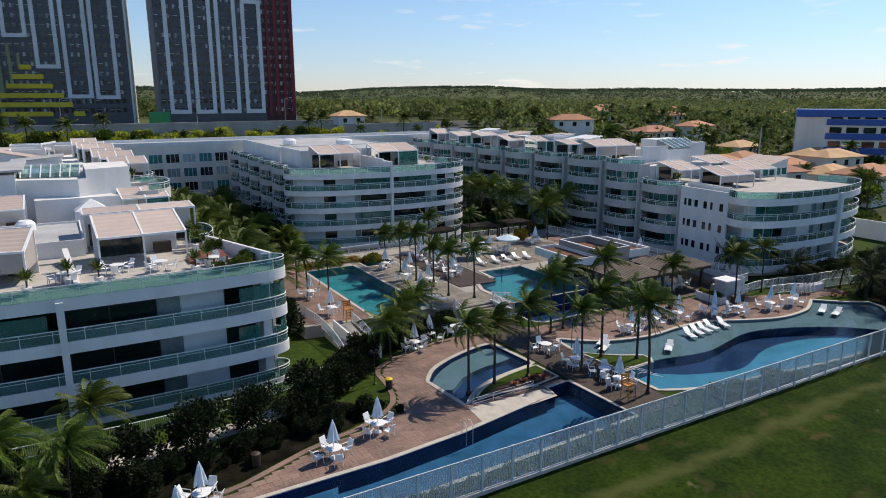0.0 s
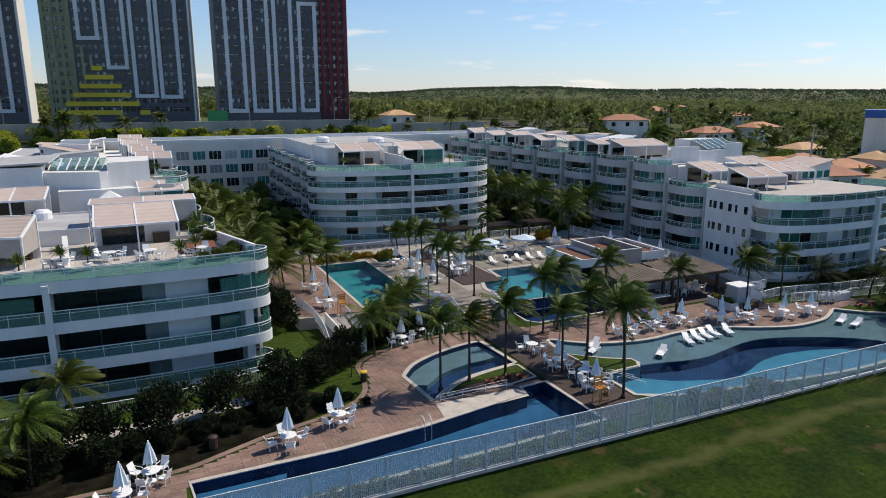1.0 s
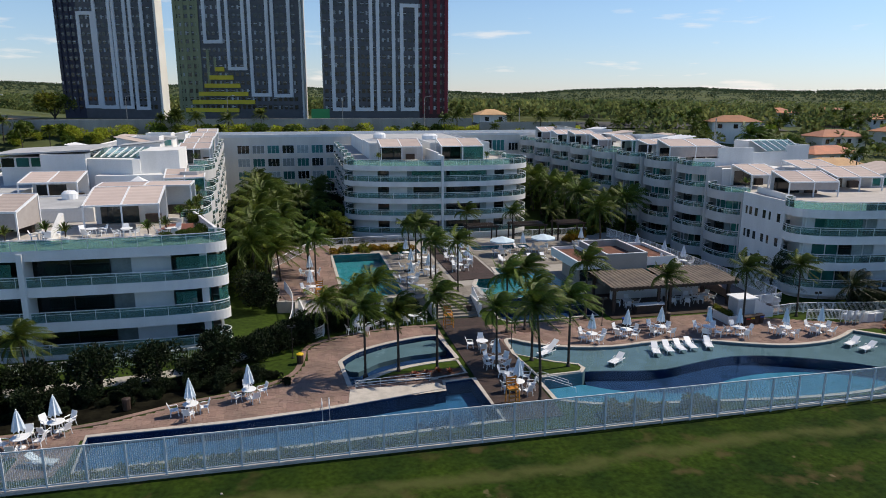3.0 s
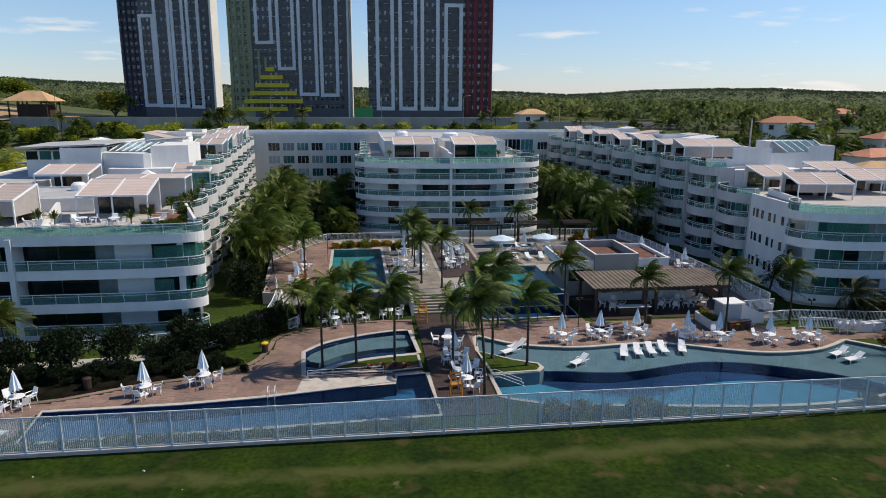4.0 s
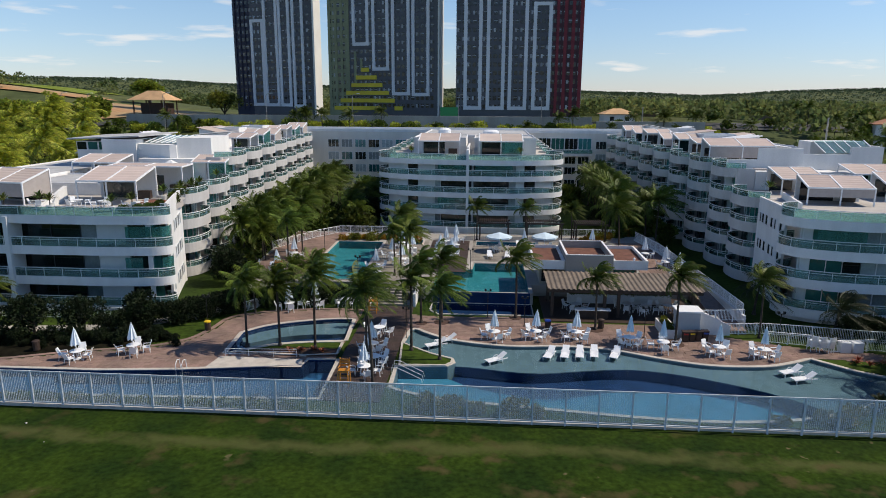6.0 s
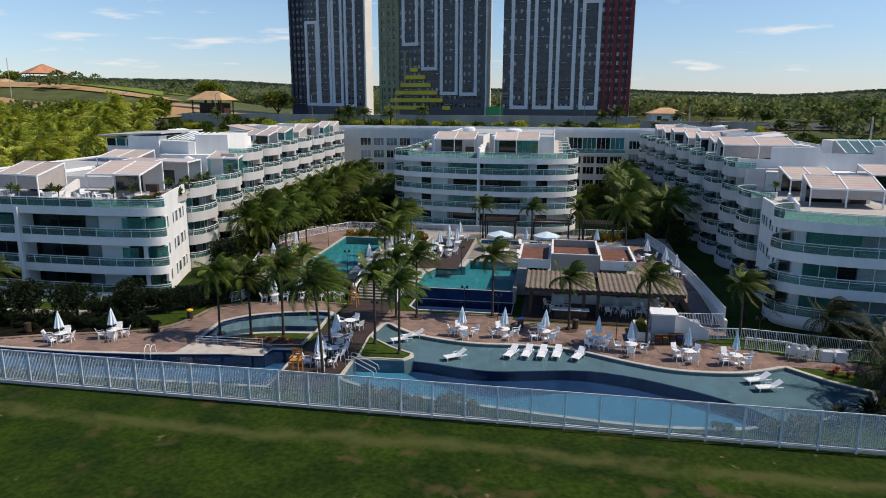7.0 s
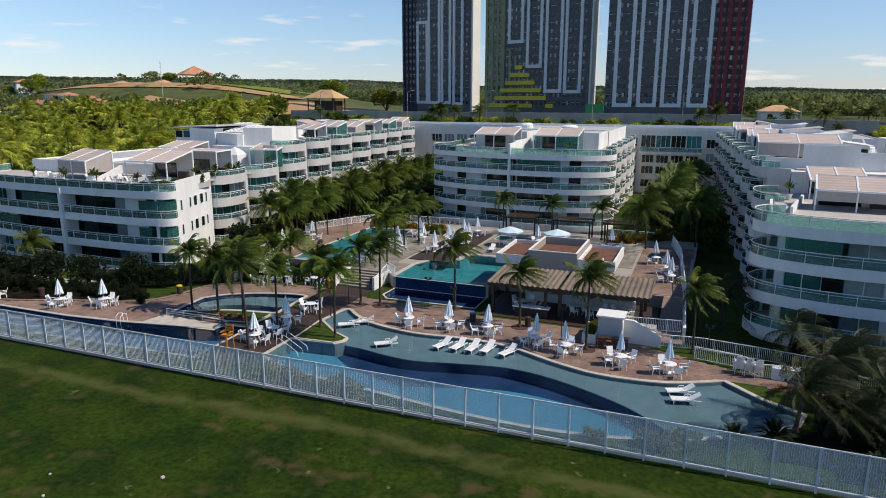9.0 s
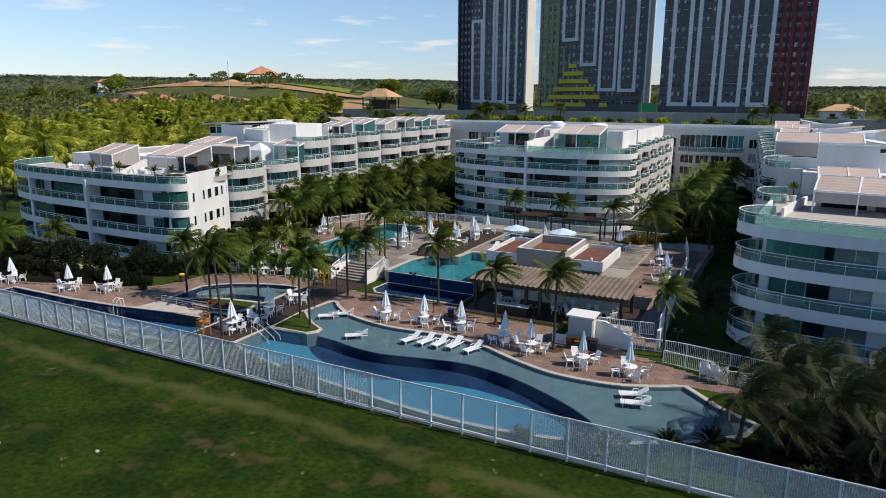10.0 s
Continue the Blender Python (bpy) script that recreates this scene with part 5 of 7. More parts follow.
TB = 15.6
tower(-68.5, 291.1, -29.0, 279.0, TB, 22, [(0.03, 0.5, T_NAVY, 0, 99), (0.09, 0.5, T_NAVY, 0, 99), (0.15, 0.5, T_NAVY, 0, 99)], "charcoal slab tower with white ribs and navy end", 20,
      ((0.0, 0.22, T_NAVY), (0.22, 1.0, T_GREY)),
      ((0.235, 0.37, 1.6, 38.5), (0.40, 0.545, 1.4, 49.5), (0.585, 0.695, 1.4, 99.0), (0.75, 0.86, 1.0, 99.0)), depth=5.0, end_w=0.8)
tower(-22.4, 275.9, 25.6, 260.8, TB, 22,
      [(0.02, 0.9, T_OLIVE, 0, 99), (0.075, 1.1, T_OLIVE, 0, 99), (0.13, 1.1, T_OLIVE, 3, 99), (0.19, 1.1, T_OLIVE, 6, 99), (0.255, 1.0, T_OLIVE, 11, 24), (0.31, 0.9, T_OLIVE, 16, 21)],
      "charcoal slab tower with yellow stepped triangle and white ribs", 24, ((0.0, 0.2, T_OLIVE), (0.2, 1.0, T_GREY)),
      ((0.245, 0.37, 26.2, 99.0), (0.425, 0.55, 16.2, 99.0), (0.60, 0.735, 6.3, 99.0), (0.777, 0.905, 6.0, 99.0)),
      bands=((0.05, 0.48, 0), (0.61, 0.68, 0), (0.11, 0.61, 1), (0.165, 0.56, 2), (0.215, 0.5, 3), (0.26, 0.45, 4), (0.31, 0.38, 5)), end_w=0.6, depth=4.0)
tower(32.8, 249.0, 79.8, 248.4, TB, 22, [(0.80, 1.0, T_RED, 0, 99), (0.86, 1.2, T_RED, 0, 99), (0.92, 1.2, T_RED, 0, 99), (0.985, 1.3, T_RED, 0, 99)],
      "charcoal slab tower with white ribs and red end", 24, ((0.0, 0.765, T_GREY), (0.765, 1.0, T_DARKRED)),
      ((0.075, 0.194, 1.0, 99.0), (0.256, 0.377, 1.0, 99.0), (0.432, 0.556, 1.0, 99.0), (0.622, 0.742, 1.0, 40.0)), end_w=0.15)

# road wall and viaduct before the towers
tagged(Shape().box(-74, 205, 0, 78, 206, 15.2).make("viaduct_wall", CONCRETE), "long weathered concrete roadside wall", "wall", kind="structure")
tagged(Shape().box(78, 195, 0, 110, 196, 14.2).make("viaduct_wall", CONCRETE), "weathered concrete roadside wall", "wall", kind="structure")


# ---- palms ----
def frond(s, base, az, el, length, droop, rnd, wind, leaf=0.62, n=15, width=0.026):
    """One feather leaf: a rachis that the wind bends over, with leaflets streaming from both sides."""
    p = Vector(base)
    d = Vector((math.cos(az) * math.cos(el), math.sin(az) * math.cos(el), math.sin(el)))
    blow = Vector((wind[0], wind[1], 0.0))
    pts = [p.copy()]
    for i in range(n):
        t = i / n
        d = (d + (blow * (0.25 + 1.5 * t) + Vector((0, 0, -droop * (0.3 + 1.3 * t)))) / n).normalized()
        p = p + d * length / n
        pts.append(p.copy())
    v, f = [], []
    for i in range(1, n):
        t = i / n
        dirn = (pts[i + 1] - pts[i - 1]).normalized()
        side = dirn.cross(Vector((0, 0, 1)))
        side = side.normalized() if side.length > 1e-3 else Vector((1, 0, 0))
        ln = leaf * (0.45 + 0.9 * math.sin(math.pi * min(1.0, t * 0.8 + 0.12)))
        for sg in (-1, 1):
            for q in (0.0, 0.33, 0.67):
                o = pts[i] + (pts[i + 1] - pts[i]) * q
                tip = o + (side * sg * rnd.uniform(0.4, 0.9) + dirn * 0.7 + blow * 0.28 + Vector((0, 0, -0.35 - 0.5 * t + rnd.uniform(-0.25, 0.2)))).normalized() * ln * rnd.uniform(0.65, 1.15)
                k = len(v)
                v += [o - dirn * width, o + dirn * width, tip]
                f.append((k, k + 1, k + 2))
    for i in range(n):
        k = len(v)
        w = 0.04 * (1 - i / n) + 0.01
        sd = Vector((-math.sin(az), math.cos(az), 0)) * w
        v += [pts[i] - sd, pts[i] + sd, pts[i + 1] + sd * 0.8, pts[i + 1] - sd * 0.8]
        f.append((k, k + 1, k + 2, k + 3))
    s.add(v, f)


def palm_kind(seed, h, count=24, length=3.4, wind=(1.7, -0.25), lean=0.6, leaf=0.55, n=20, material=None, width=0.028):
    """Meshes of one palm: a leaning ringed trunk and a crown of fronds."""
    rnd = random.Random(seed)
    lx, ly = rnd.uniform(-lean, lean), rnd.uniform(-lean, lean)
    path = [(lx * (i / 8) ** 2, ly * (i / 8) ** 2, -0.15 + (h + 0.15) * i / 8) for i in range(9)]
    trunk = Shape().tube(path, 0.12, 7, 0.08)
    trunk.lathe([(0.24, -0.1), (0.19, 0.15), (0.12, 0.4)], 7)
    top = path[-1]
    crown = Shape()
    for i in range(count):
        az = i * 2.39996 + rnd.uniform(-0.25, 0.25)
        u = i / count
        el = math.radians(84 - 118 * u ** 0.95 + rnd.uniform(-14, 14))
        frond(crown, (top[0], top[1], top[2] - 0.1), az, el, length * rnd.uniform(0.8, 1.1) * (0.75 + 0.35 * u if u < 0.5 else 1.0), 1.25 - 0.3 * u, rnd, wind, leaf, n, width)
    nuts = Shape()
    for i in range(7):
        a = i * 0.9
        nuts.lathe([(0.02, top[2] - 0.55), (0.11, top[2] - 0.45), (0.12, top[2] - 0.32), (0.04, top[2] - 0.2)], 5, (top[0] + 0.26 * math.cos(a), top[1] + 0.26 * math.sin(a)))
    return trunk.mesh("trunk", TRUNK, True), crown.mesh("crown", material or PALM_LEAF), nuts.mesh("coconut_bunch", LEAF_LIGHT)


PALMS = [palm_kind(11, 5.6, 30, 2.6), palm_kind(12, 6.4, 32, 2.7), palm_kind(13, 4.9, 28, 2.5), palm_kind(14, 7.2, 34, 2.9), palm_kind(15, 2.9, 28, 3.2, lean=0.3, n=22, leaf=0.72, width=0.013, material=PALM_SHADED), palm_kind(16, 6.8, 22, 4.3, n=14, wind=(0.9, -0.2), leaf=0.95, material=PALM_GROVE, width=0.06), palm_kind(17, 5.4, 20, 4.0, n=14, wind=(0.8, -0.2), leaf=0.9, material=PALM_GROVE, width=0.06),
         palm_kind(18, 5.3, 34, 3.5, wind=(1.0, -0.2), leaf=0.75, n=18), palm_kind(19, 6.0, 36, 3.7, wind=(1.1, -0.2), leaf=0.78, n=18)]
palm_rnd = random.Random(4)


def palm(x, y, z, kind=None, scale=1.0, label="tall coconut palm with wind-swept fronds", group="coconut palms", rz=None):
    k = 0 if kind is None else kind
    it = empty("palm_tree", label, "palm", group)
    turn = palm_rnd.uniform(-25, 25) if rz is None else rz
    it.matrix_world = pose(x, y, z, 0, 0, turn) @ Matrix.Diagonal((scale, scale, scale * palm_rnd.uniform(0.93, 1.07), 1))
    for name, me_ in zip(("trunk", "crown", "coconut_bunch") if group == "coconut palms" else ("trunk", "crown"), PALMS[k]):
        share(name, me_, it)
    return it


for x, y, k, s in ((25.6, 40.4, 1, 0.95), (28.3, 40.8, 0, 1.0), (31.4, 40.5, 1, 1.0), (37.5, 33.3, 3, 1.0), (36.0, 39.2, 1, 0.9), (41.5, 48.1, 1, 1.0), (42.0, 38.8, 1, 1.0), (39.5, 40.6, 0, 1.05), (48.5, 49.9, 0, 1.05),
                   (55.6, 47.1, 0, 0.95), (61.9, 43.9, 1, 0.95), (39.6, 47.7, 0, 1.0), (27.9, 53.1, 8, 0.75), (26.3, 52.5, 7, 0.72), (25.1, 50.5, 7, 0.7), (23.2, 49.3, 7, 0.75)):
    palm(x, y, 0.0, k, s)
for x, y, k in ((35.4, 60.1, 0), (35.6, 63.8, 0), (35.2, 67.3, 1), (35.3, 71.7, 0), (35.1, 75.4, 2), (37.4, 58.0, 1), (44.2, 80.5, 0), (51.0, 80.5, 0), (57.5, 81.5, 2), (22.1, 67.8, 2), (22.6, 62.6, 1), (21.9, 71.0, 0)):
    palm(x, y, UP, k, 0.9)
for i in range(2, 16):
    palm(16.6 - 0.04 * 4.6 * i + palm_rnd.uniform(-0.8, 0.8), 57.0 + 4.6 * i, 0.1, 7 + i % 2, 1.05, group="palms along the block")
for i in range(16):
    palm(18.4 - 0.04 * 3.4 * i + palm_rnd.uniform(-1.3, 0.8), 66.0 + 3.4 * i, 0.1, 7 + i % 2, 0.95, group="palms along the block")
for i in range(15):
    palm(67.5 + palm_rnd.uniform(-2.5, 2.0) - (2.5 if i % 3 == 0 else 0), 78.0 + 3.6 * i, 0.6, 7 + i % 2, 1.05, group="palms along the block")
for x, y, k, s in ((69.8, 46.2, 1, 0.85), (76.5, 47.0, 4, 1.0), (77.5, 38.5, 4, 1.2), (80.4, 36.2, 4, 1.1), (75.9, 35.0, 4, 1.15), (82.5, 40.5, 4, 1.1), (84.5, 36.6, 4, 1.0), (79.6, 42.6, 4, 0.95), (71.9, 53.0, 4, 1.1), (87.5, 41.0, 4, 1.1), (78.4, 34.6, 4, 0.8), (82.0, 37.6, 4, 1.05), (79.2, 40.2, 4, 0.9), (86.0, 38.6, 4, 1.0), (82.4, 33.6, 4, 0.9),
                   (0.4, 44.0, 7, 0.72), (-1.5, 38.2, 8, 0.66), (-4.4, 41.0, 7, 0.78), (-3.0, 36.9, 7, 0.55), (-8.5, 39.0, 8, 0.7)):
    palm(x, y, 0.0, k, s, "young coconut palm with feathery wind-blown fronds", group="young palms")
# real soil, darkened further to carry the shade of the palms
it = Shape().prism([(75.0, 33.4), (77.2, 35.6), (77.9, 37.6), (79.8, 39.6), (84.0, 41.6), (96.0, 42.0), (96.0, 31.0), (74.0, 31.0)], -0.1, 0.05).make("planting_bed", SHADED_BED)
tagged(it, "dark bare soil bed under young palms, shade in its colour", "planting bed", kind="structure")


# ---- shrubs ----
def clump(seed, rx, ry, rz_, n, leaf, material, name="shrub_crown", up=0.3):
    """A crown of many small leaf blades over an uneven, gappy outline."""
    rnd = random.Random(seed)
    lobes = [(rnd.uniform(-0.55, 0.55) * rx, rnd.uniform(-0.55, 0.55) * ry, rz_ * rnd.uniform(0.35, 1.05), rnd.uniform(0.35, 0.6)) for _ in range(9)]
    s = Shape()
    for i in range(n):
        lx, ly, lz, lr = rnd.choice(lobes)
        a, b = rnd.uniform(0, 2 * math.pi), math.asin(rnd.uniform(-0.7, 1.0))
        r = rnd.uniform(0.55, 1.05)
        d = Vector((math.cos(a) * math.cos(b), math.sin(a) * math.cos(b), math.sin(b)))
        c = Vector((lx + d.x * lr * rx * r, ly + d.y * lr * ry * r, max(0.05, lz + d.z * lr * rz_ * 0.8 * r)))
        dr = (d + Vector((rnd.uniform(-0.8, 0.8), rnd.uniform(-0.8, 0.8), up + rnd.uniform(-0.5, 0.5)))).normalized()
        sd = dr.cross(Vector((rnd.uniform(-1, 1), rnd.uniform(-1, 1), rnd.uniform(-1, 1)))).normalized() * leaf * 0.35
        tip = c + dr * leaf * rnd.uniform(0.7, 1.3)
        md = (c + tip) / 2
        s.add([c, md + sd, tip, md - sd], [(0, 1, 2, 3)])
    return s.mesh(name, material)


SHRUBS = [clump(20 + i, 1.9, 1.7, 2.0, 3000, 0.23, SHRUB) for i in range(4)]
BUSH_L = [clump(30 + i, 1.0, 1.0, 0.9, 500, 0.26, LEAF_LIGHT) for i in range(3)]
BUSH_Y = [clump(40 + i, 0.9, 0.8, 0.8, 420, 0.24, LEAF_YELLOW) for i in range(2)]
LEAF_OLIVE = mat("dry_olive_leaf", (0.27, 0.235, 0.06), 0.7, var=0.3, scale=1.0, fine=6.0, second=(0.17, 0.15, 0.035), island=0.4, spec=0.2, leaf=0.3)
BUSH_O = [clump(70 + i, 0.85, 0.8, 0.75, 900, 0.17, LEAF_OLIVE) for i in range(2)]
COURT = [clump(50 + i, 1.6, 1.5, 1.6, 700, 0.42, MIDGREEN) for i in range(3)]
STEM = Shape().tube([(0, 0, -0.1), (0.05, 0, 0.6), (0.1, 0.05, 1.3)], 0.12, 6, 0.06)
for a in (0.4, 1.9, 3.3, 4.7):
    STEM.tube([(0.05, 0, 0.6), (0.5 * math.cos(a), 0.5 * math.sin(a), 1.2), (0.9 * math.cos(a), 0.9 * math.sin(a), 1.9)], 0.06, 5, 0.025)
STEM = STEM.mesh("trunk", TRUNK)
shrub_rnd = random.Random(9)


def shrub(x, y, z, kinds, scale, label, group, stem=False, name="shrub"):
    it = empty(name, label, "shrub", group)
    sc = scale * shrub_rnd.uniform(0.9, 1.12)
    it.matrix_world = pose(x, y, z, 0, 0, shrub_rnd.uniform(0, 360)) @ Matrix.Diagonal((sc, sc, sc, 1))
    share("crown", shrub_rnd.choice(kinds), it)
    if stem:
        share("trunk", STEM, it)


for i in range(10):
    x = -20.5 + i * 3.85 + shrub_rnd.uniform(-0.4, 0.4)
    shrub(x, 40.6 + 0.10 * max(0.0, x) + 0.010 * max(0.0, x) ** 2 + shrub_rnd.uniform(-0.3, 0.3), 0.3, SHRUBS, shrub_rnd.uniform(0.92, 1.12), "bushy dark green tree with several stems", "trees before the block", True, "small_tree")
for i in range(8):
    x = -21.0 + i * 3.3
    shrub(x, 39.0 + 0.08 * max(0.0, x) + shrub_rnd.uniform(-0.4, 0.4), 0.05, SHRUBS, shrub_rnd.uniform(0.7, 0.9), "bushy dark green tree with several stems", "trees before the block", True, "small_tree")
for i in range(60):
    x = -16 + i * 0.6
    shrub(x, 37.6 + 0.010 * (x + 16) ** 1.6 + shrub_rnd.uniform(-0.5, 1.9), -0.1, SHRUBS, shrub_rnd.uniform(0.18, 0.34), "low dark ground cover plant in the garden bed", "ground cover")
for i in range(16):
    x = -16 + i * 2.2
    shrub(x, 38.6 + 0.010 * (x + 16) ** 1.6 + shrub_rnd.uniform(-0.3, 0.3), 0.0, SHRUBS, 0.5, "dense low dark green shrub beside the paving", "garden shrubs")
for i in range(9):
    shrub(12.5 + i * 1.0, 42.9 + 0.72 * i + shrub_rnd.uniform(-0.4, 0.4), 0.0, SHRUBS, 0.72, "dense dark green shrub beside the paving", "garden shrubs")
for i in range(6):
    shrub(17.6 + i * 0.75, 47.8 + 0.75 * i, 0.0, SHRUBS, 0.7, "dense dark green shrub beside the ramp", "garden shrubs")
for i in range(9):
    shrub(22.5 + i * 1.1, 51.6 + 0.25 * i + shrub_rnd.uniform(-0.4, 0.4), 0.0, SHRUBS, 0.62, "dense dark green shrub below the terrace", "garden shrubs")
for x, y, s in ((41.5, 30.0, 1.0), (43.2, 29.8, 0.9), (45.0, 29.9, 0.7), (47.6, 29.8, 0.9), (49.2, 29.7, 0.7), (64.8, 29.7, 0.6), (67.8, 29.9, 0.9), (69.5, 30.1, 1.0)):
    shrub(x, y, 0.0, BUSH_O, s * 1.15, "dry olive-yellow rounded bush behind the fence", "fence bushes")
for i in range(30):
    shrub(7.5 + i * 0.85, 29.7, -0.35, BUSH_L, 0.55, "low green hedge along the pool rim", "pool hedge")
for i in range(14):
    shrub(25.5 + i * 0.8, 79.4 + shrub_rnd.uniform(-0.5, 0.6), UP - 0.3, BUSH_Y + BUSH_L[:1], 0.9, "orange and yellow croton shrub", "croton bed")
for i in range(16):
    shrub(59 + i * 0.55, 79.5 + i * 0.5 + shrub_rnd.uniform(-0.8, 0.8), UP - 0.2, BUSH_Y + BUSH_L, 0.9, "orange and green garden shrub", "croton bed")
for i in range(40):
    shrub(76 + i * 0.65, 47.0 + shrub_rnd.uniform(-0.3, 0.3), 0.0, BUSH_L + SHRUBS[:1], 0.65, "clipped green hedge at the foot of the block", "building hedge")
for i in range(26):
    shrub(61 + shrub_rnd.uniform(0, 12), 84 + i * 2.0, 0.3, COURT + SHRUBS[:1], 0.8 + 0.5 * shrub_rnd.random(), "leafy green shrub in the courtyard", "courtyard shrubs")
for i in range(36):
    shrub(13.2 - 0.06 * 2.1 * i + shrub_rnd.uniform(0, 3.2), 60 + i * 2.1, 0.3, COURT + SHRUBS[:1], 0.8 + 0.5 * shrub_rnd.random(), "leafy green shrub in the courtyard", "courtyard shrubs")

for i in range(30):
    shrub(18.5 + shrub_rnd.uniform(0, 9.0), 87 + i * 1.6, 0.3, COURT + SHRUBS[:1], 0.9 + 0.6 * shrub_rnd.random(), "leafy green shrub in the courtyard", "courtyard shrubs")
for i in range(9):
    palm(20.0 + palm_rnd.uniform(0, 7.0), 88.0 + 5.2 * i, 0.1, 7 + i % 2, 0.8, group="palms along the block")

# ---- pool bar ----
bar = empty("pool_bar", "low flat-roofed pool bar with white fascias and red gravel roofs", "building")
for x0, y0, x1, y1, z0, z1, wm in ((50.4, 56.7, 53.75, 64.3, 3.2, 4.1, STUCCO), (58.75, 56.7, 62.3, 64.1, 3.3, 4.2, STUCCO), (53.8, 56.5, 58.7, 63.8, 1.2, 4.8, GREYWALL)):
    ring = [(x0, y0), (x1, y0), (x1, y1), (x0, y1), (x0, y0)]
    Shape().ribbon(ring, 0.22, z0, z1).make("fascia", wm, bar)
    Shape().ribbon([(a, b) for a, b in ring], 0.26, z1 + 0.003, z1 + 0.07).make("roof_edge", BAND, bar)
    Shape().box(x0 + 0.2, y0 + 0.2, z0 + 0.15, x1 - 0.2, y1 - 0.2, z1 - (0.28 if wm is STUCCO else 0.75)).make("gravel_roof", REDGRAVEL, bar)
Shape().box(51.3, 58.2, UP, 53.5, 62.8, 3.35).make("wall", GREYWALL, bar)
Shape().box(59.0, 58.6, UP, 61.6, 61.8, 3.2).make("wall", GREYWALL, bar)
Shape().box(51.5, 58.1, UP + 0.3, 53.3, 58.19, 3.0).make("window_pane", PANEDARK, bar)
Shape().box(59.2, 58.5, UP + 0.9, 61.4, 58.59, 2.8).make("serving_hatch", PANEGREEN, bar)
Shape().lathe([(0.12, 4.1), (0.14, 4.3), (0.06, 4.42)], 8, (61.0, 57.5)).make("vent", METALW, bar)

shelter = empty("bar_shelter", "timber shelter with a weathered corrugated roof over the bar", "shelter")
for x, y in ((52.0, 50.8), (57.0, 50.8), (58.3, 50.8), (65.4, 51.2), (52.0, 55.6), (58.3, 55.6), (65.4, 55.8)):
    Shape().box(x - 0.14, y - 0.14, 0, x + 0.14, y + 0.14, 2.9).make("post", WOODDARK, shelter)
for y in (50.6, 55.9):
    Shape().box(51.5, y - 0.1, 2.5, 66.1, y + 0.1, 2.85).make("beam", WOODDARK, shelter)
for (xa, xb) in ((51.5, 58.1), (58.4, 66.2)):
    s, n = Shape(), int((xb - xa) / 0.12)
    v = [(xa + i * 0.12, y_, z_ + (0.08 if i % 4 in (0, 1) else 0.0)) for i in range(n + 1) for y_, z_ in ((50.3, 2.87), (56.2, 3.1), (56.2, 3.06), (50.3, 2.83))]
    s.add(v, [(4 * i + a_, 4 * i + 4 + a_, 4 * i + 4 + (a_ + 1) % 4, 4 * i + (a_ + 1) % 4) for i in range(n) for a_ in range(4)])
    s.make("corrugated_sheet", FIBRE, shelter)
Shape().box(51.2, 49.2, 0.0, 66.6, 57.4, 0.06).make("floor", WOODDARK, shelter)
tagged(Shape().box(54.0, 55.2, 0.0, 64.5, 55.7, 1.0).make("planter", STUCCO), "white rendered planter wall behind the bar tables", "planter", kind="structure")
for i in range(18):
    shrub(54.4 + i * 0.56, 55.45, 0.85, BUSH_L, 0.32, "low green planting in the bar planter", "planter plants")
counter = empty("bar_counter", "dark timber bar counter with a pale top", "counter")
Shape().box(54.3, 50.2, 0.06, 57.3, 50.8, 0.9).make("base", WOODDARK, counter)
Shape().box(54.1, 50.0, 0.9, 57.5, 50.9, 0.97).make("top", METALW, counter)

# service hut, bins, ramp wall
GREYP_WALL = mat("pale_grey_paint", (0.40, 0.42, 0.44), 0.7, var=0.06, scale=0.8)
hut = empty("service_hut", "small pale grey pump hut with a flat roof", "hut")
Shape().box(62.5, 45.6, 0, 64.4, 47.1, 2.4).make("wall", GREYP_WALL, hut)
Shape().box(62.35, 45.35, 2.4, 64.6, 47.3, 2.52).make("roof", ROOFWHITE, hut)
Shape().box(64.4, 45.9, 0.2, 64.45, 46.8, 2.0).make("door", CREAM, hut)
box_p = empty("planter", "white rendered planter with green plants beside the hut", "planter")
Shape().ribbon([(61.3, 45.3), (62.45, 45.3), (62.45, 48.6), (61.3, 48.6), (61.3, 45.3)], 0.15, 0, 0.85).make("wall", STUCCO, box_p)
Shape().box(61.45, 45.45, 0.1, 62.3, 48.45, 0.7).make("soil", SOIL, box_p)
for i in range(5):
    shrub(61.9, 45.9 + 0.55 * i, 0.65, BUSH_L, 0.42, "low green plant in the white planter", "planter plants")
ramp = empty("ramp_wall", "white rendered ramp wall with railings beside the bar", "wall", kind="structure")
Shape().add([(64.4, 46.6, 0), (67.4, 46.6, 0), (67.4, 46.6, 0.9), (65.2, 46.6, 2.0), (64.4, 46.6, 2.0), (64.4, 46.9, 0), (67.4, 46.9, 0), (67.4, 46.9, 0.9), (65.2, 46.9, 2.0), (64.4, 46.9, 2.0)],
            [(0, 1, 2, 3, 4), (9, 8, 7, 6, 5), (0, 5, 6, 1), (1, 6, 7, 2), (2, 7, 8, 3), (3, 8, 9, 4), (4, 9, 5, 0)]).make("panel", STUCCO, ramp)
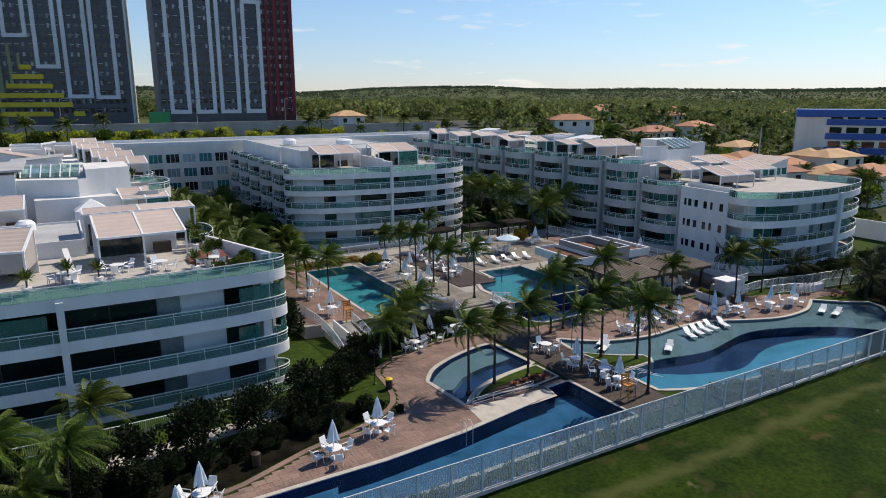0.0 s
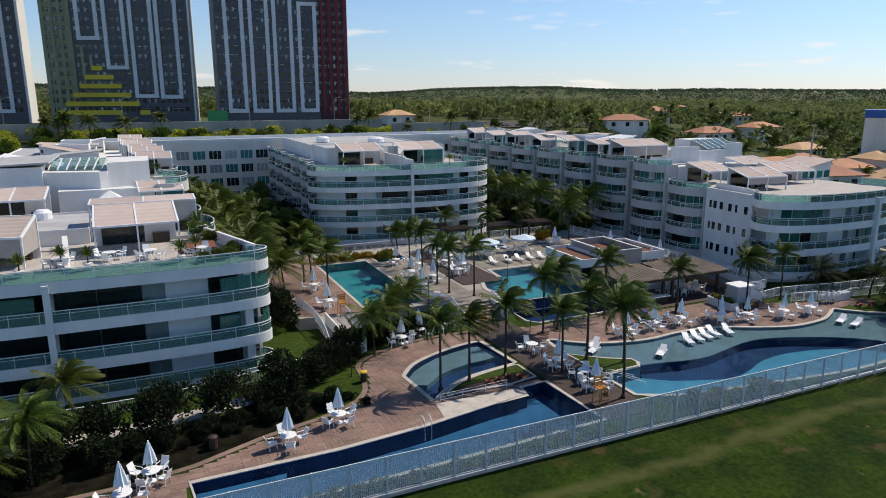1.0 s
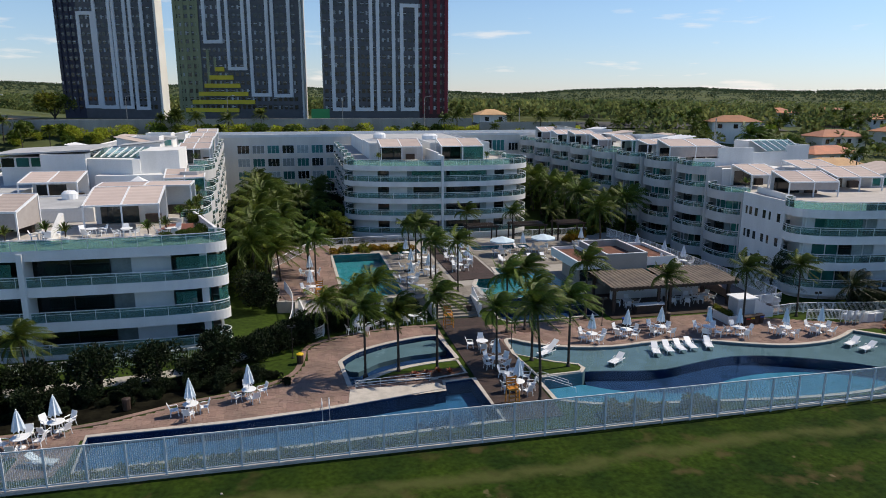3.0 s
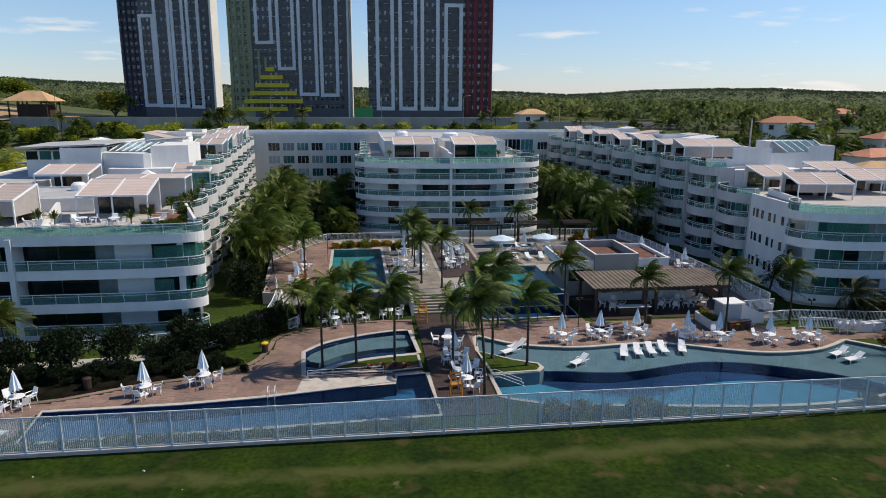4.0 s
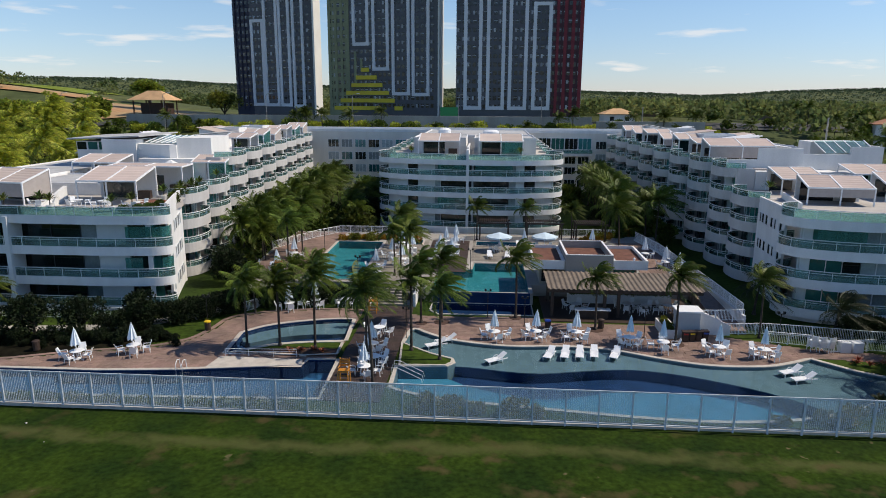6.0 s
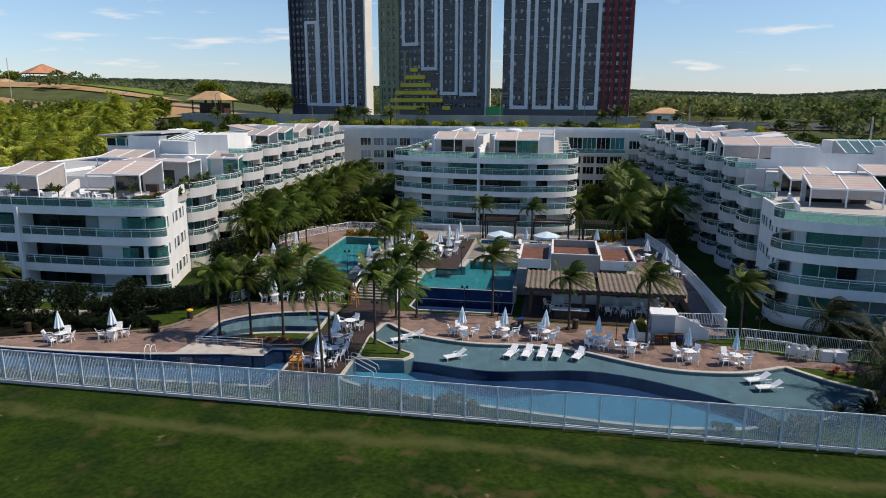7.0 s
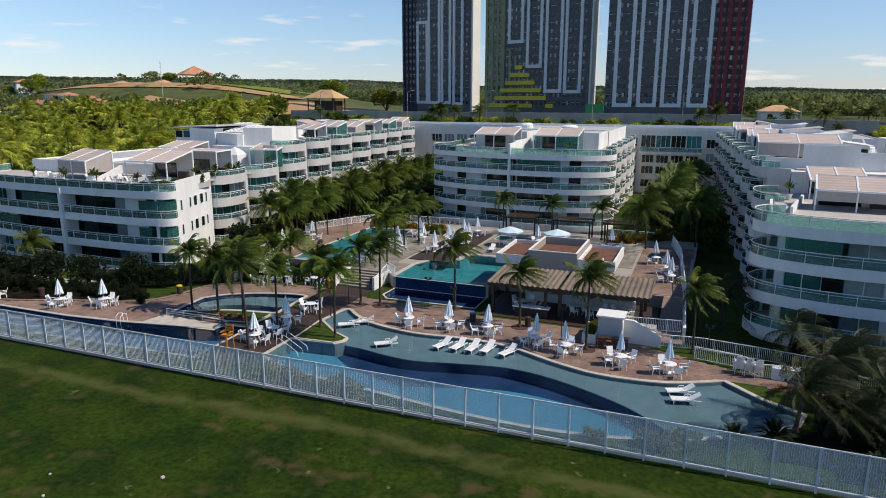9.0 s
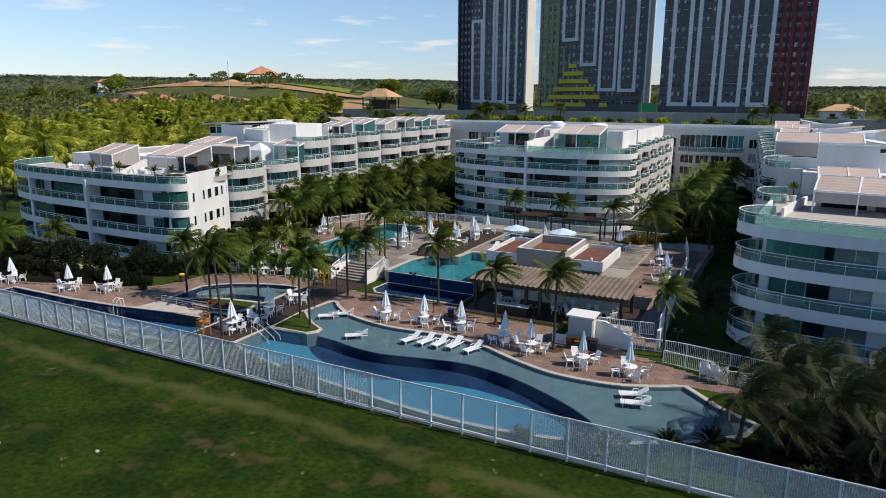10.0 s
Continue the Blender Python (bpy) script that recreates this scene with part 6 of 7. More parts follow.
Shape().add([(66.9, 47.0, 0.0), (69.0, 47.0, 0.0), (69.0, 57.6, 0.0), (66.9, 57.6, 0.0), (66.9, 47.0, 0.35), (69.0, 47.0, 0.35), (69.0, 57.6, 1.2), (66.9, 57.6, 1.2)],
            [(3, 2, 1, 0), (4, 5, 6, 7), (0, 1, 5, 4), (1, 2, 6, 5), (2, 3, 7, 6), (3, 0, 4, 7)]).make("ramp_body", GROUT, ramp)
Shape().box(64.4, 46.9, 0, 66.9, 49.0, 1.1).make("landing", CONCRETE, ramp)
Shape().ribbon([(69.2, 48.0), (68.9, 57.0), (67.9, 74.0), (66.5, 82.0)], 0.25, -0.2, 1.45).make("panel", STUCCO, ramp)
for i, lid in enumerate((REDP, YELLOWP, WOODDARK, BLUEP)):
    it = empty("waste_bin", "dark brown litter bin with a coloured lid", "bin", "recycling bins")
    it.location = (62.95 + i * 0.6, 44.75 + 0.12 * i, 0.03)
    Shape().add([(-0.2, -0.2, 0), (0.2, -0.2, 0), (0.2, 0.2, 0), (-0.2, 0.2, 0), (-0.26, -0.26, 0.85), (0.26, -0.26, 0.85), (0.26, 0.26, 0.85), (-0.26, 0.26, 0.85)],
                [(3, 2, 1, 0), (4, 5, 6, 7), (0, 1, 5, 4), (1, 2, 6, 5), (2, 3, 7, 6), (3, 0, 4, 7)]).make("body", WOODDARK, it)
    Shape().box(-0.28, -0.28, 0.85, 0.28, 0.28, 0.93).make("lid", WOODDARK, it)
    Shape().box(-0.2, -0.29, 0.66, 0.2, -0.22, 0.8).make("sign", lid, it)
for x, y, lid in ((20.6, 44.2, YELLOWP), (51.3, 47.0, BLUEP), (56.2, 47.6, WOODDARK), (8.6, 38.2, WOODDARK), (37.6, 54.0, WOODDARK)):
    it = empty("waste_bin", "single dark litter bin with a coloured lid", "bin")
    it.location = (x, y, 0.03)
    Shape().lathe([(0.22, 0), (0.27, 0.06), (0.28, 0.75)], 10).make("body", WOODDARK, it)
    Shape().lathe([(0.3, 0.75), (0.3, 0.85), (0.14, 0.92)], 10).make("lid", lid, it)


# ---- railings of white bars ----
def bar_fence(path, z, h=1.05, label="white metal bar railing round the garden", gap=0.13, z1=None):
    it = empty("bar_railing", label, "railing")
    _, _, total = along(path, 0.5)
    n = int(total / gap)
    z1 = z if z1 is None else z1
    top = [(*along(path, i / 24)[0], z + (z1 - z) * i / 24 + h) for i in range(25)]
    low = [(x, y, zz - h + 0.12) for x, y, zz in top]
    Shape().tube(top, 0.04, 5).make("handrail", METALW, it)
    Shape().tube(low, 0.03, 5).make("bottom_rail", METALW, it)
    bars_ = Shape()
    posts_ = [i for i in range(n + 1) if i % 12 == 0]
    for i in range(n + 1):
        (x, y), a, _ = along(path, i / n)
        zz = z + (z1 - z) * i / n
        if i in posts_:
            Shape().box(x - 0.04, y - 0.04, zz - 0.05, x + 0.04, y + 0.04, zz + h).make("post", METALW, it)
        else:
            bars_.box(x - 0.014, y - 0.014, zz + 0.1, x + 0.014, y + 0.014, zz + h)
    bars_.make("bar_infill", METALW, it)["kind"] = "stuff"
    return it


bar_fence([(66.7, 46.7), (70.4, 47.2), (74.5, 46.6), (78.5, 45.8), (86.0, 45.0)], 0.0)
bar_fence([(70.0, 45.0), (73.3, 44.3)], 0.0)
bar_fence([(73.4, 44.2), (74.4, 43.0), (78.0, 43.6), (84.0, 42.6)], 0.0)
bar_fence(smooth([(19.2, 62.4), (20.0, 58.5), (20.0, 54.0), (19.4, 50.0), (18.2, 47.0)], 5), UP, z1=0.0)
bar_fence(smooth([(22.9, 57.2), (23.2, 54.0), (23.0, 51.8)], 4), UP, z1=0.2)
bar_fence([(64.6, 46.9), (68.8, 47.4)], 1.15)
bar_fence([(69.05, 48.5), (68.8, 57.0), (67.8, 74.0), (66.4, 82.0)], 1.45, h=1.0)
bar_fence([(24.0, 83.6), (40.0, 84.0), (64.0, 84.0)], UP)
bar_fence([(17.7, 72.0), (21.5, 80.0), (24.0, 83.6)], UP)
bar_fence([(38.4, 55.9), (39.9, 54.8)], UP)
bar_fence([(38.5, 52.8), (38.5, 56.2)], 0.3, z1=UP)
bar_fence([(33.7, 52.8), (33.7, 56.2)], 0.3, z1=UP)
bar_fence(smooth([(-14.0, 46.8), (-2.0, 46.3), (6.0, 46.4), (12.0, 47.5), (17.8, 49.2)], 4), 0.0, h=0.9)
ramp2 = Shape().add([(20.3, 58.0, UP), (22.8, 57.6, UP), (22.9, 51.5, 0.05), (20.2, 50.5, 0.05), (20.3, 58.0, 0), (22.8, 57.6, 0), (22.9, 51.5, 0.0), (20.2, 50.5, 0.0)],
                    [(3, 2, 1, 0), (0, 1, 5, 4), (1, 2, 6, 5), (2, 3, 7, 6), (3, 0, 4, 7)]).make("garden_ramp", CONCRETE)
Shape().add([(20.6, 56.4, 0.6), (21.5, 51.7, 0.0), (21.5, 51.7, 1.0), (20.6, 56.4, 2.1), (20.75, 56.4, 0.6), (21.65, 51.7, 0.0), (21.65, 51.7, 1.0), (20.75, 56.4, 2.1)],
            [(3, 2, 1, 0), (4, 5, 6, 7), (0, 1, 5, 4), (1, 2, 6, 5), (2, 3, 7, 6), (3, 0, 4, 7)]).make("panel", STUCCO, ramp2, "white panel between ramp and steps")
bar_fence(smooth([(22.95, 51.9), (22.8, 50.4), (22.0, 49.6)], 4), 0.1, z1=0.0)
tagged(ramp2, "pale concrete ramp down from the terrace to the garden", "ramp", kind="structure")
path_w = smooth([(-20.0, 43.0), (-6.0, 42.0), (6.0, 42.6), (13.0, 44.2), (18.0, 47.6), (20.5, 50.5)], 5)
s = Shape()
s.ribbon(path_w, 1.6, 0.0, 0.05)
tagged(s.make("garden_path", CONCRETE), "pale concrete garden path in front of the block", "path", kind="structure")
hand = empty("pool_handrail", "slim stainless handrails on the pool ramp", "handrail")
for z in (0.26, 0.48, 0.70):
    Shape().tube([(24.6, 38.2, z), (27.5, 38.35, z), (30.4, 38.5, z)], 0.018, 6).make("rail", METALW, hand)
for x in (24.6, 26.5, 28.5, 30.4):
    y = 38.2 + (x - 24.6) * 0.052
    Shape().box(x - 0.015, y - 0.015, 0, x + 0.015, y + 0.015, 0.71).make("post", METALW, hand)
hand2 = empty("pool_handrail", "stainless handrails at the lagoon steps", "handrail")
for dy in (0.0, 0.7, 1.4):
    Shape().tube([(38.6, 36.8 - dy, 0.02), (38.6, 36.8 - dy, 0.7), (39.0, 36.7 - dy, 0.75), (40.9, 36.2 - dy, 0.1), (41.0, 36.2 - dy, -0.3)], 0.02, 6).make("rail", METALW, hand2)
ladder = empty("pool_ladder", "stainless steel pool ladder at the lap pool", "ladder")
for dx in (0.0, 0.5):
    Shape().tube([(22.0 + dx, 35.7, 0.02), (22.0 + dx, 35.6, 0.75), (22.0 + dx, 35.2, 0.85), (22.0 + dx, 34.9, 0.6), (22.0 + dx, 34.9, -0.8)], 0.03, 6).make("rail", METALW, ladder)


# ---- pool furniture ----
def chair_thing():
    it = empty("pool_chair", "white plastic pool armchair", "chair", "pool chairs")
    Shape().box(-0.25, -0.25, 0.40, 0.25, 0.25, 0.44).make("seat", PLASTIC, it)
    Shape().add([(-0.25, 0.22, 0.44), (0.25, 0.22, 0.44), (0.24, 0.42, 0.95), (-0.24, 0.42, 0.95), (-0.25, 0.25, 0.44), (0.25, 0.25, 0.44), (0.24, 0.45, 0.95), (-0.24, 0.45, 0.95)],
                [(0, 1, 2, 3), (7, 6, 5, 4), (0, 3, 7, 4), (1, 5, 6, 2), (3, 2, 6, 7)]).make("backrest", PLASTIC, it)
    for sx in (-1, 1):
        for sy in (-1, 1):
            Shape().bar((sx * 0.27, sy * 0.27, 0.0), (sx * 0.24, sy * 0.22, 0.42), 0.04).make("leg", PLASTIC, it)
        Shape().tube([(sx * 0.28, -0.24, 0.40), (sx * 0.28, -0.24, 0.60), (sx * 0.28, -0.18, 0.65), (sx * 0.28, 0.34, 0.65)], 0.028, 4).make("armrest", PLASTIC, it)
    return it


def table_thing():
    it = empty("pool_table", "round white pool table", "table", "pool tables")
    Shape().lathe([(0.50, 0.70), (0.53, 0.72), (0.53, 0.745), (0.50, 0.755)], 16).make("tabletop", PLASTIC, it)
    for a in (0.8, 2.37, 3.94, 5.5):
        Shape().bar((0.42 * math.cos(a), 0.42 * math.sin(a), 0), (0.3 * math.cos(a), 0.3 * math.sin(a), 0.71), 0.04).make("leg", PLASTIC, it)
    return it


def umbrella_thing(canvas, label, fat=1.0):
    """A furled parasol: pole, base and hanging folded canvas."""
    it = empty("parasol", label, "parasol", "furled parasols")
    Shape().tube([(0, 0, 0), (0, 0, 2.56)], 0.025, 6).make("pole", METALW, it)
    Shape().lathe([(0.26, 0), (0.26, 0.07), (0.06, 0.12)], 12).make("base", PLASTIC, it)
    s = Shape()
    n, prof = 16, ((0.03, 2.56), (0.10, 2.46), (0.20 * fat, 2.1), (0.31 * fat, 1.7), (0.42 * fat, 1.32), (0.38 * fat, 1.28))
    v = [(r * (1.0 if j % 2 else 0.62) * math.cos(2 * math.pi * j / n), r * (1.0 if j % 2 else 0.62) * math.sin(2 * math.pi * j / n), z - (0.1 if j % 2 and z < 1.4 else 0)) for r, z in prof for j in range(n)]
    f = [(i * n + j, i * n + (j + 1) % n, (i + 1) * n + (j + 1) % n, (i + 1) * n + j) for i in range(len(prof) - 1) for j in range(n)]
    s.add(v, f).make("canopy", canvas, it)
    Shape().lathe([(0.02, 2.55), (0.05, 2.6), (0.02, 2.66)], 8).make("finial", METALW, it)
    return it


def lounger_thing():
    it = empty("sun_lounger", "white plastic sun lounger with raised back", "lounger", "sun loungers")
    for x in (-0.3, 0.3):
        Shape().box(x - 0.03, -0.95, 0.28, x + 0.03, 0.95, 0.34).make("side_rail", PLASTIC, it)
        for y in (-0.8, 0.45):
            Shape().bar((x, y, 0), (x, y, 0.3), 0.05).make("leg", PLASTIC, it)
        Shape().tube([(x * 1.08, -0.05, 0.32), (x * 1.08, 0.05, 0.5), (x * 1.08, 0.35, 0.5), (x * 1.08, 0.45, 0.33)], 0.025, 5).make("armrest", PLASTIC, it)
    for i in range(9):
        Shape().box(-0.28, -0.95 + i * 0.135, 0.33, 0.28, -0.95 + i * 0.135 + 0.12, 0.365).make("slat", PLASTIC, it)
    Shape().add([(-0.28, 0.28, 0.35), (0.28, 0.28, 0.35), (0.27, 0.92, 0.75), (-0.27, 0.92, 0.75), (-0.28, 0.30, 0.31), (0.28, 0.30, 0.31), (0.27, 0.95, 0.72), (-0.27, 0.95, 0.72)],
                [(0, 1, 2, 3), (7, 6, 5, 4), (0, 3, 7, 4), (1, 5, 6, 2), (3, 2, 6, 7), (0, 4, 5, 1)]).make("backrest", PLASTIC, it)
    return it


chair0, table0, lounger0 = chair_thing(), table_thing(), lounger_thing()
para0, para1 = umbrella_thing(CANVAS, "furled white parasol standing at a pool table"), umbrella_thing(BLUECANVAS, "furled pale blue parasol standing at a pool table", 0.8)
protos = {"c": [chair0, False], "t": [table0, False], "l": [lounger0, False], "p": [para0, False], "b": [para1, False]}
set_rnd = random.Random(17)


def put(key, m):
    ob, used = protos[key]
    if not used:
        protos[key][1] = True
        ob.matrix_world = m
        return ob
    return copy_thing(ob, m)


def table_set(x, y, z=0.04, chairs=4, para="p", spread=1.0):
    put("t", pose(x, y, z, 0, 0, set_rnd.uniform(0, 90)))
    if para:
        put(para, pose(x, y, z, 0, set_rnd.uniform(-2, 2), set_rnd.uniform(0, 90)))
    a0 = set_rnd.uniform(0, 360)
    for i in range(chairs):
        a = a0 + i * 360 / chairs + set_rnd.uniform(-16, 16)
        r = spread * set_rnd.uniform(0.85, 1.1)
        put("c", pose(x + r * math.cos(radians(a)), y + r * math.sin(radians(a)), z, 0, 0, a - 90 + set_rnd.uniform(-20, 20)))


for x, y, p in ((46.4, 43.9, "p"), (50.0, 44.3, "p"), (53.5, 44.4, "p"), (57.9, 43.4, "b"), (60.5, 42.5, "b"), (64.8, 41.7, "b"), (68.3, 41.4, "b"),
                (13.1, 36.6, "p"), (16.9, 38.2, "p"), (3.4, 33.9, "p"), (4.9, 35.7, "p"), (36.5, 35.4, "p"), (36.3, 40.2, "p"), (36.9, 37.4, None), (36.2, 44.2, None),
                (28.5, 51.9, "p"), (31.6, 52.4, None), (26.2, 50.6, "p"), (54.5, 52.6, None), (59.6, 53.0, None), (61.3, 52.4, None), (63.6, 52.8, None)):
    table_set(x, y, 0.06, 4, p)
for x, y, p in ((39.6, 66.5, "p"), (41.2, 68.8, "p"), (39.8, 71.0, "p"), (41.6, 73.4, "p"), (40.2, 75.6, "p"), (41.4, 77.6, "p"), (33.0, 62.0, "p"), (35.6, 65.0, "p"), (34.0, 68.0, "p"), (36.2, 71.0, "p"), (34.4, 74.2, "p"),
                (22.0, 60.5, "p"), (22.0, 67.0, "p"), (66.6, 66.2, "p"), (67.2, 62.8, "p"), (65.2, 70.5, "p"), (50.5, 74.6, "p"), (59.5, 76.0, "p")):
    table_set(x, y, UP + 0.07, 3 if y < 70 else 2, p, 0.95)
for x, y, a in ((41.4, 42.2, -60), (42.2, 43.3, -60), (46.5, 39.2, -55), (50.9, 40.6, -20), (52.2, 40.8, -12), (53.4, 40.9, -8), (54.6, 41.1, -8), (56.3, 41.0, -22), (69.6, 37.2, -75), (69.2, 38.5, -68), (5.4, 31.4, 70)):
    put("l", pose(x, y, -0.2 if x > 20 else 0.05, 0, 0, a))
for x, y, a in ((53.2, 69.6, -8), (51.6, 69.8, -5), (49.9, 69.6, 6), (48.2, 69.7, -4), (46.0, 69.6, 4), (33.2, 58.6, 80), (33.2, 59.9, 84)):
    put("l", pose(x, y, UP + 0.06, 0, 0, a))
for i in range(3):
    for k in range(4):
        put("c", pose(73.0 + 0.62 * i, 43.4 - 0.15 * i, 0.03 + 0.16 * k, 0, 0, 190 + 4 * i))
for x in (75.6, 76.6):
    it = tagged(Shape().box(x - 0.4, 43.0, 0.0, x + 0.4, 43.7, 0.9).make("towel_cabinet", PLASTIC), "white plastic towel cabinet beside the railing", "cabinet", "towel cabinets")

# open parasols on the terrace
for x, y in ((47.2, 73.4), (53.1, 73.9)):
    it = empty("parasol", "open pale blue parasol over a terrace table", "parasol", "open parasols")
    it.location = (x, y, UP + 0.06)
    Shape().tube([(0, 0, 0), (0, 0, 2.4)], 0.03, 6).make("pole", METALW, it)
    n = 8
    v = [(0, 0, 2.5)] + [(1.7 * math.cos(2 * math.pi * j / n), 1.7 * math.sin(2 * math.pi * j / n), 1.95) for j in range(n)] + [(1.68 * math.cos(2 * math.pi * j / n), 1.68 * math.sin(2 * math.pi * j / n), 1.75) for j in range(n)]
    Shape().add(v, [(0, 1 + j, 1 + (j + 1) % n) for j in range(n)] + [(1 + j, 9 + j, 9 + (j + 1) % n, 1 + (j + 1) % n) for j in range(n)]).make("canopy", BLUECANVAS, it)
    for j in range(n):
        Shape().bar((0, 0, 2.35), (1.6 * math.cos(2 * math.pi * j / n), 1.6 * math.sin(2 * math.pi * j / n), 1.93), 0.025).make("rib", METALW, it)
    table_set(x, y, UP + 0.06, 4, None)

# dark timber pergolas behind the terrace
for x0, x1 in ((44.6, 48.6), (51.2, 56.0), (58.0, 62.0)):
    it = empty("garden_pergola", "dark brown timber garden pergola at the terrace edge", "pergola", "garden pergolas")
    for x in (x0, x1):
        for y in (80.6, 83.0):
            Shape().box(x - 0.09, y - 0.09, UP, x + 0.09, y + 0.09, UP + 2.4).make("post", WOODDARK, it)
    for y in (80.6, 83.0):
        Shape().box(x0 - 0.3, y - 0.08, UP + 2.3, x1 + 0.3, y + 0.08, UP + 2.5).make("beam", WOODDARK, it)
    for i in range(int((x1 - x0) / 0.3) + 1):
        Shape().box(x0 + i * 0.3 - 0.05, 80.3, UP + 2.5, x0 + i * 0.3 + 0.05, 83.3, UP + 2.6).make("rafter", WOODDARK, it)

# guard chairs, lamps
for x, y, z in ((35.4, 33.3, 0.06), (22.8, 57.9, UP), (34.6, 50.4, 0.06)):
    it = empty("lifeguard_chair", "orange varnished timber lifeguard chair", "chair", "lifeguard chairs")
    it.location = (x, y, z)
    for sx in (-0.35, 0.35):
        for sy in (-0.35, 0.35):
            Shape().bar((sx * 1.15, sy * 1.15, 0), (sx, sy, 1.2), 0.07).make("leg", ORANGEW, it)
        Shape().bar((sx, -0.35, 1.45), (sx, 0.35, 1.45), 0.06).make("armrest", ORANGEW, it)
        Shape().bar((sx, 0.35, 1.2), (sx, 0.45, 2.0), 0.07).make("back_post", ORANGEW, it)
    for k in range(3):
        Shape().box(-0.35, -0.40, 0.3 + 0.3 * k, 0.35, -0.34, 0.36 + 0.3 * k).make("rung", ORANGEW, it)
    Shape().box(-0.38, -0.38, 1.18, 0.38, 0.38, 1.24).make("seat", ORANGEW, it)
    for k in range(3):
        Shape().box(-0.35, 0.37, 1.4 + 0.2 * k, 0.35, 0.41, 1.53 + 0.2 * k).make("back_slat", ORANGEW, it)
for x, y, z in ((38.7, 43.6, 0.0), (20.0, 45.6, 0.0), (49.2, 47.6, 0.0), (59.6, 45.4, 0.0), (45.8, 49.8, 0.0), (38.2, 47.8, 0), (70.9, 44.9, 0.0), (31.8, 57.4, UP), (43.8, 62.0, UP), (24.7, 71.5, UP), (43.9, 79.8, UP)):
    it = empty("garden_lamp", "slim black garden lamp post with twin spotlights", "lamp", "garden lamps")
    it.location = (x, y, z)
    Shape().lathe([(0.16, 0), (0.16, 0.05), (0.035, 0.1), (0.035, 2.7)], 8).make("post", BLACKP, it)
    Shape().box(-0.3, -0.03, 2.66, 0.3, 0.03, 2.72).make("crossbar", BLACKP, it)
    for sx in (-0.24, 0.24):
        Shape().box(sx - 0.09, -0.1, 2.72, sx + 0.09, 0.1, 2.9).make("spotlight", BLACKP, it)

# second soil bed, its colour also dimmed for palm shade
tagged(Shape().prism(smooth([(77.4, 30.0), (77.2, 36.2), (78.5, 40.2), (86.0, 42.0), (96.0, 42.0), (96.0, 30.0)], 3), -0.04, 0.06).make("planting_bed", SHADED_BED), "dark bare earth planting bed under palms, shade in its colour", "planting bed", kind="structure")
for i in range(24):
    shrub(78.5 + shrub_rnd.uniform(0, 14), 30.6 + shrub_rnd.uniform(0, 10.5), 0.0, SHRUBS, 0.42, "low dark shrub under the palms", "bed shrubs")

# agaves and red bromeliads by the lagoon
def rosette(seed, n, ln, w, material, name):
    rnd, s = random.Random(seed), Shape()
    for i in range(n):
        a, e = i * 2.4, math.radians(rnd.uniform(15, 75))
        d = Vector((math.cos(a) * math.cos(e), math.sin(a) * math.cos(e), math.sin(e)))
        sd = Vector((-math.sin(a), math.cos(a), 0)) * w
        m_, t_ = d * ln * 0.55, d * ln + Vector((0, 0, -0.25 * ln))
        s.add([-sd * 0.5, sd * 0.5, m_ + sd, m_ - sd, t_], [(0, 1, 2, 3), (3, 2, 4)])
    return s.mesh(name, material)


CYTRUNK = Shape().lathe([(0.16, -0.1), (0.18, 0.2), (0.12, 0.4)], 8).mesh("trunk", TRUNK)
CYCAD, BROM = rosette(5, 46, 1.25, 0.10, SHRUB, "leaf_rosette"), rosette(6, 24, 0.6, 0.06, LEAF_RED, "leaf_rosette")
for x, y, s_ in ((72.4, 32.2, 1.0), (74.6, 33.3, 1.15), (77.5, 35.2, 0.9), (79.5, 31.5, 1.0), (80.0, 34.6, 1.1)):
    it = empty("cycad", "dark green cycad with stiff radiating leaves", "plant", "cycads", at=(x, y, 0.05))
    share("leaf_rosette", CYCAD, it, pose(0, 0, 0.3) @ Matrix.Scale(s_, 4))
    share("trunk", CYTRUNK, it)
for x, y in ((75.2, 40.6), (76.0, 40.2), (75.6, 41.2), (77.2, 40.6), (30.4, 39.7), (31.4, 39.9), (32.2, 39.6), (29.4, 39.6)):
    it = tagged(share("bromeliad_rosette", BROM, None, pose(x, y, 0.08)), "red-leaved bromeliad in a planting bed", "plant", "bromeliads")
for x, y, r in ((41.5, 48.1, 0.75), (48.5, 49.9, 0.6), (55.6, 47.1, 0.75), (61.9, 43.9, 0.75), (39.6, 47.7, 0.6)):
    tagged(Shape().lathe([(r, 0.03), (r, 0.06), (r * 0.9, 0.065)], 18, (x, y)).make("tree_pit", SOIL), "round bare earth pit at a palm's foot", "tree pit", kind="structure")

# ---- roof terrace furniture and clutter ----
for x, y, z in ((3.0, 54.6, 9.37), (-0.5, 53.8, 9.37), (6.0, 54.2, 9.37), (9.8, 53.6, 9.37), (-7.5, 54.2, 9.37), (-11.0, 54.6, 9.37)):
    table_set(x, y, z, 3, None, 0.95)
jac = empty("hot_tub_deck", "red hardwood hot tub deck on a roof terrace", "deck")
Shape().box(8.8, 54.6, 9.33, 11.2, 57.4, 9.8).make("platform", WOODRED, jac)
Shape().box(8.3, 55.0, 9.33, 8.8, 56.9, 9.56).make("step", WOODRED, jac)
POTLEAF = rosette(9, 34, 1.15, 0.07, MIDGREEN, "foliage")
for i in range(7):
    shrub(10.3 - 0.05 * i, 62.2 + 0.9 * i, 9.35, BUSH_L + COURT[:1], 0.55, "green planting along a roof terrace rail", "terrace plants")
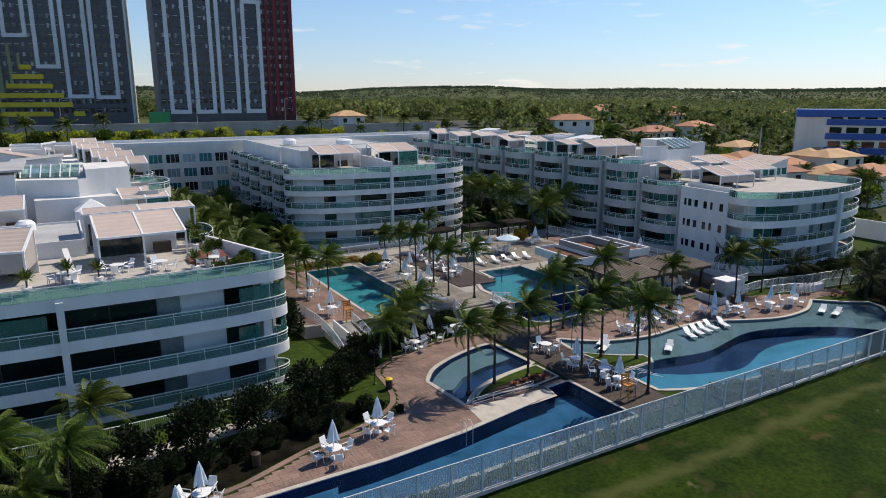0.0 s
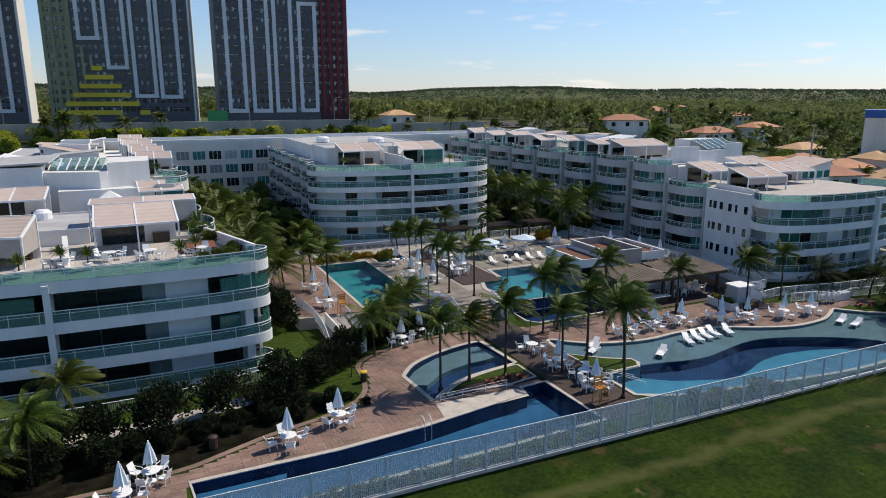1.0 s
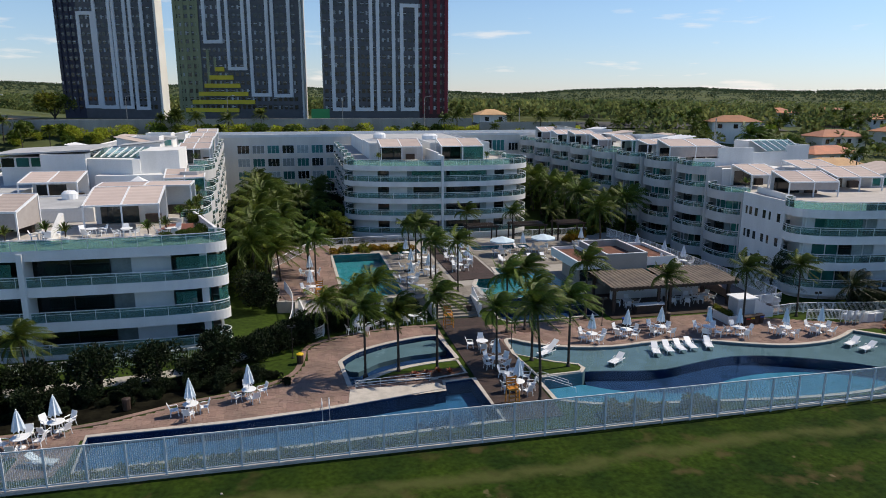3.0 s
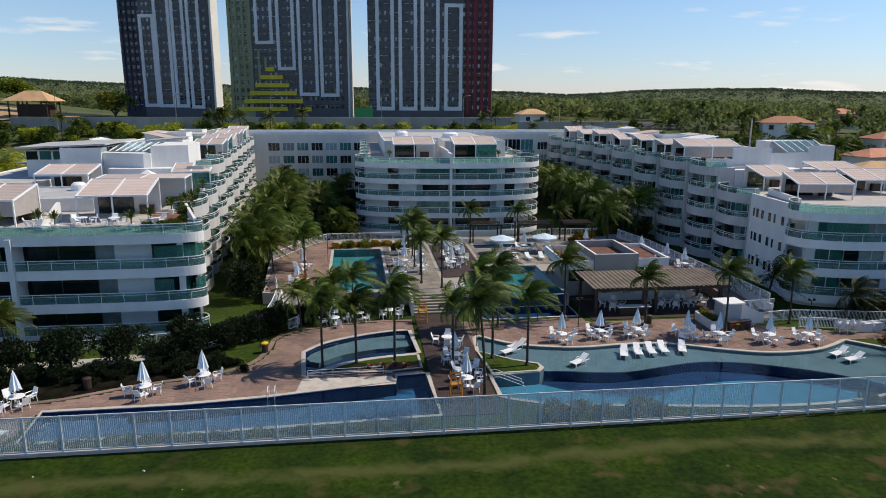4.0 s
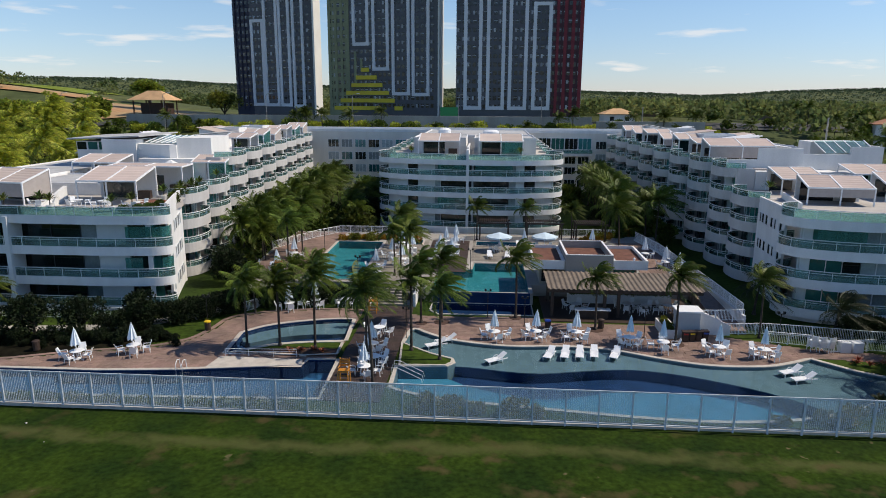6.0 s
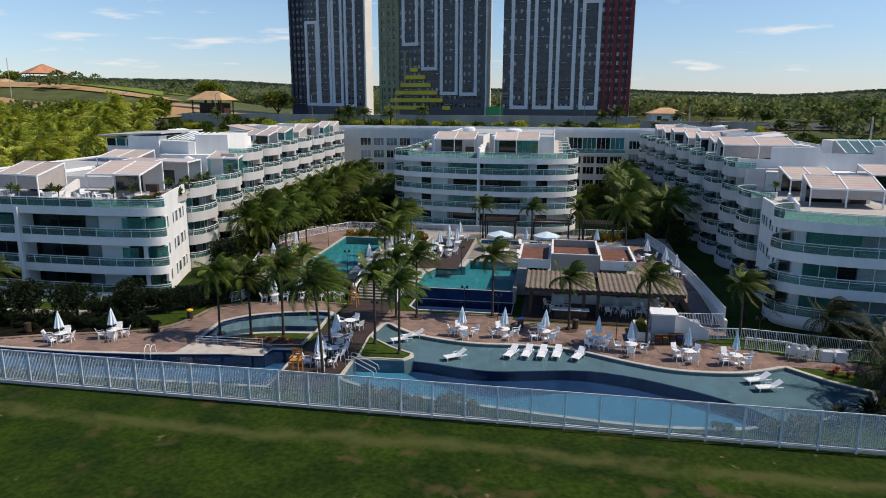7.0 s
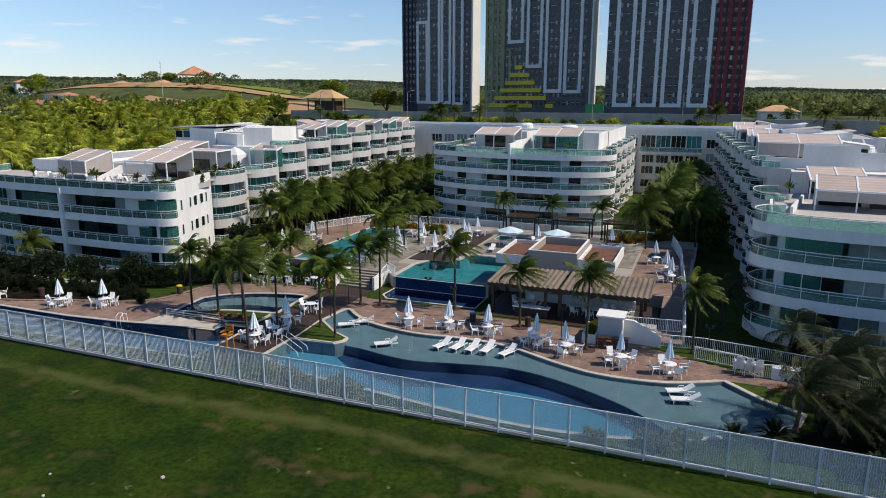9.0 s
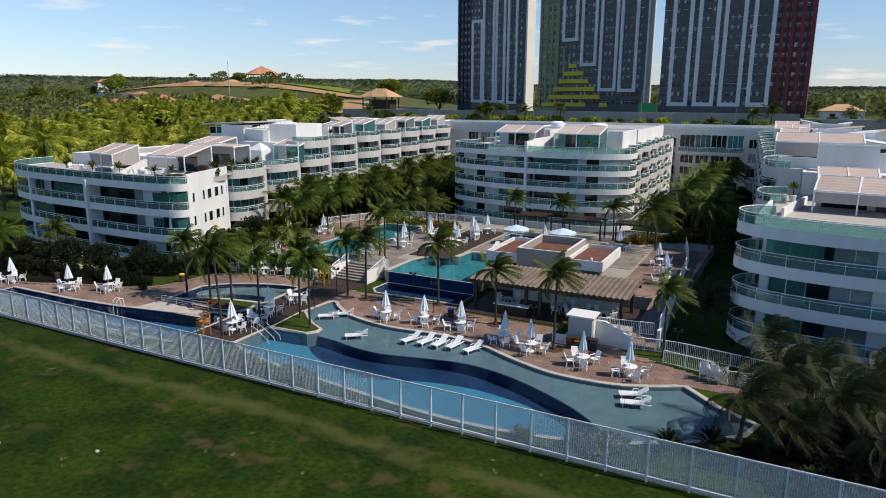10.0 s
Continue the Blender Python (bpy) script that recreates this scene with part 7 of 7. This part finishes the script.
for x, y in ((9.9, 51.2), (11.0, 51.6), (12.0, 52.2), (12.3, 53.4), (11.4, 58.6), (10.9, 59.6)):
    shrub(x, y, 9.34, COURT, 0.42, "leafy green bush on a roof terrace", "terrace plants")
pot_mesh = Shape().lathe([(0.22, 0), (0.32, 0.5), (0.34, 0.55)], 10).mesh("pot", STUCCO)
for x, y, z in ((1.6, 52.2, 9.34), (-2.8, 51.6, 9.34), (8.2, 52.0, 9.34), (9.4, 53.6, 9.34), (-0.3, 53.4, 9.34), (-4.9, 53.0, 9.34), (9.6, 60.0, 9.34), (10.2, 63.0, 9.43), (10.4, 65.4, 9.43), (10.6, 67.2, 9.43), (-9.0, 52.2, 9.34), (33.5, 93.5, 11.53), (50.5, 92.8, 11.53), (77.4, 66.0, 9.9), (9.3, 75.5, 9.43), (7.6, 88.4, 12.28)):
    it = empty("potted_palm", "small potted palm on a roof terrace", "plant", "potted palms")
    it.location = (x, y, z)
    share("pot", pot_mesh, it)
    share("foliage", POTLEAF, it, pose(0, 0, 1.05) @ Matrix.Scale(1.05, 4))
    share("stem", Shape().tube([(0, 0, 0.4), (0.03, 0, 0.7), (0.02, 0.03, 1.1)], 0.06, 5).mesh("stem", TRUNK), it)
for x, y, z, w_, d_, h_ in ((-3.2, 70.3, 10.65, 1.6, 1.6, 0.9), (88.0, 92.0, 13.04, 2.6, 1.8, 0.8), (46.0, 116.0, 14.0, 3.0, 2.0, 0.9), (37.0, 120.0, 14.0, 2.4, 2.0, 1.0)):
    it = tagged(Shape().lathe([(w_ / 2, z), (w_ / 2, z + h_ * 0.7), (w_ / 3, z + h_)], 14, (x, y)).make("water_tank", PLASTIC), "white rooftop water tank", "tank", "water tanks")
for i in range(10):
    x, y, z = (83 + (i % 5) * 2.3, 96.5 + (i // 5) * 12.0, 13.1)
    tagged(Shape().box(-1.0, -0.9, 0, 1.0, 0.9, 0.06, pose(x, y, z + 0.35, 18, 0, 0)).make("solar_panel", GREYP), "grey solar water heater panel on the roof", "solar panel", "solar panels")

# ---- surroundings ----
def patch(x0, y0, x1, y1, n, material, name, label, lift=0.25, wobble=6.0, seed=1):
    """A piece of surface that follows the land, with an uneven outline."""
    rnd = random.Random(seed)
    ph = [rnd.uniform(0, 6) for _ in range(4)]
    v, f = [], []
    for j in range(n + 1):
        for i in range(n + 1):
            u, w = i / n, j / n
            x = x0 + (x1 - x0) * u + wobble * math.sin(ph[0] + w * 7) * (u - 0.5)
            y = y0 + (y1 - y0) * w + wobble * math.sin(ph[1] + u * 6) * (w - 0.5)
            v.append((x, y, float(height(x, y)) + lift))
    f = [(j * (n + 1) + i, j * (n + 1) + i + 1, (j + 1) * (n + 1) + i + 1, (j + 1) * (n + 1) + i) for j in range(n) for i in range(n)]
    return tagged(Shape().add(v, f).make(name, material, smoothed=True), label, "ground", kind="structure")


patch(-400, 316, -150, 338, 14, DIRT, "dirt_ground", "bare orange earth on the hillside", 0.5, 12, 2)
patch(-230, 270, -110, 300, 14, DIRT, "dirt_ground", "bare sandy earth below the hill", 0.4, 10, 3)
patch(-380, 340, -170, 376, 14, BANKGRASS, "grass_bank", "green grass bank below the pavilion, sunlight in its colour", 0.45, 6, 4)
patch(-140, 246, -75, 290, 12, DIRT, "dirt_ground", "pale bare earth beside the road", 0.5, 6, 5)
patch(-170, 207, 200, 222, 30, ROADMAT, "road", "asphalt road behind the apartment blocks", 0.3, 0, 6)


def house(x, y, w, d, h, ang, roof_mat, wall_mat, label, roof=2.2, open_=False, eave=0.7):
    """A house with a hipped tile roof, walls, and dark openings; open_ leaves posts only."""
    it = empty("house", label, "house")
    z = float(height(x, y))
    it.matrix_world = pose(x, y, z, 0, 0, ang)
    if open_:
        for sx in (-1, 0, 1):
            for sy in (-1, 1):
                Shape().box(sx * w * 0.46 - 0.2, sy * d * 0.46 - 0.2, -2, sx * w * 0.46 + 0.2, sy * d * 0.46 + 0.2, h).make("post", WOODDARK, it)
        Shape().box(-w * 0.4, -d * 0.1, -2, w * 0.4, d * 0.4, h * 0.8).make("wall", WOODDARK, it)
    else:
        Shape().box(-w / 2, -d / 2, -3, w / 2, d / 2, h).make("wall", wall_mat, it)
        for i in range(max(2, int(w / 4))):
            xx = -w / 2 + w * (i + 0.5) / max(2, int(w / 4))
            wn_ = empty("window")
            wn_.parent = it
            Shape().box(xx - 0.7, -d / 2 - 0.06, h - 2.2, xx + 0.7, -d / 2 + 0.05, h - 0.8).make("pane", PANEDARK, wn_)
            Shape().box(xx - 0.85, -d / 2 - 0.12, h - 2.32, xx + 0.85, -d / 2 - 0.0, h - 2.2).make("sill", FRAMEW, wn_)
    a, b, r = w / 2 + eave, d / 2 + eave, max(0.0, (w - d) / 2)
    Shape().add([(-a, -b, h), (a, -b, h), (a, b, h), (-a, b, h), (-r, 0, h + roof), (r, 0, h + roof), (-a, -b, h - 0.15), (a, -b, h - 0.15), (a, b, h - 0.15), (-a, b, h - 0.15)],
                [(0, 1, 5, 4), (1, 2, 5), (2, 3, 4, 5), (3, 0, 4), (0, 6, 7, 1), (1, 7, 8, 2), (2, 8, 9, 3), (3, 9, 6, 0), (9, 8, 7, 6)]).make("roof", roof_mat, it)
    return it


house(-88.5, 254.0, 15.0, 9.0, 6.2, -8, CLAYPALE, CREAM, "open pavilion with a pale tiled hip roof", 3.6, True, 1.1)
house(-269.0, 377.0, 19.0, 17.0, 7.5, -35, CLAY, WOODDARK, "two-storey timber pavilion with a red pyramid roof", 6.0, True, 2.6)
house(-322.0, 362.0, 30.0, 11.0, 4.2, -30, CLAYPALE, CLAYPALE, "long low orange house with a clay tile roof", 2.4)
house(-296.0, 374.0, 22.0, 10.0, 3.6, -34, CLAYPALE, CREAM, "low house with an orange tile roof on the bank", 2.2)
house(-240.0, 250.0, 16.0, 10.0, 7.0, -28, CLAY, STUCCO, "two-storey white house with a red tile roof", 1.8)
house(-262.0, 262.0, 22.0, 9.0, 5.5, -24, FIBRE, STUCCO, "white house with a dark shallow roof", 1.2)
house(-345.0, 305.0, 22.0, 10.0, 9.0, -30, CLAY, STUCCO, "two-storey white house with an orange tile roof", 2.0)
for i, (x, y) in enumerate(((-272, 236), (-262, 249), (-248, 244), (-240, 262), (-285, 240), (-252, 270), (-228, 258))):
    house(x, y, 10 + i % 3 * 3, 8, 3.2, -25 + 8 * (i % 3), CLAY, STUCCO, "white house with a red tile roof among trees", 1.8)
house(88.3, 219.0, 10.0, 7.0, 3.2, 5, CLAYPALE, CREAM, "small hut with an ochre tile roof", 1.8)
for i, (x, y, w, a) in enumerate(((158, 140, 16, -12), (172, 158, 18, 8), (190, 175, 16, 0), (176, 128, 15, 15), (205, 150, 14, 5), (165, 192, 15, -20), (230, 190, 16, 10), (150, 116, 16, 4), (185, 106, 14, -6), (260, 230, 18, 12), (215, 235, 14, -8), (136, 92, 14, -10), (160, 92, 14, 8), (182, 84, 14, 0), (126, 104, 12, 12), (170, 112, 15, -10), (196, 118, 16, 10), (150, 78, 14, 6), (172, 72, 14, -4))):
    house(x, y, w, 9, 4.6 + (i % 3) * 0.9, a, CLAY if i % 4 else CLAYPALE, STUCCO if i % 2 else CREAM, "low house with a clay tile roof among palms", 2.0)
blue = empty("school_building", "long cream and bright blue flat-roofed building", "building")
blue.matrix_world = pose(199.0, 126.0, 4.0, 0, 0, -56)
Shape().box(0, 0, -4, 70, 14, 13.2).make("wall", CREAM, blue)
for k in range(3):
    Shape().box(8.0, -0.4, 1.4 + 4.2 * k, 70.2, 0.0, 3.2 + 4.2 * k).make("band", BLUEPAINT, blue)
    for i in range(14):
        Shape().box(9.0 + 4.4 * i, -0.12, 3.3 + 4.2 * k, 12.2 + 4.4 * i, 0.05, 5.0 + 4.2 * k).make("window_pane", PANEDARK, blue)
Shape().box(-0.2, -0.5, 12.2, 70.4, 14.2, 14.4).make("parapet", BLUEPAINT, blue)
for x, y in ((-26.0, 203.0), (2.0, 203.5), (36.0, 203.0), (-60, 203), (-95, 204), (-108, 240), (62, 204)):
    it = empty("street_lamp", "tall grey street lamp with a curved arm", "street lamp", "street lamps")
    it.location = (x, y, float(height(x, y)))
    z_ = 17.6 - float(height(x, y)) + 4.5
    Shape().tube([(0, 0, 0), (0, 0, z_ - 1.0), (0.3, 0, z_ - 0.3), (1.6, 0, z_)], 0.12, 6, 0.07).make("post", CONCRETE, it)
    Shape().box(1.5, -0.15, z_ - 0.08, 2.3, 0.15, z_ + 0.08).make("lamp_head", METALW, it)
for x, y, hgt in ((92.5, 200.0, 18.5), (108.0, 118.0, 17.5), (-225.0, 300.0, 40.0), (130.0, 90.0, 16.0)):
    it = tagged(Shape().tube([(x, y, float(height(x, y)) - 1), (x, y, hgt)], 0.22, 7, 0.14).make("utility_pole", CONCRETE), "weathered concrete utility pole", "pole", "utility poles")
tagged(Shape().box(27.5, 240.0, 10, 34.0, 240.3, 17.6).make("hoarding", GREENP), "green site hoarding between the towers", "hoarding")
tagged(Shape().box(CX1 - 0.2, 40.0, -0.5, CX1 + 0.1, 137.0, 3.0).make("boundary_wall", STUCCO), "plain white boundary wall", "wall", kind="structure")


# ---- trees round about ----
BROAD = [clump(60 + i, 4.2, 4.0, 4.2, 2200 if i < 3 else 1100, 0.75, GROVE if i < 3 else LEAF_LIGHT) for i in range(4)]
BTRUNK = Shape().tube([(0, 0, -4.5), (0.1, 0.1, -1.0), (0.3, 0, 2.5)], 0.32, 7, 0.16)
for a in (0.3, 1.6, 2.9, 4.2, 5.4):
    BTRUNK.tube([(0.1, 0.1, -1.0), (1.3 * math.cos(a), 1.3 * math.sin(a), 1.0), (2.6 * math.cos(a), 2.6 * math.sin(a), 2.8)], 0.14, 5, 0.05)
BTRUNK = BTRUNK.mesh("trunk", TRUNK)
wood_rnd = random.Random(77)


def broad(x, y, z, s, label="broad leafy green tree", flat=1.0):
    it = empty("tree", label, "tree", "broadleaf trees")
    it.matrix_world = pose(x, y, z, 0, 0, wood_rnd.uniform(0, 360)) @ Matrix.Diagonal((s, s, s * flat, 1))
    share("crown", wood_rnd.choice(BROAD), it)
    share("trunk", BTRUNK, it)


def heap(meshes, placed, name, label, category="woodland"):
    """Many plants joined into one mesh: copies of the given meshes at (x, y, z, turn, scale)."""
    src = [([tuple(v.co) for v in m_.vertices], [tuple(p.vertices) for p in m_.polygons], m_.materials[0]) for m_ in meshes]
    verts, faces = [], []
    for k, (x, y, z, a, s) in enumerate(placed):
        vs, fs, _ = src[k % len(src)]
        n0, ca, sa = len(verts), math.cos(a) * s, math.sin(a) * s
        verts += [(x + p[0] * ca - p[1] * sa, y + p[0] * sa + p[1] * ca, z + p[2] * s) for p in vs]
        faces += [tuple(i + n0 for i in f) for f in fs]
    me_ = bpy.data.meshes.new(name)
    me_.from_pydata(verts, [], faces)
    me_.materials.append(src[0][2])
    return tagged(new(name, me_), label, category, kind="stuff")


grove = []
while len(grove) < 190:
    x, y = wood_rnd.uniform(-190, -27), wood_rnd.uniform(58, 205)
    if (x > -32 and y < 100) or math.hypot(x - 77, y + 4) < 95 or (x > -24 and y < 150) or (y > 128 and x > 18 - 0.5 * y):
        continue
    z = float(height(x, y)) if not (CX0 < x < CX1 and CY0 < y < CY1) else 0.0
    grove.append((x, y, z - 0.3, wood_rnd.uniform(-0.5, 0.5), wood_rnd.choice((1.25, 1.4, 1.55)) * wood_rnd.uniform(0.95, 1.08)))
heap([PALMS[5][1], PALMS[6][1]], grove, "grove_palm_crowns", "yellow-green coconut palm crowns of a dense grove, sunlight in their colour")
heap([PALMS[5][0], PALMS[6][0]], grove, "grove_palm_trunks", "thin grey palm trunks of a dense grove")
road_p, road_b, town_p, town_b = [], [], [], []
for i in range(70):
    x, y = wood_rnd.uniform(-75, 112), wood_rnd.uniform(188, 203)
    z = float(height(x, y))
    (road_p if i % 3 == 0 else road_b).append((x, y, z + (-1.0 if i % 3 == 0 else 1.2), wood_rnd.uniform(0, 6), wood_rnd.uniform(0.9, 1.3) if i % 3 == 0 else wood_rnd.uniform(0.4, 0.75)))
for i in range(150):
    x, y = wood_rnd.uniform(114, 270), wood_rnd.uniform(58, 240)
    z = float(height(x, y))
    (town_p if i % 2 else town_b).append((x, y, z if i % 2 else z + 1.5, wood_rnd.uniform(0, 6), wood_rnd.uniform(0.9, 1.35) if i % 2 else wood_rnd.uniform(0.45, 0.95)))
garden_trees = []
for i in range(46):
    x, y = wood_rnd.uniform(112, 230), wood_rnd.uniform(70, 200)
    garden_trees.append((x, y, float(height(x, y)) + 0.6, wood_rnd.uniform(0, 6), wood_rnd.uniform(0.6, 1.15)))
heap([clump(90, 4.0, 3.8, 3.4, 1300, 0.7, GARDEN), clump(91, 3.6, 4.0, 3.8, 1300, 0.7, GARDEN)], garden_trees, "garden_trees", "bright green leafy trees between the houses", "trees")
for placed, what in ((road_p, "roadside"), (town_p, "town")):
    heap([PALMS[0][1], PALMS[1][1]], placed, what + "_palm_crowns", "green coconut palm crowns along the road" if what == "roadside" else "green coconut palm crowns among houses")
    heap([PALMS[0][0], PALMS[1][0]], placed, what + "_palm_trunks", "thin grey palm trunks along the road" if what == "roadside" else "thin grey palm trunks among houses")
for placed, what in ((road_b, "roadside"), (town_b, "town")):
    heap(COURT, [(x, y, z - 1.0, a, s * 2.4) for x, y, z, a, s in placed], what + "_trees", "leafy green trees along the road" if what == "roadside" else "leafy green trees among houses")
verge = []
for i in range(90):
    x, y = wood_rnd.uniform(-70, 112), wood_rnd.uniform(193, 203.5)
    verge.append((x, y, float(height(x, y)) - 0.3, wood_rnd.uniform(0, 6), wood_rnd.uniform(0.35, 0.75)))
# lit version of the light green leaf, sun on the verge included in colour
VERGE = mat("sun_brightened_yellow_green_leaf", (0.44, 0.47, 0.06), 0.6, var=0.3, scale=0.3, fine=2.0, second=(0.26, 0.31, 0.04), island=0.4, spec=0.2, leaf=0.5)
heap([clump(80, 4.0, 3.8, 3.6, 900, 0.8, VERGE)], verge, "roadside_bushes", "yellow-green bushes before the roadside wall, sunlight in their colour", "bushes")
for x, y, s in ((129.3, 133.5, 1.75), (134.0, 136.0, 1.7), (138, 131, 1.6), (110, 128.0, 1.5), (106.0, 122.0, 1.4)):
    palm(x, y, float(height(x, y)) if y > 137 or x > 112 else 0, 3, s, "very tall coconut palm behind the block", "town palms")
broad(-129, 329, 22.5, 2.1, "wide flat-topped old tree on the hill", 0.55)
broad(-64, 264, 15.5, 1.6, "dark rounded tree beside the tower", 0.8)
broad(-306, 392, 31.0, 1.5, "round tree beside the pavilion", 0.8)
for i in range(46):
    x, y = wood_rnd.uniform(-190, -100), wood_rnd.uniform(186, 238)
    broad(x, y, float(height(x, y)) + 1.6, wood_rnd.uniform(1.1, 1.6), "round dark green tree below the hill", 0.85)
for i in range(18):
    x, y = wood_rnd.uniform(-440, -345), wood_rnd.uniform(215, 290)
    broad(x, y, float(height(x, y)) + 3.0, wood_rnd.uniform(1.3, 2.1), "broad dark tree on the skyline", 0.85)
for i in range(9):
    x, y = wood_rnd.uniform(-420, -295), wood_rnd.uniform(290, 330)
    broad(x, y, float(height(x, y)) + 3.0, wood_rnd.uniform(0.8, 1.6), "round tree on the hill")


def wood(points, cards, size, name, label, seed, mat_=None, facing=False):
    """Far woodland as one mesh: every tree a loose heap of leaf blades, some with palm stars."""
    g = np.random.default_rng(seed)
    P = np.asarray(points)
    n = len(P)
    hgt = g.uniform(0.75, 1.3, n) * size
    c = np.repeat(P, cards, 0)
    hh = np.repeat(hgt, cards)
    a, b = g.uniform(0, 2 * np.pi, n * cards), g.uniform(-0.2, 1.0, n * cards)
    rr = np.sqrt(np.clip(1 - b * b, 0, 1)) * g.uniform(0.6, 1.1, n * cards)
    ctr = c + np.stack([np.cos(a) * rr * hh * 0.55, np.sin(a) * rr * hh * 0.55, hh * (0.55 + 0.42 * b)], -1)
    out = np.stack([np.cos(a) * rr, np.sin(a) * rr, b + 0.25], -1) + g.normal(0, 0.45, (n * cards, 3))
    out /= np.linalg.norm(out, axis=1, keepdims=True)
    sd = np.cross(out, g.normal(0, 1, (n * cards, 3)))
    sd /= np.linalg.norm(sd, axis=1, keepdims=True)
    if facing:
        out = np.cross(out, sd)
    L = (hh * g.uniform(0.22, 0.42, n * cards))[:, None] * (0.55 if facing else (0.62 if cards > 50 else 0.8))
    v = np.stack([ctr - out * L * 0.5, ctr + sd * L * 0.42, ctr + out * L * 0.6, ctr - sd * L * 0.42], 1).reshape(-1, 3)
    f = np.arange(n * cards * 4).reshape(-1, 4)
    me_ = bpy.data.meshes.new(name)
    me_.from_pydata(v.tolist(), [], f.tolist())
    me_.materials.append(mat_ or FOREST)
    return tagged(new(name, me_), label, "woodland", kind="stuff")


def scatter(n, r0, r1, seed):
    g = np.random.default_rng(seed)
    r = np.sqrt(g.uniform(r0 ** 2, r1 ** 2, n))
    a = np.radians(g.uniform(-68, 68, n))
    x, y = 40 + r * np.sin(a), r * np.cos(a)
    keep = ~((x > -75) & (x < 84) & (y > 200) & (y < 310)) & (y > 60) & ~((x > CX0) & (x < CX1) & (y < CY1)) & ~((x > -175) & (x < 115) & (y < 222)) & ~((x > 113) & (x < 250) & (y < 240) & (g.uniform(0, 1, n) < 0.6))
    hill = (x > -440) & (x < -75) & (y > 240) & (y < 470) & (np.hypot(x - 40, y) < 640) & (g.uniform(0, 1, n) < np.where(y > 258, 0.93, 0.75))
    keep &= ~hill & ~((x > -155) & (x < -62) & (y > 222) & (y < 305))
    x, y = x[keep], y[keep]
    return np.stack([x, y, height(x, y)], -1)


gg = np.random.default_rng(12)
gxx, gyy = gg.uniform(-190, -28, 1000), gg.uniform(70, 212, 1000)
ok_ = ~((gyy > 140) & (gxx > 18 - 0.5 * gyy)) & ~((gxx > -60) & (gyy < 100))
gxx, gyy = gxx[ok_], gyy[ok_]
wood(np.stack([gxx, gyy, np.where((gxx > CX0) & (gyy < CY1), 0, height(gxx, gyy))], -1), 130, 3.7, "grove_undergrowth", "dense green grove beside the blocks, sunlight in its leaf colour", 9, mat_=GROVE, facing=True)
wood(scatter(5200, 205, 560, 1), 64, 6.6, "woodland_near", "mixed green palms and trees filling the plain", 1)
wood(scatter(9000, 540, 1150, 2) - np.array([0, 0, 2.5]), 16, 8.0, "woodland_middle", "dense green woodland on the plain", 2)
wood(scatter(14000, 1050, 2150, 3) - np.array([0, 0, 4.5]), 9, 10.0, "woodland_far", "distant wooded ridges on the horizon", 3, mat_=FOREST_HAZED)
far_rnd = random.Random(8)
roofs, walls_ = Shape(), Shape()
for i in range(60):
    r, a = far_rnd.uniform(350, 950), math.radians(far_rnd.uniform(-60, 60))
    x, y = 40 + r * math.sin(a), r * math.cos(a)
    z = float(height(x, y)) + 5.5
    w = far_rnd.uniform(4, 8)
    if x < -70 and r < 700:
        continue
    roofs.add([(x - w, y - 5, z), (x + w, y - 5, z), (x + w, y + 5, z), (x - w, y + 5, z), (x - w * 0.5, y, z + 2.4), (x + w * 0.5, y, z + 2.4)],
              [(0, 1, 5, 4), (1, 2, 5), (2, 3, 4, 5), (3, 0, 4), (3, 2, 1, 0)])
    walls_.box(x - w + 0.5, y - 4.5, z - 6, x + w - 0.5, y + 4.5, z - 0.02)
tagged(walls_.make("far_house_walls", FIBRE), "pale walls of scattered far houses", "houses", kind="stuff")
tagged(roofs.make("far_houses", CLAY), "scattered far houses with clay roofs", "houses", kind="stuff")

# stones on the field
tuft_rnd = random.Random(21)
stones = Shape()
for i in range(18):
    x, y, r = tuft_rnd.uniform(0, 80), tuft_rnd.uniform(12, 27.5), tuft_rnd.uniform(0.03, 0.09) * (2.2 if i % 11 == 0 else 1)
    stones.lathe([(r * 0.7, -0.14), (r, -0.08), (r * 0.8, -0.08 + r * 0.5), (r * 0.25, -0.08 + r * 0.75)], 6, (x, y))
tagged(stones.make("field_stones", COPING), "small pale stones lying in the grass", "stones", kind="stuff")
